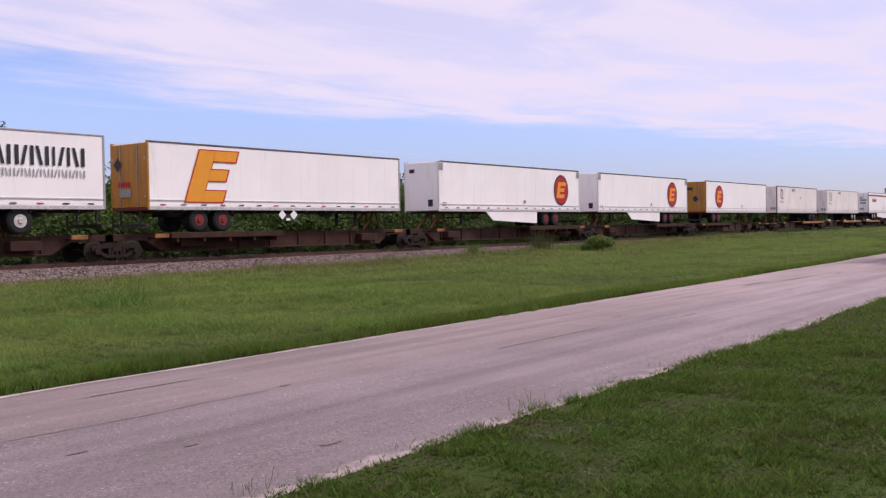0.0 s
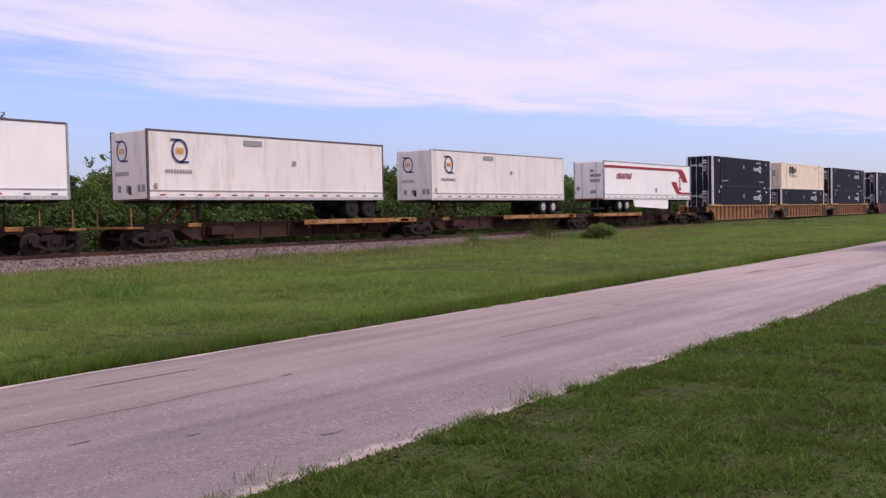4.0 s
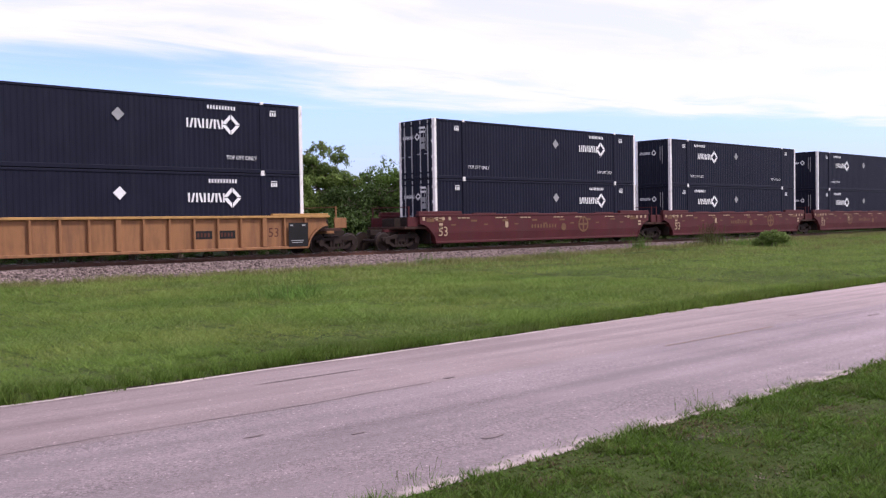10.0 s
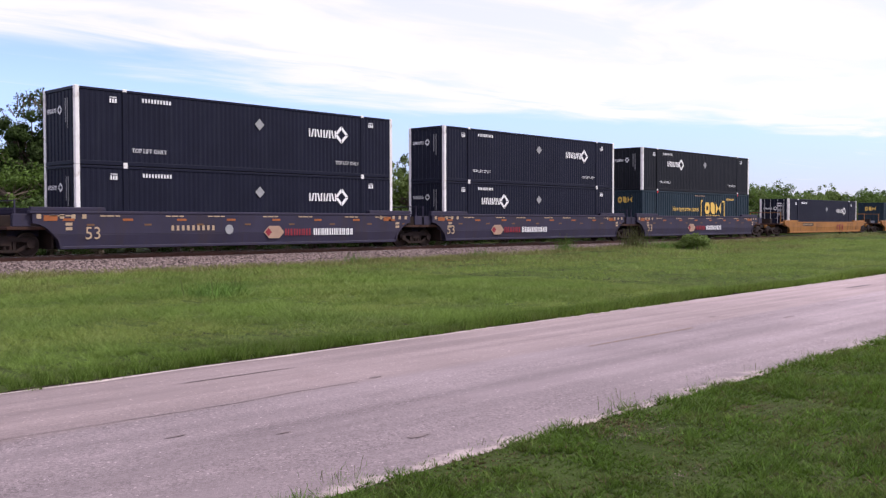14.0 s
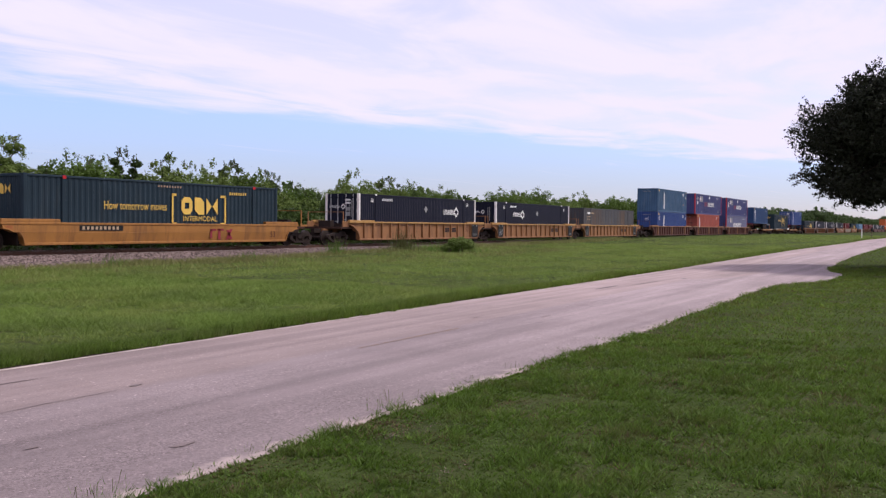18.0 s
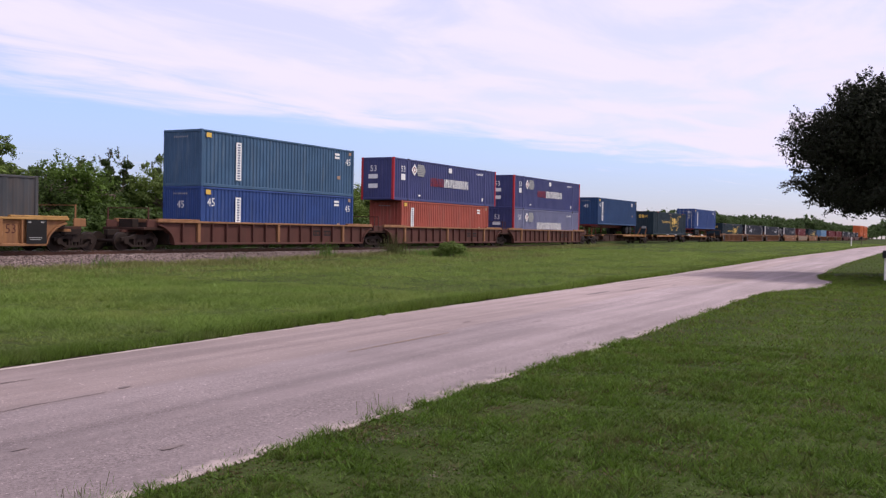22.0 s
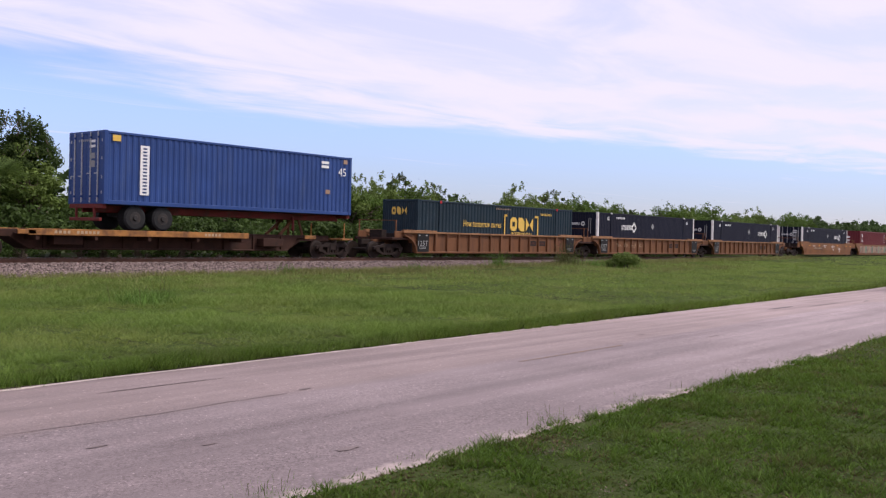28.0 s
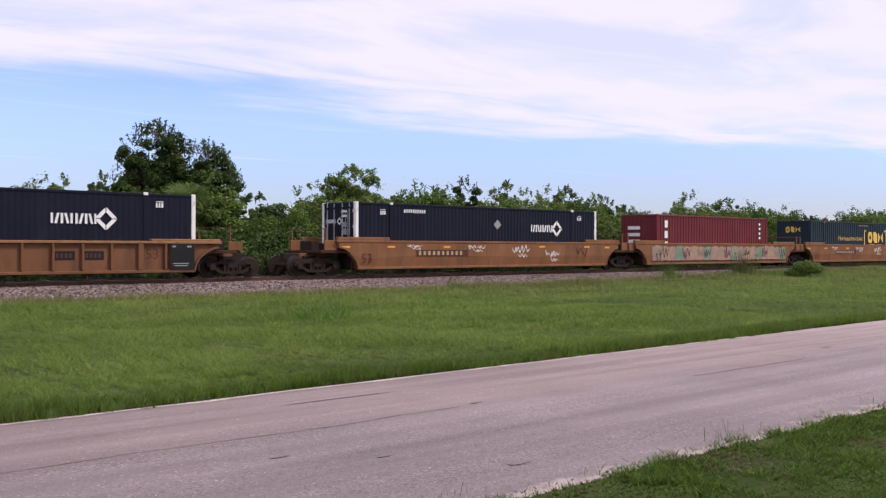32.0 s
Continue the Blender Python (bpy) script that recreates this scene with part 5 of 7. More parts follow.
def spine_wagon(u, P, label, first, last, hitch, deck, marked=True, edge="deckedge"):
    """One unit of a spine wagon: a box sill, bogies, wheel decks for a trailer and a hitch stand."""
    w = vehicle("spine_wagon", u, 0, label, "spine wagon", "spine wagons of the train")
    m = M["spine"]
    bm = bmesh.new()
    prism(bm, ((-0.2, 0.82), (-0.2, 1.10), (P + 0.2, 1.10), (P + 0.2, 0.82), (P - 1.7, 0.82), (P - 2.5, 0.36), (2.5, 0.36), (1.7, 0.82)), -0.55, 0.55)
    bevel(bm, 0.02)
    part("centre_sill", bm, m, w)
    for s in (-1, 1):
        block("sill_flange", m, w, 2.6, P - 2.6, s * 0.62 - 0.08, s * 0.62 + 0.08, 0.34, 0.40)
        for k in range(8):
            x = 3.0 + (P - 6.0) * k / 7
            block("sill_rib", m, w, x, x + 0.08, s * 0.58 - 0.04, s * 0.58 + 0.04, 0.40, 1.05, bev=0)
    x0, x1 = deck
    for s in (-1, 1):
        y0, y1 = (-1.38, -0.42) if s < 0 else (0.42, 1.38)
        block("wheel_deck", m, w, x0, x1, y0, y1, 0.98, 1.08)
        ye = -1.42 if s < 0 else 1.38
        block("deck_edge", M[edge], w, x0, x1, ye, ye + 0.04, 0.90, 1.14, "worn deck edge")
        n = 5
        for k in range(n):
            x = x0 + 0.3 + (x1 - x0 - 0.7) * k / (n - 1)
            block("deck_arm", m, w, x, x + 0.14, y0, y1, 0.72, 0.98)
        for xx in (1.6, P - 2.2):
            block("side_step", M["deckedge"], w, xx, xx + 0.7, ye, ye + 0.05, 0.93, 1.10, "worn orange step")
            block("step_arm", m, w, xx + 0.25, xx + 0.4, y0, y1, 0.90, 0.98)
        for xx in (3.2, P - 4.4):
            block("side_tank", m, w, xx, xx + 1.2, -1.0 if s < 0 else 0.45, -0.45 if s < 0 else 1.0, 0.55, 0.92)
    # hitch: two legs that meet under the king pin plate
    h = hitch
    bm = bmesh.new()
    box(bm, h - 0.35, h + 0.35, -0.45, 0.45, 2.02, 2.10)
    for s in (-1, 1):
        tube(bm, (h - 0.1, s * 0.35, 2.02), (h - 1.2, s * 0.5, 1.10), 0.08, 0.08)
        tube(bm, (h + 0.05, s * 0.35, 2.02), (h + 0.25, s * 0.5, 1.10), 0.07, 0.07)
    part("hitch_stand", bm, M["tan"], w, "rusty hitch stand")
    bogie(w, 0.0)
    if last:
        bogie(w, P)
    for flag, x in ((first, -1.2), (last, P + 0.35)):
        if flag:
            block("coupler", M["truck"], w, x, x + 0.85, -0.14, 0.14, 0.72, 0.98)
            xe = -1.1 if x < 0 else P + 0.6
            for y in (-1.2, 1.2):
                block("end_handrail", M["deckedge"], w, xe, xe + 0.04, y - 0.02, y + 0.02, 0.95, 1.75, bev=0)
            block("end_step", M["deckedge"], w, xe - 0.25, xe + 0.5, -1.35, 1.35, 0.90, 0.99)
    for xx in (0.9, P - 1.2):
        block("brake_wheel_post", m, w, xx, xx + 0.06, 0.55, 0.61, 1.1, 1.9, bev=0)
    if marked:
        decal("number_marking", bars(4, 0.7, 0.11, 0.6) + [rect(0.9 + q[0][0], 0.9 + q[1][0], 0, 0.11) for q in bars(6, 1.0, 0.11, 0.6)], M["d_tan"], w, x0 + 1.0, -1.426, 0.97)
        decal("number_marking", bars(5, 0.9, 0.11, 0.6), M["d_tan"], w, x1 - 2.4, -1.426, 0.97)
    return w


_tw = {}


def road_wheel(parent, x, s, z, hub):
    if (s, hub) not in _tw:
        bm = bmesh.new()
        disc(bm, 0, s * 0.62, s * 0.68, 0, 0.42, 24, 0.50)
        disc(bm, 0, s * 0.68, s * 1.14, 0, 0.50, 24)
        disc(bm, 0, s * 1.14, s * 1.19, 0, 0.50, 24, 0.42)
        _tw[s, hub] = to_mesh("wheel", bm, M["tyre"])
        bm = bmesh.new()
        disc(bm, 0, s * 1.10, s * 1.196, 0, 0.27, 20, 0.25)
        disc(bm, 0, s * 1.196, s * 1.25, 0, 0.12, 14, 0.09)
        _tw[s, hub, 1] = to_mesh("hub", bm, M[hub])
    w = part("wheel", _tw[s, hub], None, parent, at=pose(x, 0, z))
    part("hub", _tw[s, hub, 1], None, w)


def trailer(u, L, label, body, rear, wheels, z=2.10, h=2.97, hub="hub", skirt=None, marks=None, door=None, trim="darktrim", corner="trim", gear=None):
    """A road trailer: body, rails, corner caps, tandem axles, landing legs; the doors are at its rear end."""
    t = vehicle("road_trailer", u, z, label, "trailer", "trailers on the spine wagons")
    m = M[body]
    bm = bmesh.new()
    box(bm, 0.05, L - 0.05, -HW + 0.02, HW - 0.02, 0.14, h - 0.04)
    bevel(bm, 0.03, 2)
    part("trailer_body", bm, m, t)
    for s in (-1, 1):
        y0, y1 = (-HW - 0.004, -HW + 0.06) if s < 0 else (HW - 0.06, HW + 0.004)
        block("top_rail", M[trim], t, 0.02, L - 0.02, y0, y1, h - 0.08, h)
        block("bottom_rail", M["rubrail"], t, 0.02, L - 0.02, y0, y1, 0.0, 0.16)
        n = 15
        if s < 0:
            for k in range(n):
                x = 0.6 + (L - 1.4) * k / (n - 1)
                decal("reflector_tape", [rect(0, 0.28, 0, 0.05)], M["d_dark" if k % 3 else "d_red"], t, x, -HW - 0.008, 0.20)
                decal("rivet_row", [rect(0.02 + q * 0.26, 0.06 + q * 0.26, 0, 0.025) for q in range(4)], M["darktrim"], t, x, -HW - 0.008, 0.07)
            block("rub_rail", M["rubrail"], t, 0.1, L - 0.1, -HW - 0.012, -HW + 0.02, 0.40, 0.44, bev=0)
            n = round(L / 1.22)
            for k in range(1, n):
                x = L * k / n
                block("seam_strip", m, t, x - 0.018, x + 0.018, -HW + 0.016, -HW + 0.022, 0.16, h - 0.12, bev=0)
    for x0 in (0.0, L - 0.10):
        for y0 in (-HW - 0.006, HW - 0.09):
            block("corner_post", M["trim" if corner == "door" and (x0 > 0) == (rear == "left") else corner], t, x0, x0 + 0.10, y0, y0 + 0.096, 0.0, h)
    # front or rear end seen from the side the train comes from
    if rear == "left":
        for k in (0, 1):
            y = -HW + 0.10 if k else 0.005
            d = block("door", M[door or body], t, 0.0, 0.05, y, y + HW - 0.105, 0.12, h - 0.1)
            block("lock_rod", M["trim"], d, -0.035, -0.01, 0.55, 0.58, 0, h - 0.25, bev=0)
            block("hinge", M["trim"], d, -0.02, 0.0, 0.02 if k else HW - 0.2, 0.1 if k else HW - 0.12, 0.4, 0.5, bev=0)
            block("hinge", M["trim"], d, -0.02, 0.0, 0.02 if k else HW - 0.2, 0.1 if k else HW - 0.12, 2.0, 2.1, bev=0)
    else:
        block("front_panel", m, t, 0.0, 0.05, -HW + 0.10, HW - 0.10, 0.05, h - 0.08)
    xr = 0.0 if rear == "left" else L
    sgn = 1 if rear == "left" else -1
    bm = bmesh.new()
    for y in (-0.7, 0.7):
        tube(bm, (xr + sgn * 0.05, y, 0.0), (xr + sgn * 0.05, y, -0.62), 0.05, 0.05)
    box(bm, min(xr, xr + sgn * 0.12), max(xr, xr + sgn * 0.12), -1.15, 1.15, -0.72, -0.58)
    part("rear_guard", bm, M["chassis"], t)
    block("light_bar", M["redframe"], t, xr - 0.02, xr + 0.02, -1.2, 1.2, -0.02, 0.1)
    bm = bmesh.new()
    box(bm, wheels[0] - 1.2, wheels[1] + 1.2, -0.55, 0.55, -0.28, 0.0)
    for x in wheels:
        disc(bm, x, -0.9, 0.9, -0.40, 0.08, 10)
        box(bm, x - 0.1, x + 0.1, -0.5, 0.5, -0.45, -0.25)
    part("axle_frame", bm, M["chassis"], t)
    for x in wheels:
        for s in (-1, 1):
            road_wheel(t, x, s, -0.43, hub)
    legs = gear if gear is not None else (L - 3.0 if rear == "left" else 3.0)
    for y in (-0.7, 0.7):
        leg = block("landing_leg", M["chassis"], t, legs - 0.07, legs + 0.07, y - 0.07, y + 0.07, -0.72, 0.0)
        block("leg_foot", M["chassis"], leg, -0.08, 0.22, -0.08, 0.22, -0.04, 0.0)
    block("leg_brace", M["chassis"], t, legs - 0.03, legs + 0.03, -0.63, 0.63, -0.38, -0.32)
    n = 24
    for k in range(n):
        x = 0.5 + (L - 1.0) * k / (n - 1)
        block("cross_member", M["chassis"], t, x, x + 0.06, -HW + 0.06, HW - 0.06, -0.10, 0.0, bev=0)
    if skirt:
        bm = bmesh.new()
        a, b, c0, c1 = skirt
        prism(bm, ((a, 0.0), (b, 0.0), (b, -0.72), (c1, -0.76), (c0, -0.55)), -HW + 0.02, -HW + 0.05)
        part("side_skirt", bm, m, t, "white side skirt")
    if marks:
        marks(t, L, h)
    return t


def slanted(x, z, w, h, lean=0.27):
    return ((x + z * lean, z), (x + w + z * lean, z), (x + w + (z + h) * lean, z + h), (x + (z + h) * lean, z + h))


def big_mark(t, L, h):
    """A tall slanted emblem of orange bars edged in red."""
    x, z, k = 1.90, 0.37, 0.36
    red = [slanted(-0.06, -0.05, 0.98, 2.35, k), slanted(0.88, -0.05, 1.21, 0.58, k), slanted(0.88, 0.88, 1.06, 0.58, k), slanted(0.88, 1.75, 1.34, 0.55, k)]
    org = [slanted(0.0, 0.0, 0.88, 2.25, k), slanted(0.86, 0.0, 1.15, 0.48, k), slanted(0.86, 0.93, 1.00, 0.48, k), slanted(0.86, 1.80, 1.28, 0.45, k)]
    decal("emblem_edge", red, M["d_red"], t, x, FACE, z, label="dark red edge of the emblem")
    decal("emblem", org, M["d_orange"], t, x, FACE - 0.004, z, label="orange slanted bar emblem")
    decal("placard", [diamond(0.30)], M["d_dark"], t, -0.045, 0.72, 1.95, end=True)
    decal("wordmark", bars(5, 0.9, 0.2, 0.7), M["d_red"], t, -0.045, 0.7, 1.0, end=True)
    decal("placard", [rect(0, 0.8, 0, 0.35)], M["d_grey"], t, -0.045, 0.6, 0.55, end=True)
    decal("hazard_sign", [diamond(0.24), tuple((q + 0.75, r) for q, r in diamond(0.24)), rect(0.25, 0.5, -0.28, -0.16)], M["d_white"], t, 7.5, FACE, -0.2)


def oval_mark(xc):
    def put(t, L, h):
        decal("emblem_edge", [oval(0.98, 1.06)], M["d_dark"], t, xc, FACE, 1.52, label="black oval edge")
        decal("emblem", [oval(0.87, 0.95)], M["d_red"], t, xc, FACE - 0.004, 1.52, label="red oval emblem")
        decal("emblem_mark", [slanted(-0.52, -0.55, 0.36, 1.10, 0.25), slanted(-0.14, -0.55, 0.66, 0.25, 0.25), slanted(-0.14, -0.12, 0.56, 0.25, 0.25), slanted(-0.14, 0.30, 0.70, 0.25, 0.25)], M["d_orange"], t, xc, FACE - 0.008, 1.52, label="orange bars")
        decal("notice", [rect(0, 0.3, 0, 0.2)], M["d_grey"], t, L - 7.5, FACE, 0.55)
        if xc < L / 2:
            decal("placard", [rect(0, 0.9, 0, 0.28)], M["d_dark"], t, -0.045, 0.85, 2.1, end=True)
            decal("placard", [diamond(0.3)], M["d_dark"], t, -0.045, -0.3, 1.3, end=True)
        else:
            decal("notice", [rect(0, 0.4, 0, 0.22)], M["d_dark"], t, -0.012, 0.9, 2.3, end=True)
            decal("connector_box", [rect(0, 0.35, 0, 0.4)], M["d_dark"], t, -0.012, -0.5, 0.3, end=True)
            words(t, "53'", 0.35, FACE, 0.3, 0.25, M["d_dark"])
        for x0 in (0.02, L - 0.42):
            if xc > L / 2:
                decal("corner_plate", [rect(0, 0.4, 0, 0.42)], M["d_grey"], t, x0, FACE, h - 0.55)
    return put


def loop_mark(t, L, h):
    """A round blue emblem with orange bars in it, twice."""
    for x, y, end in ((1.6, FACE, False), (-0.012, 0.75, True)):
        s = 0.42 if not end else 0.38
        arc = []
        for k in range(24):
            a = math.tau * k / 24
            b = math.tau * (k + 1) / 24
            arc.append(((s * 0.78 * math.cos(a), s * math.sin(a)), (s * math.cos(a), s * 1.22 * math.sin(a)), (s * math.cos(b), s * 1.22 * math.sin(b)), (s * 0.78 * math.cos(b), s * math.sin(b))))
        arc += [rect(-s * 1.1, 0.0, s * 1.02, s * 1.22), rect(0.0, s * 1.1, -s * 1.22, -s * 1.02)]
        if end:
            decal("emblem", arc, M["d_blue"], t, x, y - 0.3, 2.1, end=True, label="blue loop emblem")
            decal("emblem_mark", bars(3, 0.42, 0.24, 0.6), M["d_orange"], t, x - 0.004, y - 0.1, 1.98, end=True)
            decal("number_marking", bars(8, 1.0, 0.18, 0.6), M["d_grey"], t, x, 0.95, 1.05, end=True)
            for q in (0.8, 0.2, -0.6, -0.9):
                decal("notice", [rect(0, 0.22, 0, 0.3)], M["d_grey"], t, x, q, 0.35, end=True)
            decal("connector_box", [rect(0, 0.2, 0, 0.35)], M["d_dark"], t, x, 0.05, 0.25, end=True)
        else:
            decal("emblem", arc, M["d_blue"], t, x + 0.05, y, 2.1, label="blue loop emblem")
            decal("emblem_mark", bars(3, 0.46, 0.26, 0.6), M["d_orange"], t, x - 0.15, y - 0.004, 1.98)
            decal("number_marking", bars(10, 1.4, 0.16, 0.6), M["d_grey"], t, x - 0.7, y, 1.15)
    decal("notice", [rect(0, 1.1, 0, 0.24)], M["d_grey"], t, 5.2, FACE, h - 0.48)
    decal("notice", [rect(0, 0.25, 0, 0.22)], M["d_grey"], t, 8.2, FACE, 1.65)
    decal("notice", [rect(0, 0.16, 0, 0.25)], M["d_faint"], t, 0.3, FACE, 0.45)


def stripe_mark(t, L, h):
    upper = ribbon([(0.05, h - 0.52), (L - 3.0, h - 0.52), (L - 2.6, h - 0.60), (L - 2.25, h - 0.86), (L - 1.62, h - 1.44)], [(0.05, h - 0.34), (L - 2.2, h - 0.34), (L - 1.85, h - 0.37), (L - 1.30, h - 0.66), (L - 0.60, h - 1.44)])
    lower = ribbon([(L - 4.08, h - 1.45), (L - 3.30, h - 2.12), (L - 2.95, h - 2.40), (L - 2.60, h - 2.50), (L - 0.1, h - 2.50)], [(L - 3.03, h - 1.45), (L - 2.62, h - 2.05), (L - 2.40, h - 2.25), (L - 2.10, h - 2.33), (L - 0.1, h - 2.33)])
    for shapes in (upper, lower):
        decal("stripe", shapes, M["d_maroon"], t, 0, FACE, 0, label="crimson stripe")
    decal("emblem_mark", [((0.0, 0.0), (0.36, 0.0), (0.36, 1.05), (0.0, 1.05)), rect(-0.12, 0.48, -0.10, 0.0)], M["d_maroon"], t, L - 2.45, FACE, 0.95)
    decal("emblem_block", [oval(0.13, 0.12, 14, 0.18, 0.22 + k * 0.30) for k in range(3)], M["d_white"], t, L - 2.45, FACE - 0.004, 0.95)
    decal("wordmark", strokes(5, 2.6, 0.44, 0.12, 8, 0.25), M["d_maroon"], t, 2.0, FACE, 1.62, label="crimson slanted wordmark bars")
    decal("placard", [diamond(0.24)], M["d_grey"], t, 9.1, FACE, 0.80)
    for z, w in ((2.1, 0.3), (1.75, 0.9), (1.35, 0.8), (0.5, 0.5)):
        decal("notice", [rect(0, w, 0, 0.22)], M["d_grey"], t, -0.045, -0.15, z, end=True)
    decal("placard", [diamond(0.2)], M["d_grey"], t, -0.045, 0.9, 0.9, end=True)


def serif_mark(t, L, h):
    decal("wordmark", strokes(6, 4.45, 0.72, 0.13, 5), M["d_dark"], t, 11.0, FACE, 1.66, label="tall dark wordmark of plain strokes")
    decal("wordmark", strokes(14, 5.2, 0.30, 0.05, 6), M["d_grey"], t, 10.2, FACE, 1.22, label="grey wordmark of plain strokes")


# --- what rides on what ---
# trailers on spine wagons
SPX = (3.2, 22.4, 41.6, 62.2, 81.1, 99.9)
hd = {0: (14.6, 2.2), 1: (16.6, 2.4), 2: (3.3, 13.2), 3: (2.8, 12.2), 4: (16.4, 2.4)}
for i in range(5):
    p = SPX[i + 1] - SPX[i]
    hitch, d0 = hd[i]
    spine_wagon(SPX[i], p, "rusty brown spine wagon under a white trailer", i == 0, i == 4, hitch, (d0, d0 + 6.4) if d0 < 5 else (d0 - 1.5, d0 + 5.2), False, "spine")
SPY = (104.2, 122.2, 140.6, 159.2)
for i in range(3):
    spine_wagon(SPY[i], SPY[i + 1] - SPY[i], "rusty brown spine wagon with orange deck edges", i == 0, i == 2, (2.4, 3.2, 16.2)[i], ((8.5, 17.2), (8.0, 17.2), (2.2, 9.5))[i])
trailer(5.6, 16.2, "white road trailer with dark lettering bars on its side", "white", "right", (11.45, 12.7), marks=serif_mark, trim="trim")
trailer(23.75, 16.3, "white road trailer with orange doors and a slanted orange emblem", "white", "left", (2.7, 4.0), h=2.90, hub="redhub", marks=big_mark, door="door", corner="door")
trailer(43.55, 16.6, "white road trailer with a red oval emblem and side skirt", "white", "right", (12.1, 13.4), hub="redhub", skirt=(4.8, 10.8, 5.6, 10.6), marks=oval_mark(14.0), corner="postwhite")
trailer(63.0, 16.5, "white road trailer with a red oval emblem and side skirt", "white", "right", (12.1, 13.35), hub="redhub", skirt=(4.8, 10.8, 5.6, 10.6), marks=oval_mark(13.3), corner="postwhite")
trailer(83.8, 16.6, "white road trailer with orange doors and a red oval emblem", "white", "left", (2.2, 3.4), hub="redhub", marks=oval_mark(3.3), door="door", corner="door")
trailer(103.9, 14.9, "aged white road trailer with a round blue emblem", "oldwhite", "right", (12.5, 13.8), hub="wheel", marks=loop_mark, corner="darktrim")
trailer(123.0, 15.0, "aged white road trailer with a faded round emblem", "oldwhite", "right", (12.4, 13.7), marks=loop_mark, corner="postwhite", trim="trim")
trailer(144.0, 16.2, "white road trailer with crimson stripes and side skirt", "white", "left", (2.75, 4.0), z=2.16, h=2.97, skirt=(4.9, 11.5, 5.2, 11.0), marks=stripe_mark, trim="trim", corner="trim")

# well wagons: the bogie centres of each unit
Y3 = "yellow well wagon with upright ribs and rust streaks"
for cs, body, style, label, marks in (
        ((163.6, 183.6, 203.3, 223.1), "yellow", "ribbed", Y3, ribbed_marks(True)),
        ((226.8, 246.7, 266.4, 286.2), "maroon", "smooth", "maroon smooth-sided well wagon with stencils", smooth_marks("maroon")),
        ((290.2, 310.7, 330.5, 350.4), "purple", "smooth", "dull purple smooth-sided well wagon with stencils", smooth_marks("purple")),
        ((354.2, 374.7), "orange", "smooth", "orange smooth-sided well wagon, rust stained", smooth_marks("orange")),
        ((378.4, 398.8), "orange", "smooth", "orange smooth-sided well wagon, rust stained", smooth_marks("orange")),
        ((402.5, 422.5, 442.6, 462.7), "yellow", "ribbed", Y3, ribbed_marks(True)),
        ((466.4, 486.6, 506.5, 526.4), "brown", "ribbed", "rusty brown well wagon with upright ribs", ribbed_marks(True)),
        ((589.6, 609.6, 629.5, 649.2), "tan", "ribbed", "rusty orange well wagon with upright ribs", ribbed_marks(True)),
        ((653.2, 673.6, 692.8, 712.5), "dullorange", "smooth", "orange smooth-sided well wagon, rust stained", smooth_marks("tagged")),
        ((716.0, 735.8, 755.6, 775.4), "tan", "ribbed", "rusty orange well wagon with upright ribs", ribbed_marks(False)),
        ((779.0, 798.8, 818.6, 838.4), "maroon", "smooth", "maroon smooth-sided well wagon with stencils", smooth_marks("maroon")),
        ((842.0, 861.8, 881.6), "tan", "ribbed", "rusty orange well wagon with upright ribs", ribbed_marks(False))):
    for i in range(len(cs) - 1):
        mk = smooth_marks("purple", (11.3, 6.0, 8.2)[i], i == 0, (2.75, 1.9, 2.1)[i]) if body == "purple" else smooth_marks("maroon", (12.9, 13.9, 6.9)[i]) if body == "maroon" else ribbed_marks(True, True) if cs[0] in (716.0, 589.6) and i == 1 else marks
        mk = sprayed_marks if cs[0] == 653.2 and i == 1 else mk
        mk = ribbed_marks(True, panels=()) if body == "brown" else ribbed_marks(True, panels=(1,)) if cs[0] in (163.6, 402.5) and i == 0 else mk
        lb = "orange well wagon covered in pink and green spray paint" if mk is sprayed_marks else label
        top = {163.6: 1.56, 226.8: 1.58, 290.2: 1.56, 354.2: 1.12, 378.4: 1.12, 653.2: 1.44}.get(cs[0], 1.35)
        well_wagon(cs[i], cs[i + 1] - cs[i], body, style, lb, i == 0, i == len(cs) - 2, mk, top)

L53, L45, L40, LOW, TOP, HIGH = 16.154, 13.716, 12.192, 0.34, 3.24, 0.50
NAVY = "navy blue steel container with white corner posts"


def navy(u, z, logo, dia, doors=False, body="navy", **kw):
    container(u, L53, z, body, NAVY + (" and door rods" if doors else ""), posts="postwhite", doors=doors, marks=navy_marks(logo, dia, **kw), lifts="postwhite", corr=(0.22, 0.012))


for z in (HIGH, HIGH + 2.90):
    navy(165.5, z, 10.9, 8.1, True, ident="right")
    navy(205.05, z, 10.8, 8.07, True, ident="right", grey_diamond=z > 1)
    navy(228.75, z, 10.9, 8.9, True, ident="right")
    navy(248.55, z, 3.12, 7.8)
    navy(268.25, z, 3.05, 8.1)
    navy(292.7, z, 10.92, 8.22)
    navy(312.6, z, 10.83 if z > 1 else 3.0, 8.15)
navy(332.25, HIGH + 2.90, 3.3, 8.8, body="black")
navy(185.25, HIGH, 10.78, 8.05, ident="right", doors=True)
container(185.25, L53, HIGH + 2.90, "cream", "cream ribbed container with a navy block emblem", marks=cream_marks, corr=(0.36, 0.018), doors=True)
TEAL = "dark teal ribbed container with yellow lettering"
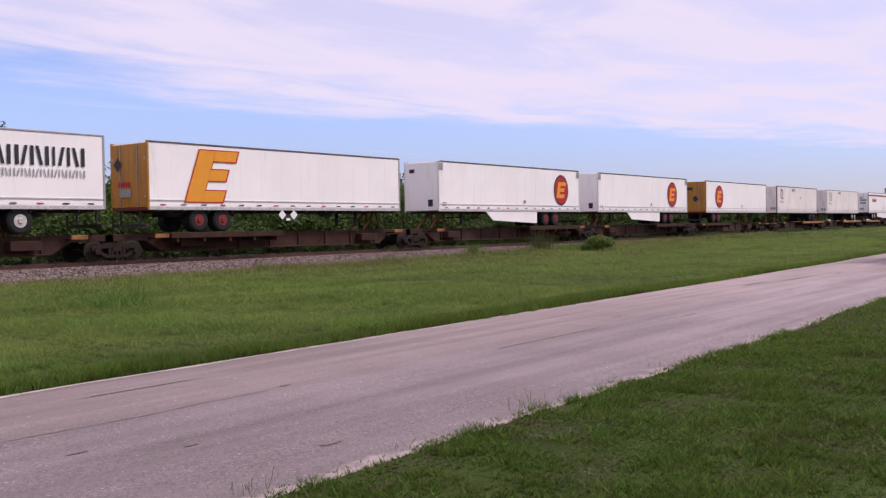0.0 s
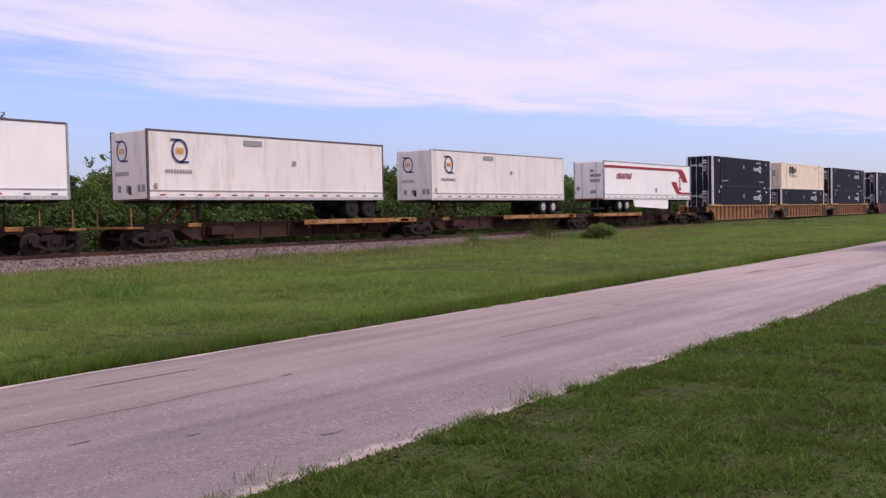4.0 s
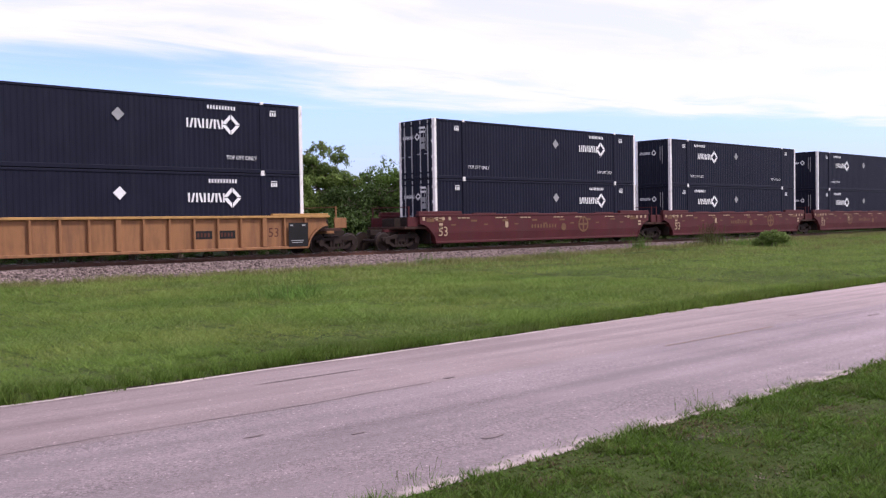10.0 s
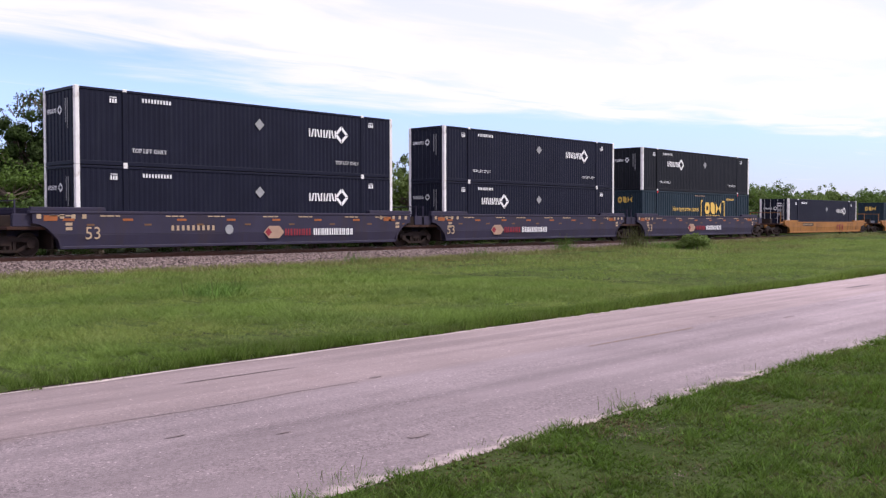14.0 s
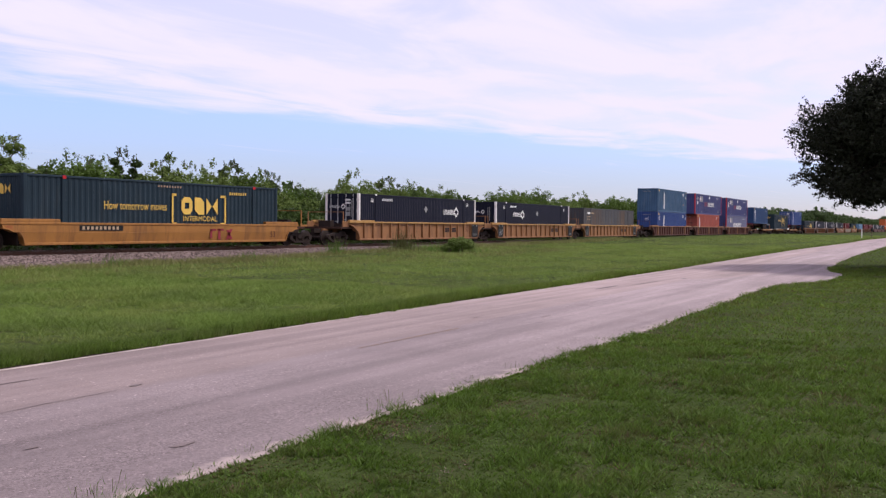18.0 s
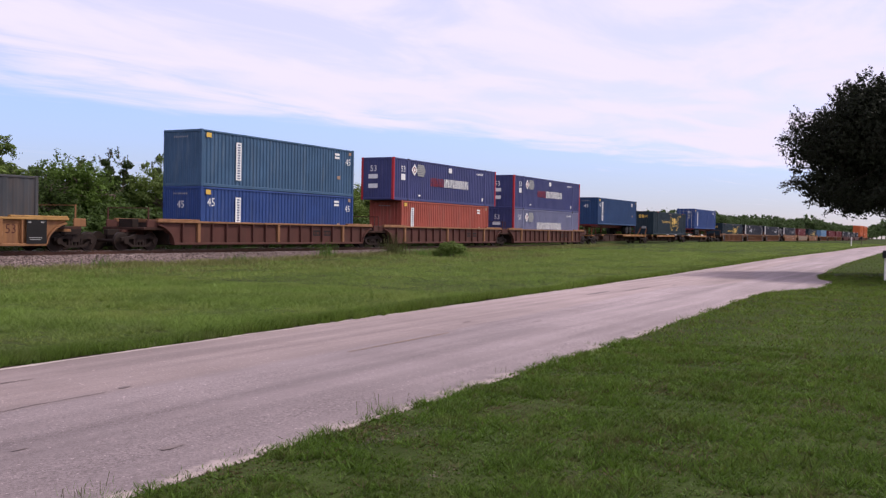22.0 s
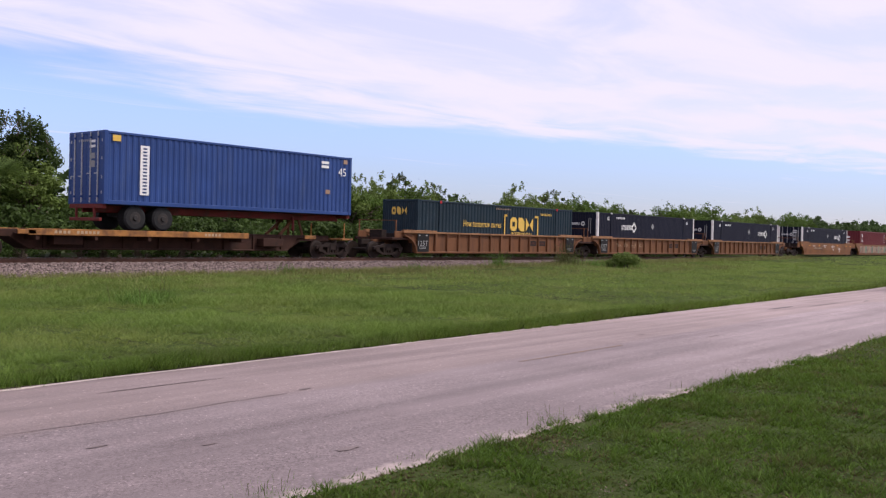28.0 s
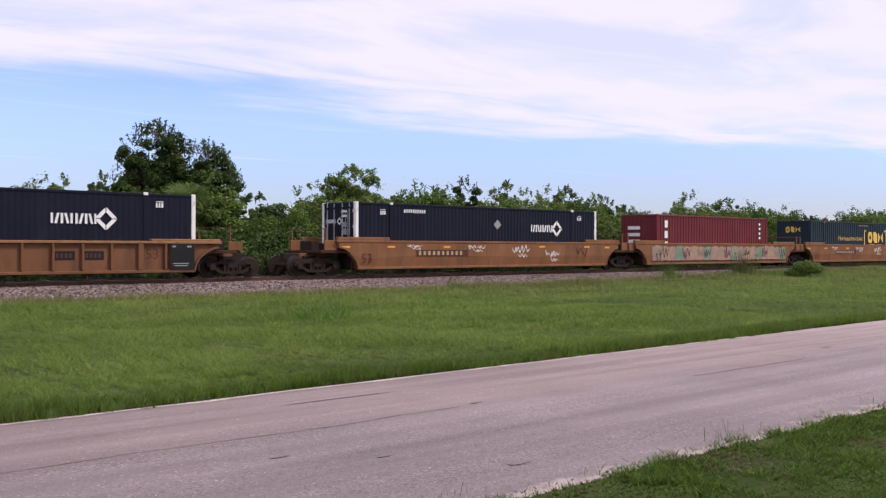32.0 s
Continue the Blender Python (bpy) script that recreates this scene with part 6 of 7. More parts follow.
for u, z in ((332.25, HIGH), (380.3, LOW), (551.45, 1.23), (591.65, LOW), (694.6, LOW)):
    container(u, L53, z, "teal", TEAL, marks=teal_marks, corr=(0.30, 0.035), lifts="teal")
for u, lo, di, dr in ((356.2, 10.9, 8.5, True), (404.5, 11.0, 8.4, True), (424.3, 3.3, 8.4, False), (611.3, 3.5, 8.5, False), (631.35, 10.75, 8.4, False), (655.0, 11.0, 8.6, True)):
    navy(u, LOW, lo, di, dr)
container(444.45, L53, 0.27, "grey", "faded grey container with rust stained panels", marks=rust_panel_marks, corr=(0.5, 0.02))
container(470.2, L45, LOW, "blueB", "royal blue ribbed container with a tall white panel", marks=tall_panel_marks(2.6, n45_left=True))
container(470.2, L45, TOP, "blueA", "faded teal blue ribbed container with a tall white panel", marks=tall_panel_marks(2.6))
container(489.85, L45, LOW, "red", "faded red ribbed container with a tall white panel", marks=tall_panel_marks(1.25, rear45=False))
container(488.7, L53, TOP, "violet", "violet blue ribbed container with red corner posts", posts="redpost", marks=speed_marks(False))
container(508.6, L53, LOW, "violet", "faded lavender container with red corner posts", posts="redpost", marks=speed_marks(True), side="lavender")
container(508.6, L53, TOP, "violet", "violet blue ribbed container with red corner posts", posts="redpost", marks=speed_marks(False))
container(676.6, L40, LOW, "maroonbox", "maroon ribbed container with white name bars", marks=down_marks)
container(721.0, L40, LOW, "lightblue", "light blue ribbed container far along the train", marks=plain_marks)
container(739.5, L53, LOW, "maroonbox", "maroon ribbed container far along the train", marks=plain_marks)
container(759.5, L53, LOW, "maroonbox", "maroon ribbed container far along the train", marks=plain_marks)
navy(780.9, LOW, 11.1, 8.0)
navy(800.7, LOW, 11.1, 8.0)
navy(820.5, LOW, 11.1, 8.0)
for u in (843.9, 863.7):
    for z in (LOW, TOP):
        container(u, L53, z, "orangebox", "faded orange ribbed container far along the train", marks=plain_marks)

# containers on road chassis, on spine wagons
SPZ = (529.9, 548.8, 567.7, 585.5)
for i in range(3):
    spine_wagon(SPZ[i], SPZ[i + 1] - SPZ[i], "rusty brown spine wagon with orange deck edges", i == 0, i == 2, (2.0, 3.0, 16.0)[i], ((9.0, 18.0), (4.0, 12.5), (2.0, 12.2))[i])


def chassis(u, L, wheels, rear):
    """A bare road chassis that carries a container."""
    c = vehicle("road_chassis", u, 2.04, "dark red road chassis under a container", "chassis", "chassis on the spine wagons")
    for y in (-0.45, 0.35):
        block("main_beam", M["redframe"], c, 0.1, L - 0.1, y, y + 0.1, -0.20, 0.10)
    for x in (0.0, L - 0.2):
        block("bolster_beam", M["redframe"], c, x, x + 0.2, -1.2, 1.2, -0.05, 0.12)
    for k in range(6):
        x = 1.5 + k * (L - 3) / 5
        block("cross_beam", M["redframe"], c, x, x + 0.08, -0.36, 0.36, -0.12, 0.02)
    for x in wheels:
        bm = bmesh.new()
        disc(bm, x, -0.9, 0.9, -0.40, 0.08, 10)
        box(bm, x - 0.3, x + 0.3, -0.42, 0.42, -0.34, -0.2)
        part("axle", bm, M["chassis"], c)
        for s in (-1, 1):
            road_wheel(c, x, s, -0.40, "chassis")
    legs = L - 3.2 if rear == "left" else 3.2
    for y in (-0.62, 0.52):
        block("landing_leg", M["redframe"], c, legs - 0.06, legs + 0.06, y, y + 0.1, -0.72, -0.05)
    xr = 0.0 if rear == "left" else L
    block("rear_guard", M["redframe"], c, xr - 0.05, xr + 0.07, -1.1, 1.1, -0.55, -0.42)
    for y in (-0.7, 0.62):
        block("guard_arm", M["redframe"], c, xr - 0.04, xr + 0.05, y, y + 0.08, -0.45, 0.0)
    return c


chassis(530.4, L45, (10.6, 11.9), "right")
container(530.4, L45, 2.16, "blueC", "deep blue ribbed container on a road chassis", marks=tall_panel_marks(1.2, rear45=False, n45_left=True))
chassis(572.75, L45, (1.5, 2.8), "left")
container(572.75, L45, 2.16, "blueB", "royal blue ribbed container on a road chassis", marks=tall_panel_marks(1.6), doors=True)

# ---- plants ----


def quads(name, centres, normals, sizes, material, aspect=0.55, rng=None):
    """Many small leaves, each a bent quad, as one mesh."""
    n = len(centres)
    nn = normals / np.linalg.norm(normals, axis=1, keepdims=True)
    ref = rng.normal(size=(n, 3))
    t = np.cross(nn, ref)
    t /= np.linalg.norm(t, axis=1, keepdims=True) + 1e-9
    b = np.cross(nn, t)
    s = sizes[:, None]
    v = np.stack([centres - t * s, centres - b * s * aspect, centres + t * s, centres + b * s * aspect], 1).reshape(-1, 3)
    me = bpy.data.meshes.new(name)
    me.vertices.add(4 * n)
    me.vertices.foreach_set("co", v.astype(np.float32).ravel())
    me.loops.add(4 * n)
    me.loops.foreach_set("vertex_index", np.arange(4 * n, dtype=np.int32))
    me.polygons.add(n)
    me.polygons.foreach_set("loop_start", np.arange(0, 4 * n, 4, dtype=np.int32))
    me.update(calc_edges=True)
    me.materials.append(material)
    return me


def blades(name, xy, z0, h, lean, width, material, rng, drift=None, loose=1.5):
    """Grass: one thin triangle a blade; drift is the way in which the blades of a place lie over."""
    n = len(xy)
    a = rng.uniform(0, math.tau, n)
    d = np.stack([np.cos(a), np.sin(a)], 1) * (width[:, None] * 0.5)
    q = rng.uniform(0, math.tau, n) if drift is None else drift + rng.normal(size=n) * loose
    tip = np.stack([np.cos(q), np.sin(q)], 1) * (h * lean)[:, None]
    v = np.zeros((n, 3, 3))
    v[:, 0, :2], v[:, 1, :2], v[:, 2, :2] = xy - d, xy + d, xy + tip
    v[:, 0, 2], v[:, 1, 2], v[:, 2, 2] = z0, z0, z0 + h
    me = bpy.data.meshes.new(name)
    me.vertices.add(3 * n)
    me.vertices.foreach_set("co", v.astype(np.float32).ravel())
    me.loops.add(3 * n)
    me.loops.foreach_set("vertex_index", np.arange(3 * n, dtype=np.int32))
    me.polygons.add(n)
    me.polygons.foreach_set("loop_start", np.arange(0, 3 * n, 3, dtype=np.int32))
    me.update(calc_edges=True)
    me.materials.append(material)
    return me


def tree_mesh(seed, h, r, base, n, size, spread=0.55, lumps=26, clump=(0.16, 0.34), shoots=10, wild=0.0, sprout=(0.06, 0.17)):
    """Leaves gathered in uneven clumps round the limbs; returns trunk mesh data and leaf arrays."""
    rng = np.random.default_rng(seed)
    bm = bmesh.new()
    top = Vector((rng.normal() * 0.2 * r, rng.normal() * 0.2 * r, base + (h - base) * 0.55))
    tr = 0.035 * h
    mid = Vector((top.x * 0.3, top.y * 0.3, base * 0.9))
    tube(bm, (0, 0, -0.2), mid, tr * 1.3, tr, 8)
    tube(bm, mid, top, tr, tr * 0.5, 8)
    cs, ns, ss = [], [], []
    for k in range(lumps):
        az, el = rng.uniform(0, math.tau), rng.uniform(-0.35, 1.0)
        rr = rng.uniform(0.35, 1.0) ** 0.7
        rr *= 1 + wild * 1.6 * noise.noise((math.cos(az) * 2.2 + seed, math.sin(az) * 2.2, el * 2.4))
        rr = min(rr, 1.06)
        c = np.array([math.cos(az) * math.cos(el) * r * rr, math.sin(az) * math.cos(el) * r * rr, base + (h - base) * (0.42 + 0.52 * math.sin(el) * rr)])
        start = mid.lerp(top, rng.uniform(0.1, 1))
        tube(bm, start, start.lerp(Vector(c), 0.9), tr * 0.28, tr * 0.06, 4)
        cr = r * rng.uniform(*clump)
        m = max(8, int(n / lumps * (cr / (0.5 * (clump[0] + clump[1]) * r)) ** 2))
        d = rng.normal(size=(m, 3))
        d /= np.linalg.norm(d, axis=1, keepdims=True)
        rad = rng.uniform(0.35, 1.08, m) ** spread
        cs.append(c + d * (rad * cr)[:, None] * np.array([1, 1, 0.75]))
        ns.append(d + rng.normal(size=(m, 3)) * 0.6 + np.array([0, 0, 0.5]))
        ss.append(size * rng.uniform(0.6, 1.35, m))
    for k in range(shoots):
        az, rr = rng.uniform(0, math.tau), rng.uniform(0.1, 0.95)
        p = np.array([math.cos(az) * r * rr, math.sin(az) * r * rr, base + (h - base) * (0.45 + 0.45 * math.sqrt(1 - rr * rr))])
        q = p + np.array([rng.normal() * 0.12 * r, rng.normal() * 0.12 * r, (h - base) * rng.uniform(*sprout)])
        tube(bm, Vector(p), Vector(q), tr * 0.12, tr * 0.05, 4)
        m = int(14 + 26 * rng.uniform())
        f = rng.uniform(0, 1.05, m)[:, None]
        d = rng.normal(size=(m, 3))
        cs.append(p + (q - p) * f + d * 0.075 * r * (1.3 - f))
        ns.append(d + np.array([0, 0, 0.3]))
        ss.append(size * rng.uniform(0.6, 1.2, m))
    return bm, np.concatenate(cs), np.concatenate(ns), np.concatenate(ss), rng


def make_tree(name, seed, h, r, base, n, size, leaf, label, category, lumps=44):
    t = tagged(new(name), label, category, "scrub behind the railway")
    bm, c, nn, s, rng = tree_mesh(seed, h, r, base, n, size, lumps=lumps, shoots=7, sprout=(0.03, 0.10))
    part("trunk", bm, M["bark"], t)
    part("crown", quads("crown", c, nn, s, M[leaf], rng=rng), None, t)
    return t


def placed(t, x, y, turn, s=1.0):
    t.location, t.rotation_euler = (x, y, height(x, min(y, 60)) - 0.05), (0, 0, turn)
    t.scale = (s, s, s)


SHRUB = "green leafy shrub behind the railway line"
FAR = [make_tree("wood_tree", 17, 5.0, 2.9, 0.2, 1500, 0.23, "farleaf", "dark green tree in the distant wood", "tree", 34),
       make_tree("wood_tree", 18, 4.6, 3.0, 0.2, 1500, 0.23, "farleaf", "dark green tree in the distant wood", "tree", 34)]
KINDS = [make_tree("shrub_tree", 11, 5.2, 2.6, 0.6, 5200, 0.104, "leaf", SHRUB, "tree"),
         make_tree("shrub_tree", 12, 4.6, 2.8, 0.5, 5200, 0.104, "leaf2", "pale green leafy shrub behind the railway line", "tree"),
         make_tree("shrub_tree", 13, 6.0, 2.3, 0.9, 5200, 0.104, "leaf", SHRUB, "tree"),
         make_tree("shrub_tree", 14, 5.0, 2.5, 0.6, 5200, 0.104, "leaf3", "dark green leafy shrub behind the railway line", "tree"),
         make_tree("shrub_tree", 15, 6.4, 2.1, 1.2, 5200, 0.104, "leaf2", "tall thin leafy tree behind the railway line", "tree")]
BUSHES = [make_tree("bush", 21, 2.6, 2.0, 0.1, 2300, 0.112, "bushleaf", "low green bush beside the railway line", "bush", 30),
          make_tree("bush", 22, 2.2, 1.9, 0.1, 2300, 0.112, "bushleaf", "low dark green bush beside the railway line", "bush", 30)]
VERGE_BUSH = make_tree("bush", 23, 2.4, 2.0, 0.1, 2300, 0.112, "leaf2", "small dense green bush on the verge", "bush", 30)
rng = np.random.default_rng(3)
used = set()


def put(kinds, k, x, y, s):
    k %= len(kinds)
    if kinds[k] not in used:
        used.add(kinds[k])
        placed(kinds[k], x, y, rng.uniform(0, 6.28), s)
        return
    t = copy_thing(kinds[k], pose(x, y, height(x, min(y, 60)) - 0.05, 0, 0, rng.uniform(0, 360)))
    t.scale = (s, s, s)


x = 4.0
while x < 150:
    y = 47 + rng.uniform(-1.5, 3) + max(0, (x - 120) * 0.03)
    gap = 26 < x < 31.4     # the scrub is lower here
    put(KINDS, int(rng.choice((0, 1, 3))) if gap else int(rng.integers(0, 5)), x + rng.uniform(-0.8, 0.8), y, rng.uniform(0.80, 1.03) * (0.84 if gap else 1) * (1 + min(0.3, max(0, x - 90) * 0.0024)))
    x += 1.9 if x < 110 else 3.6
x = 14.0
while x < 900:
    y = (52 if x < 150 else 48) + rng.uniform(-1.5, 2.5) + max(0, (x - 120) * 0.02)
    put(FAR, int(rng.integers(0, 2)), x + rng.uniform(-0.8, 0.8), y, rng.uniform(0.90, 1.08) * (0.84 if 28 < x < 35 else 1) * (1 + min(0.75, max(0, x - 90) * 0.0021)))
    x += 3.5 if x < 250 else 6.5
x = 6.0
while x < 150:
    put(BUSHES, int(rng.integers(0, 2)), x + rng.uniform(-0.6, 0.6), 42.3 + rng.uniform(-0.8, 1.6), rng.uniform(0.85, 1.35))
    x += 2.3
x = 7.0
while x < 110:
    put(BUSHES, 0, x + rng.uniform(-0.6, 0.6), 40.4 + rng.uniform(-0.4, 0.6), rng.uniform(0.45, 0.65))
    x += 2.0

# woods that close the distance beyond the road
for k in range(46):
    y = -110 + k * 4.2
    if -1 < y < 15 or 22 < y < 47:
        continue
    put(FAR, int(rng.integers(0, 2)), 400 + rng.uniform(-25, 25), y, rng.uniform(1.6, 2.0))
for x, y0, y1, s in ((930, -8, 27, 2.9), (930, 42, 66, 2.9), (1345, 20, 75, 4.2)):
    for k in range(8):
        put(FAR, int(rng.integers(0, 2)), x + rng.uniform(-8, 8), y0 + (y1 - y0) * k / 7, s * rng.uniform(0.9, 1.1))


def tall_tree(name, seed, h, r, base, n, size, leaf, label, x, y, lumps=70, clump=(0.14, 0.30), shoots=40, wild=0.3):
    t = tagged(new(name), label, "tree")
    bm, c, nn, s, g = tree_mesh(seed, h, r, base, n, size, lumps=lumps, clump=clump, shoots=shoots, wild=wild, sprout=(0.04, 0.12))
    part("trunk", bm, M["bark"], t)
    part("crown", quads("crown", c, nn, s, M[leaf], rng=g), None, t)
    placed(t, x, y, 0.0)
    return t


tall_tree("big_tree", 31, 8.9, 2.1, 0.8, 30000, 0.080, "leaf3", "tall dark green tree rising above the scrub", 22.3, 50.3, 120, (0.13, 0.27), 46, 0.2)
tall_tree("big_tree", 35, 8.0, 2.3, 0.6, 28000, 0.080, "leaf3", "broad dark green tree leaning over the scrub", 25.0, 50.0, 120, (0.13, 0.27), 46, 0.2)
tall_tree("scrub_tree", 71, 5.5, 1.6, 0.6, 8000, 0.085, "leaf", "pale green bushy tree beside the tall one", 17.7, 49.6, 40, shoots=10)
tall_tree("scrub_tree", 72, 5.9, 1.3, 0.6, 7000, 0.085, "leaf", "pale green bushy tree beside the tall one", 19.6, 49.8, 36, shoots=10)
tall_tree("big_tree", 33, 7.1, 2.0, 2.5, 8500, 0.088, "leaf2", "slender pale green tree above the scrub", 35.9, 50.0, 34)
for k, (x, h, r) in enumerate(((42.4, 6.0, 1.5), (44.9, 6.8, 1.4), (49.1, 6.7, 1.0), (55.6, 6.6, 1.1), (59.5, 6.1, 1.5), (78.0, 6.4, 1.6))):
    tall_tree("scrub_tree", 61 + k, h, r, 1.2, 6500, 0.085, "leaf3", "dark green narrow tree rising above the scrub", x, 49.4, 34, shoots=14)


def spreading_oak(seed, h, r, x, y, lumps, n, size):
    """A broad crown over heavy limbs: dense inside, open below, with leafy twigs standing out all round."""
    q = np.random.default_rng(seed)
    t = tagged(new("oak_tree"), "large dark spreading oak beside the road", "tree")
    bm = bmesh.new()
    fork = Vector((0.1, -0.1, 1.9))
    tube(bm, (0, 0, -0.2), fork, 0.42, 0.34, 12)
    limbs = []
    for k in range(9):
        a = k * math.tau / 9 + q.uniform(-0.2, 0.2)
        e = Vector((math.cos(a) * r * 0.62, math.sin(a) * r * 0.62, 3.6 + q.uniform(0, 2.2)))
        m_ = fork.lerp(e, 0.5) + Vector((0, 0, 0.35))
        tube(bm, fork, m_, 0.17, 0.12, 7)
        tube(bm, m_, e, 0.12, 0.05, 6)
        limbs += [m_, e]
    cs, ns, ss = [], [], []

    def leaves(c, d, push, sizes):
        cs.append(c)
        ns.append(d + q.normal(size=c.shape) * 0.6 + np.array([0, 0, push]))
        ss.append(size * sizes)

    k = 0
    while k < lumps:
        az, el, rr = q.uniform(0, math.tau), q.uniform(-0.55, 1.4), q.uniform(0.45, 1.0) ** 0.7
        rr = min(1.06, rr * (1 + 0.26 * noise.noise((math.cos(az) * 2.2 + seed, math.sin(az) * 2.2, el * 2.4))))
        flat, rise = math.cos(el) ** 0.72, math.copysign(abs(math.sin(el)) ** 0.72, el)
        c = np.array([math.cos(az) * flat * r * rr, math.sin(az) * flat * r * rr, 1.5 + (h - 1.5) * (0.42 + 0.52 * rise * rr)])
        cr = r * q.uniform(0.06, 0.19)
        # the underside climbs outwards and hangs unevenly
        rho = math.hypot(c[0], c[1])
        under = 1.95 + 0.44 * max(0.0, rho - 2.2) + 1.0 * noise.noise((c[0] * 0.9, c[1] * 0.9, 4.0))
        if c[2] - 0.5 * cr < under:
            lumps -= 0.6
            continue
        k += 1
        start = min(limbs, key=lambda p: (p - Vector(c)).length)
        tube(bm, start, start.lerp(Vector(c), 0.92), 0.045, 0.012, 4)
        m = max(30, int(n / 560 * (cr / (0.125 * r)) ** 2))
        d = q.normal(size=(m, 3))
        d /= np.linalg.norm(d, axis=1, keepdims=True)
        leaves(c + d * (q.uniform(0.15, 1.0, m) ** 0.6 * cr)[:, None] * np.array([1, 1, 0.8]), d, 0.4, q.uniform(0.6, 1.3, m))
        if rr > 0.72:
            out = np.array([math.cos(az) * flat, math.sin(az) * flat, 0.8 * rise + 0.25])
            for j in range(4):
                w = out + q.normal(size=3) * 0.45
                w /= np.linalg.norm(w)
                p = c + w * cr * 0.75
                e = p + w * q.uniform(0.22, 0.62)
                tube(bm, Vector(p), Vector(e), 0.012, 0.005, 4)
                m = int(q.integers(16, 34))
                f = q.uniform(0, 1.05, m)[:, None]
                d = q.normal(size=(m, 3))
                leaves(p + (e - p) * f + d * 0.055, d, 0.3, q.uniform(0.55, 1.05, m))
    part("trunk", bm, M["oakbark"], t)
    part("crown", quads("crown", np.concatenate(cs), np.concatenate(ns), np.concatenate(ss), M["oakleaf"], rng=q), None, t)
    placed(t, x, y, 0.0)


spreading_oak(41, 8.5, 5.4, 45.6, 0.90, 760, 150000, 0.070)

# cabbage palm: fan fronds on short stalks
palm = tagged(new("palm_tree"), "low fan palm with drooping fronds", "palm tree")
bm = bmesh.new()
tube(bm, (0, 0, -0.1), (0.1, 0, 3.8), 0.20, 0.16, 10)
part("trunk", bm, M["bark"], palm)
g = np.random.default_rng(8)
for k in range(24):
    az, el = k * 2.4, g.uniform(-0.6, 1.1)
    bm = bmesh.new()
    d = Vector((math.cos(az) * math.cos(el), math.sin(az) * math.cos(el), math.sin(el)))
    p0 = Vector((0.1, 0, 3.8))
    p1 = p0 + d * 0.9
    tube(bm, p0, p1, 0.02, 0.012, 4)
    side = d.cross(Vector((0, 0, 1))).normalized()
    upv = side.cross(d)
    for j in range(13):
        a = (j - 6) / 6 * 1.45
        q = (d * math.cos(a) + side * math.sin(a)).normalized()
        tip = p1 + q * g.uniform(0.90, 1.15) - Vector((0, 0, 0.24))
        w = upv.cross(q).normalized() * 0.035
        m_ = p1 + q * 0.45
        bm.faces.new([bm.verts.new(v) for v in (p1, m_ + w, tip, m_ - w)])
    part("frond", bm, M["palm"], palm)
placed(palm, 22.2, 46.2, 0.0)


# grass: lawn by the camera, tall verge between road and railway
def scatter(n, x0, x1, y0, y1, rng, power=1.0):
    u = rng.uniform(0, 1, n) ** power
    return np.stack([x0 + (x1 - x0) * u, rng.uniform(y0, y1, n)], 1)


def heights(xy):
    """Ground heights on a coarse grid, looked up."""
    gx, gy = np.arange(-30, 220, 0.5), np.arange(-12, 44, 0.25)
    if "h" not in _grid:
        _grid["h"] = np.array([[height(float(a), float(b)) for b in gy] for a in gx])
    i = np.clip((xy[:, 0] + 30) / 0.5, 0, len(gx) - 1.01)
    j = np.clip((xy[:, 1] + 12) / 0.25, 0, len(gy) - 1.01)
    i0, j0 = i.astype(int), j.astype(int)
    fi, fj = i - i0, j - j0
    h = _grid["h"]
    return (h[i0, j0] * (1 - fi) * (1 - fj) + h[i0 + 1, j0] * fi * (1 - fj) + h[i0, j0 + 1] * (1 - fi) * fj + h[i0 + 1, j0 + 1] * fi * fj)


_grid = {}
EDGES = np.array([(near_edge(float(a)), far_side(float(a)), height(float(a), 7.6)) for a in np.arange(-20, 200, 0.1)])


def at_x(xy, k):
    """The near edge, the far edge or the height of the road at each place."""
    return EDGES[np.clip(((xy[:, 0] + 20) / 0.1).astype(int), 0, len(EDGES) - 1), k]


def field(xy, sx, sy, seed):
    return np.array([noise.noise((a * sx, b * sy, seed)) for a, b in xy.tolist()])


def gathered(xy, cell, pull, seed):
    """Draws blades together into clumps about a cell apart; also gives each clump's vigour and each blade's way outwards."""
    k = np.floor(xy / cell)
    def chance(a, b):
        v = np.sin(k[:, 0] * a + k[:, 1] * b + seed) * 43758.5453
        return v - np.floor(v)
    centre = (k + 0.5 + 0.7 * (np.stack([chance(12.99, 78.23), chance(39.35, 11.14)], 1) - 0.5)) * cell
    off = xy - centre
    return centre + off * (1 - pull), chance(73.16, 52.24), np.arctan2(off[:, 1], off[:, 0])


SANDY = ((7.82, 4.50, 0.10), (7.0, 4.03, 0.085), (6.55, 4.12, 0.04), (5.94, 3.2, 0.05))
g = np.random.default_rng(1)
# lawn on the near side of the road
near = scatter(560000, 1.5, 15, -1.5, 5.0, g, 1.3)
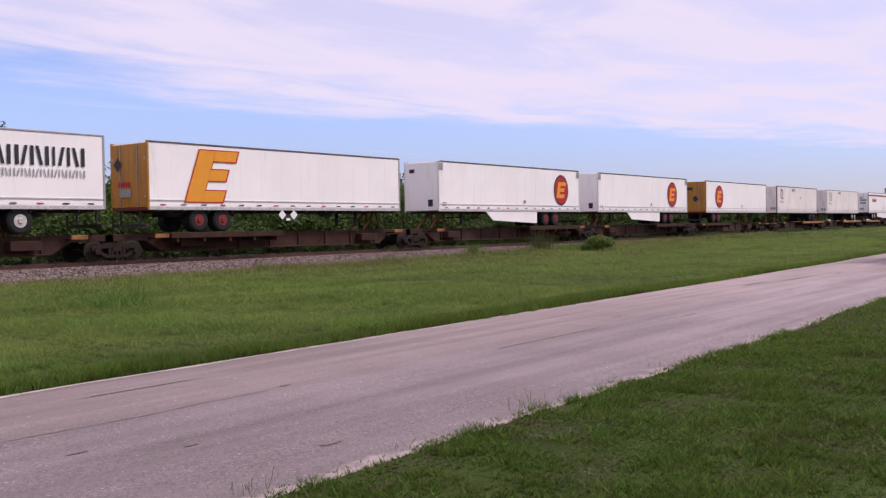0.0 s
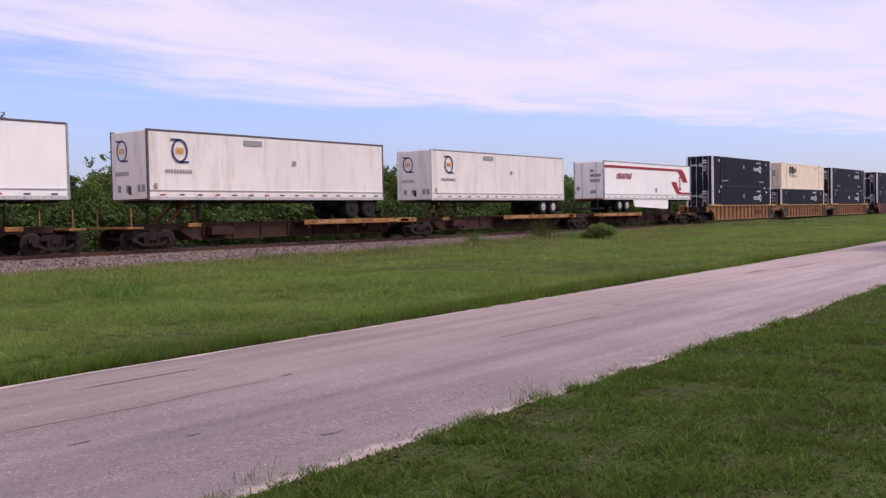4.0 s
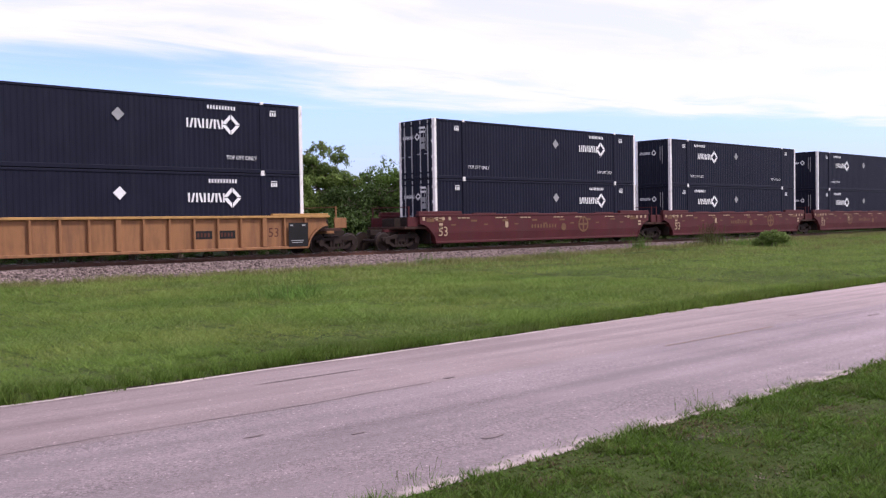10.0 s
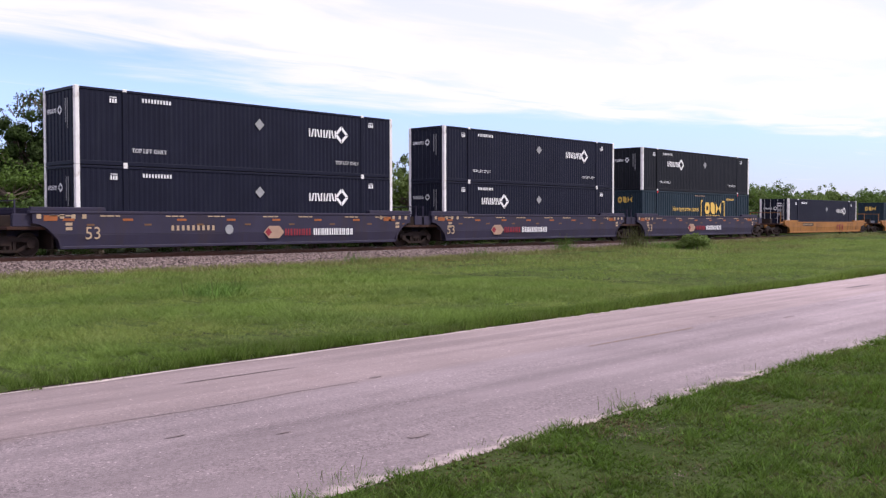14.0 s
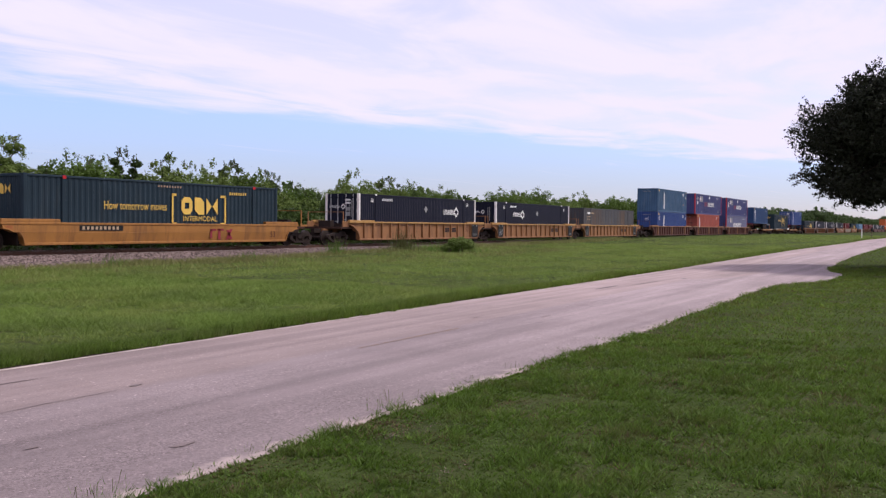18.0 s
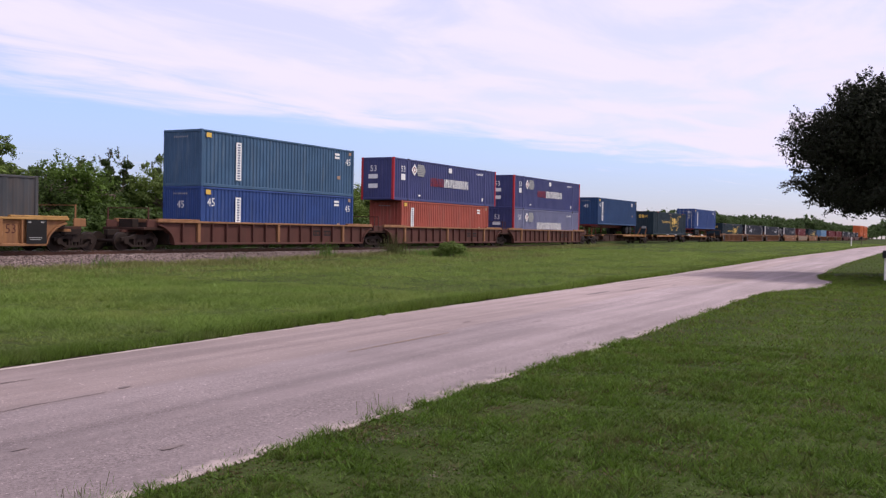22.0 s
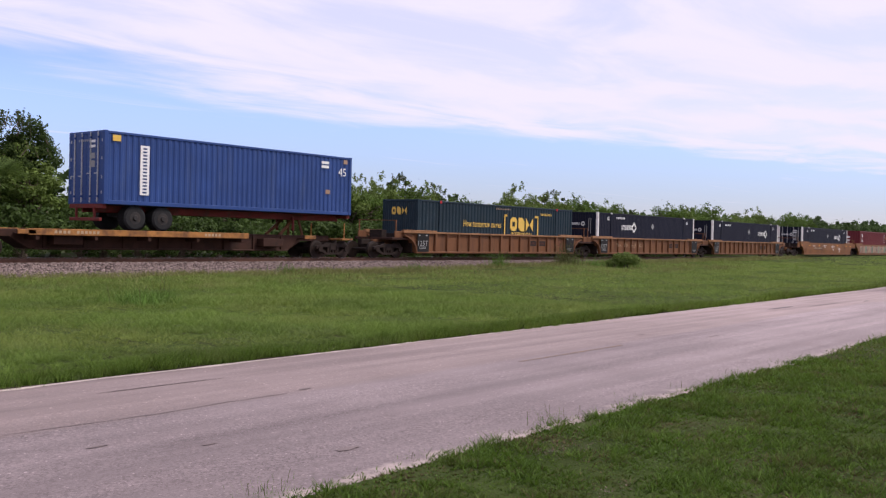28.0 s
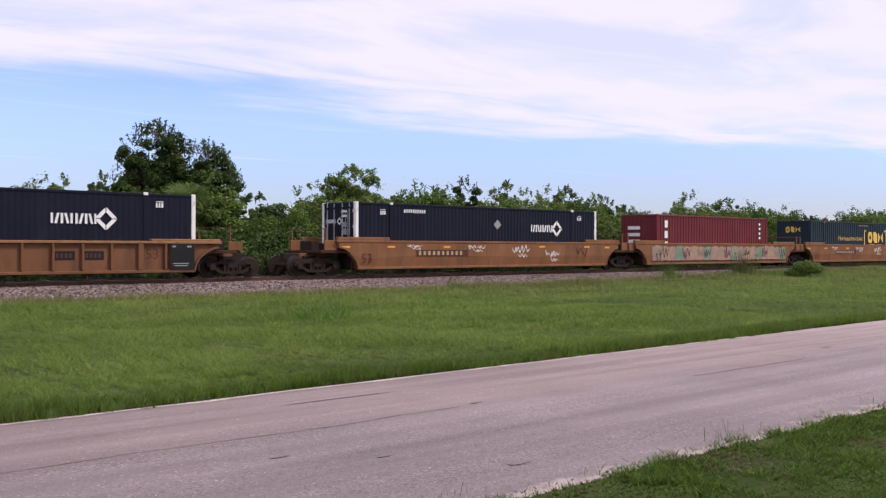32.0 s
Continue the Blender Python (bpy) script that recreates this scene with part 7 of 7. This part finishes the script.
# the dense growth fades out behind and beside the viewpoint
thin = (g.uniform(0, 1, len(near)) < 0.5) & (near[:, 1] < 0.2)
near[:, 1] -= np.where(thin, g.exponential(1.6, len(near)), 0)
thin = (g.uniform(0, 1, len(near)) < 0.5) & (near[:, 0] < 2.6)
near[:, 0] -= np.where(thin, g.exponential(2.0, len(near)), 0)
near = near[(near[:, 0] > -8) & (near[:, 1] > -8)]
xy = np.concatenate([near, scatter(190000, 15, 46, -4, 5.5, g), scatter(60000, -8, 1.5, -6, 5.0, g), scatter(40000, 1.5, 15, -6, -1.5, g), scatter(60000, 38, 120, -6, 6.2, g)])
wob = np.array([0.30 * edge_wobble(float(a) * 1.7, 40) + 0.035 * noise.noise((float(a) * 9, 3, 0)) for a in np.arange(-20, 200, 0.05)])
inside = at_x(xy, 0) + 0.05 + wob[((xy[:, 0] + 20) / 0.05).astype(int)] * 0.55 - xy[:, 1]
# the grass thins out over sand along the road, and round a few bare sandy spots
for sx, sy, sr in SANDY:
    inside = np.minimum(inside, 0.6 * (np.hypot((xy[:, 0] - sx) / 1.8, xy[:, 1] - sy) - sr))
inside += 0.045 * g.normal(size=len(xy))
keep = (inside > 0) & (g.uniform(0, 1, len(xy)) < np.clip(inside / 0.12, 0.35, 1))
xy, inside = xy[keep], inside[keep]
patchy = field(xy, 2.3, 2.3, 4.0) + 0.6 * field(xy, 0.7, 0.7, 9.0)
keep = g.uniform(0, 1, len(xy)) < np.clip(0.92 + 0.6 * patchy, 0.62, 1)
xy, patchy, inside = xy[keep], patchy[keep], inside[keep]


def lawn_z(xy):
    return np.where(at_x(xy, 0) - xy[:, 1] < 0.6, np.maximum(heights(xy), at_x(xy, 2) + 0.036), heights(xy)) - 0.008


xy, vigour, outward = gathered(xy, 0.095, 0.5, 3.0)
n = len(xy)
worn = field(xy, 1.25, 1.25, 21.0) + 0.5 * field(xy, 4.5, 4.5, 33.0)
size = g.uniform(0.016, 0.058, n) * np.clip(1 + 0.9 * patchy, 0.5, 1.9) * np.clip(1 - 1.1 * np.clip(worn - 0.15, 0, 1), 0.55, 1) * (0.6 + 0.95 * vigour)
width = g.uniform(0.0045, 0.0095, n) * (1 + np.abs(xy[:, 0]) / 14)
lean = g.uniform(0.3, 1.7, n)
drift = outward + 0.5 * field(xy, 1.6, 1.6, 50.0)
kind = g.uniform(0, 1, n)
dry = kind < np.clip(0.05 + 1.3 * np.clip(worn - 0.10, 0, 1) + 0.25 * (vigour < 0.18), 0, 0.72)
fresh = ~dry & (kind > 0.93 - 0.22 * (vigour > 0.7))
z0 = lawn_z(xy)
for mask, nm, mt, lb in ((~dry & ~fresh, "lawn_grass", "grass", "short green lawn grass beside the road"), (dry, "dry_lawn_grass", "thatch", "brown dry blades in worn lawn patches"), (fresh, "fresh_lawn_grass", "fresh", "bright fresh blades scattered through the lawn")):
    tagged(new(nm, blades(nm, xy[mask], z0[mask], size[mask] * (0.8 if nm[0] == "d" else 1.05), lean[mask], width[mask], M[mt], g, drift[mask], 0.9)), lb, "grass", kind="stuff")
# low clover leaves that lie flat in the lawn
cx = np.concatenate([scatter(70000, 2, 13, -0.8, 4.7, g, 1.25), scatter(12000, 13, 26, -2.0, 5.0, g)])
cx = cx[(at_x(cx, 0) - cx[:, 1] > 0.30) & (g.uniform(0, 1, len(cx)) < np.clip(0.42 + 1.3 * field(cx, 1.7, 1.7, 70.0), 0.06, 1))]
n = len(cx)
cz = lawn_z(cx) + g.uniform(0.010, 0.042, n)
tagged(new("clover", quads("clover", np.column_stack([cx, cz]), g.normal(size=(n, 3)) * 0.45 + np.array([0, 0, 1.0]), g.uniform(0.005, 0.009, n) * (1 + cx[:, 0] / 22), M["clover"], 0.8, g)), "small round clover leaves spread through the lawn", "clover", kind="stuff")

# loose sand and small pale stones in the bare spots of the lawn
cx = np.concatenate([g.normal(size=(80, 2)) * np.array([2.2, 0.9]) * sr + np.array([sx, sy]) for sx, sy, sr in SANDY])
n = len(cx)
tagged(new("sand_grains", quads("sand_grains", np.column_stack([cx, lawn_z(cx) + g.uniform(0.008, 0.020, n)]), g.normal(size=(n, 3)) * 0.4 + np.array([0, 0, 1.0]), g.uniform(0.003, 0.009, n), M["stone"], 0.8, g)), "pale sand and small stones in bare lawn spots", "sand", kind="stuff")

# the verge between road and railway
xy = np.concatenate([scatter(560000, 0, 22, 9.7, 29.1, g), scatter(210000, 22, 75, 10.1, 30.2, g), scatter(60000, 75, 180, 10.0, 30.5, g), scatter(40000, -12, 0, 9.7, 31.0, g), scatter(60000, 1, 40, 9.8, 11.2, g)])
xy = xy[xy[:, 1] > at_x(xy, 1) + 0.04]
xy = xy[xy[:, 1] < 29.1 + 1.2 * np.clip((xy[:, 0] - 30) / 14, 0, 1) + 0.38 * g.normal(size=len(xy))]
xy, vigour, outward = gathered(xy, 0.34, 0.35, 8.0)
n = len(xy)
mound = field(xy, 0.25, 0.4, 8.0) + 0.6 * field(xy, 1.1, 1.1, 2.0)
tall = np.clip(1.05 + 1.0 * mound, 0.62, 2.2)
low = np.clip((30.4 - xy[:, 1]) / 3.0, 0.4, 1)
rim = np.clip(1 - (xy[:, 1] - at_x(xy, 1)) / 1.0, 0, 1)
size = g.uniform(0.045, 0.125, n) * tall * low * (0.7 + 0.6 * vigour) + 0.11 * rim * g.uniform(0.3, 1.4, n)
width = g.uniform(0.0045, 0.009, n) * (1 + np.abs(xy[:, 0]) / 16)
drift = np.where(rim > 0.3, -1.6, outward + 2.0 * field(xy, 0.8, 0.8, 90.0))
lean = g.uniform(0.5, 2.1, n) * (1 - 0.7 * rim)
pale = g.uniform(0, 1, n) < np.clip(0.20 + 1.1 * field(xy, 0.33, 0.5, 44.0) + 0.25 * np.clip((xy[:, 1] - 20) / 8, 0, 1), 0.03, 0.75)
z0 = heights(xy) - 0.02
pale &= rim < 0.15
# long rim blades in a darker green; the rim's shade is in the colour
edging = (rim > 0.35) & (g.uniform(0, 1, n) < 0.55)
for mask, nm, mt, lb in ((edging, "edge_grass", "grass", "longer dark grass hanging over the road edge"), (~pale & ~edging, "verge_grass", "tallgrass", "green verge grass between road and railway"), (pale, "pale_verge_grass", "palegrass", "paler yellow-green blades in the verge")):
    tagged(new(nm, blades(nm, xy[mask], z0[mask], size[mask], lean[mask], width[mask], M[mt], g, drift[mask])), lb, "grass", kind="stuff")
xy = np.concatenate([scatter(26000, 0, 34, 27.6, 29.6, g), scatter(22000, 34, 90, 28.4, 30.7, g), scatter(12000, 0, 60, 22, 29, g)])
xy = xy[g.uniform(0, 1, len(xy)) < 0.55 + 0.9 * field(xy, 0.5, 0.9, 6.0)]
n = len(xy)
tagged(new("dry_grass", blades("dry_grass", xy, heights(xy) - 0.02, g.uniform(0.08, 0.30, n), g.uniform(0.3, 1.3, n), g.uniform(0.010, 0.020, n) * (1 + xy[:, 0] / 25), M["drygrass"], g)),
       "dry yellowish grass along the foot of the ballast", "grass", kind="stuff")


def tuft(x, y, n, h, r, leaf, label, seeds=0, w=0.012, lean=0.7):
    """A clump of long blades, with thin seed stalks."""
    q = np.random.default_rng(int(x * 100))
    t = tagged(new("weed_clump"), label, "weeds", "weed clumps on the verge")
    xy = q.normal(size=(n, 2)) * r * 0.5
    part("foliage", blades("foliage", xy, np.zeros(n), q.uniform(0.4, 1.0, n) * h, q.uniform(0.15, lean, n), q.uniform(0.7, 1.5, n) * w, M[leaf], q), None, t)["kind"] = "stuff"
    if seeds:
        bm = bmesh.new()
        for k in range(seeds):
            a, b = q.normal(size=2) * r * 0.45
            s = h * q.uniform(0.75, 1.12)
            l1, l2 = q.normal(size=2) * 0.12 * h
            tube(bm, (a, b, 0), (a + l1, b + l2, s), w * 0.35, w * 0.25, 4)
            tube(bm, (a + l1, b + l2, s), (a + l1 * 1.3, b + l2 * 1.3, s * 1.14), w * 0.45, w * 0.12, 5)
        part("seed_spray", bm, M["straw"], t, "dry seed stalks")["kind"] = "stuff"
    t.location = (x, y, height(x, y) - 0.02)
    return t


WEED = "clump of long green weeds on the verge"
tuft(41.5, 29.6, 120, 0.95, 0.45, "weed", WEED, 6, 0.03)
tuft(47.2, 28.9, 190, 1.1, 0.7, "straw", "clump of weeds with brown seed heads", 40, 0.025)
tuft(48.0, 29.1, 120, 0.75, 0.8, "weed", WEED, 4, 0.03)
tuft(49.8, 27.7, 420, 0.70, 2.0, "weed", "long low clump of green weeds beside the ballast", 6, 0.03, 1.0)
for dx, dy, s in ((0, 0, 0.42), (0.8, 0.2, 0.36), (-0.7, 0.3, 0.24)):
    t = VERGE_BUSH if dx == 0 else copy_thing(VERGE_BUSH, pose(0, 0, 0))
    placed(t, 49.3 + dx, 26.2 + dy, 1.2 * dx, s * 1.02)
    tagged(t, "small dense green bush on the verge", "bush", "weed clumps on the verge")
tuft(12.0, 18.2, 420, 0.44, 0.75, "weed", "patch of longer grass in the verge", 3, 0.022, 1.5)
tuft(13.0, 18.9, 150, 0.40, 0.45, "weed", "patch of longer grass in the verge", 3, 0.022, 1.5)
tuft(25.6, 28.7, 90, 0.5, 0.6, "weed", WEED, 5, 0.02)
tuft(33.5, 28.7, 90, 0.5, 0.6, "weed", WEED, 5, 0.02)
for x, y, h, k in ((4.05, 4.72, 0.22, 10), (4.2, 4.8, 0.24, 10), (7.55, 4.75, 0.26, 9), (7.85, 4.82, 0.27, 9), (5.6, 4.76, 0.17, 5), (7.1, 4.74, 0.16, 5), (9.4, 4.8, 0.2, 6), (10.6, 4.85, 0.2, 6), (12.2, 4.85, 0.22, 6), (14.0, 4.9, 0.2, 6), (3.4, 4.7, 0.2, 8)):
    tuft(x, y, 70, h * 0.62, 0.24, "weed", "thin grass stalks at the road edge", k // 2, 0.006, 0.8)

# a white marker post and a mailbox far along the road
post = tagged(new("marker_post"), "white marker post beside the road", "post")
block("post_shaft", M["postwhite"], post, -0.055, 0.055, -0.055, 0.055, -0.1, 1.16)
block("post_cap", M["postwhite"], post, -0.07, 0.07, -0.07, 0.07, 1.16, 1.21)
post.location = (128.0, 11.4, height(128, 11.4))
mb = tagged(new("mailbox"), "dark mailbox on a post beside the road", "mailbox")
block("post_shaft", M["bark"], mb, -0.05, 0.05, -0.05, 0.05, -0.1, 0.95)
bm = bmesh.new()
prism(bm, ((-0.28, 0.95), (0.28, 0.95), (0.28, 1.2), (0.2, 1.33), (0, 1.38), (-0.2, 1.33), (-0.28, 1.2)), -0.12, 0.12)
part("box", bm, M["tyre"], mb)
mb.location = (136.0, 10.9, height(136, 10.9))

mb = tagged(new("mailbox"), "dark mailbox on a white post under the oak", "mailbox")
block("post_shaft", M["postwhite"], mb, -0.05, 0.05, -0.05, 0.05, -0.1, 0.95)
bm = bmesh.new()
prism(bm, ((-0.28, 0.95), (0.28, 0.95), (0.28, 1.12), (0.2, 1.22), (0, 1.26), (-0.2, 1.22), (-0.28, 1.12)), -0.12, 0.12)
part("box", bm, M["tyre"], mb)
mb.location = (43.0, 2.5, height(43.0, 2.5))

# timber ties under the rails
bm = bmesh.new()
box(bm, -0.115, 0.115, -1.3, 1.3, -0.17, 0.0)
bevel(bm, 0.012)
tie_mesh = to_mesh("tie", bm, M["tie"])
track = tagged(new("track"), "timber ties half buried in grey ballast", "track", kind="structure")
random.seed(9)
for k in range(240):
    part("tie", tie_mesh, None, track, at=pose(2 + k * 0.52, TRACK + random.uniform(-0.06, 0.06), RAIL - 0.15 + random.uniform(-0.012, 0.012), 0, 0, random.uniform(-1.2, 1.2)))

# loose stones on the near slope of the ballast
g = np.random.default_rng(6)
n = 46000
sx, sy = 4 + 70 * g.uniform(0, 1, n) ** 1.3, g.uniform(28.8, 33.9, n)
keep = sy > 28.9 + 1.2 * np.clip((sx - 30) / 14, 0, 1)
sx, sy = sx[keep], sy[keep]
n = len(sx)
sz = np.interp(sy, [p[0] for p in prof], [p[1] for p in prof])
r = g.uniform(0.028, 0.075, n)
base = np.array([(1, 0, 0), (-1, 0, 0), (0, 1, 0), (0, -1, 0), (0, 0, 0.8), (0, 0, -0.8)], float)
v = (base[None] * (1 + 0.5 * g.normal(size=(n, 6, 1)) * 0.5) * r[:, None, None]) @ np.array(Euler((0.4, 0.5, 0.3)).to_matrix())
v += np.stack([sx, sy, sz + 0.01], 1)[:, None, :]
tri = np.array([(0, 2, 4), (2, 1, 4), (1, 3, 4), (3, 0, 4), (2, 0, 5), (1, 2, 5), (3, 1, 5), (0, 3, 5)])
f = (tri[None] + 6 * np.arange(n)[:, None, None]).reshape(-1)
me = bpy.data.meshes.new("ballast_stones")
me.vertices.add(6 * n)
me.vertices.foreach_set("co", v.astype(np.float32).ravel())
me.loops.add(24 * n)
me.loops.foreach_set("vertex_index", f.astype(np.int32))
me.polygons.add(8 * n)
me.polygons.foreach_set("loop_start", np.arange(0, 24 * n, 3, dtype=np.int32))
me.update(calc_edges=True)
me.materials.append(M["stone"])
tagged(new("ballast_stones", me), "loose grey stones on the ballast slope", "stones", kind="stuff")


def motions():
    """The whole train rolls along the track at its own pace."""
    for ob, u, z in ROLLING:
        walk(ob, [(t, pose(u - travelled(t), TRACK, RAIL + z)) for t in KNOTS])


motions()
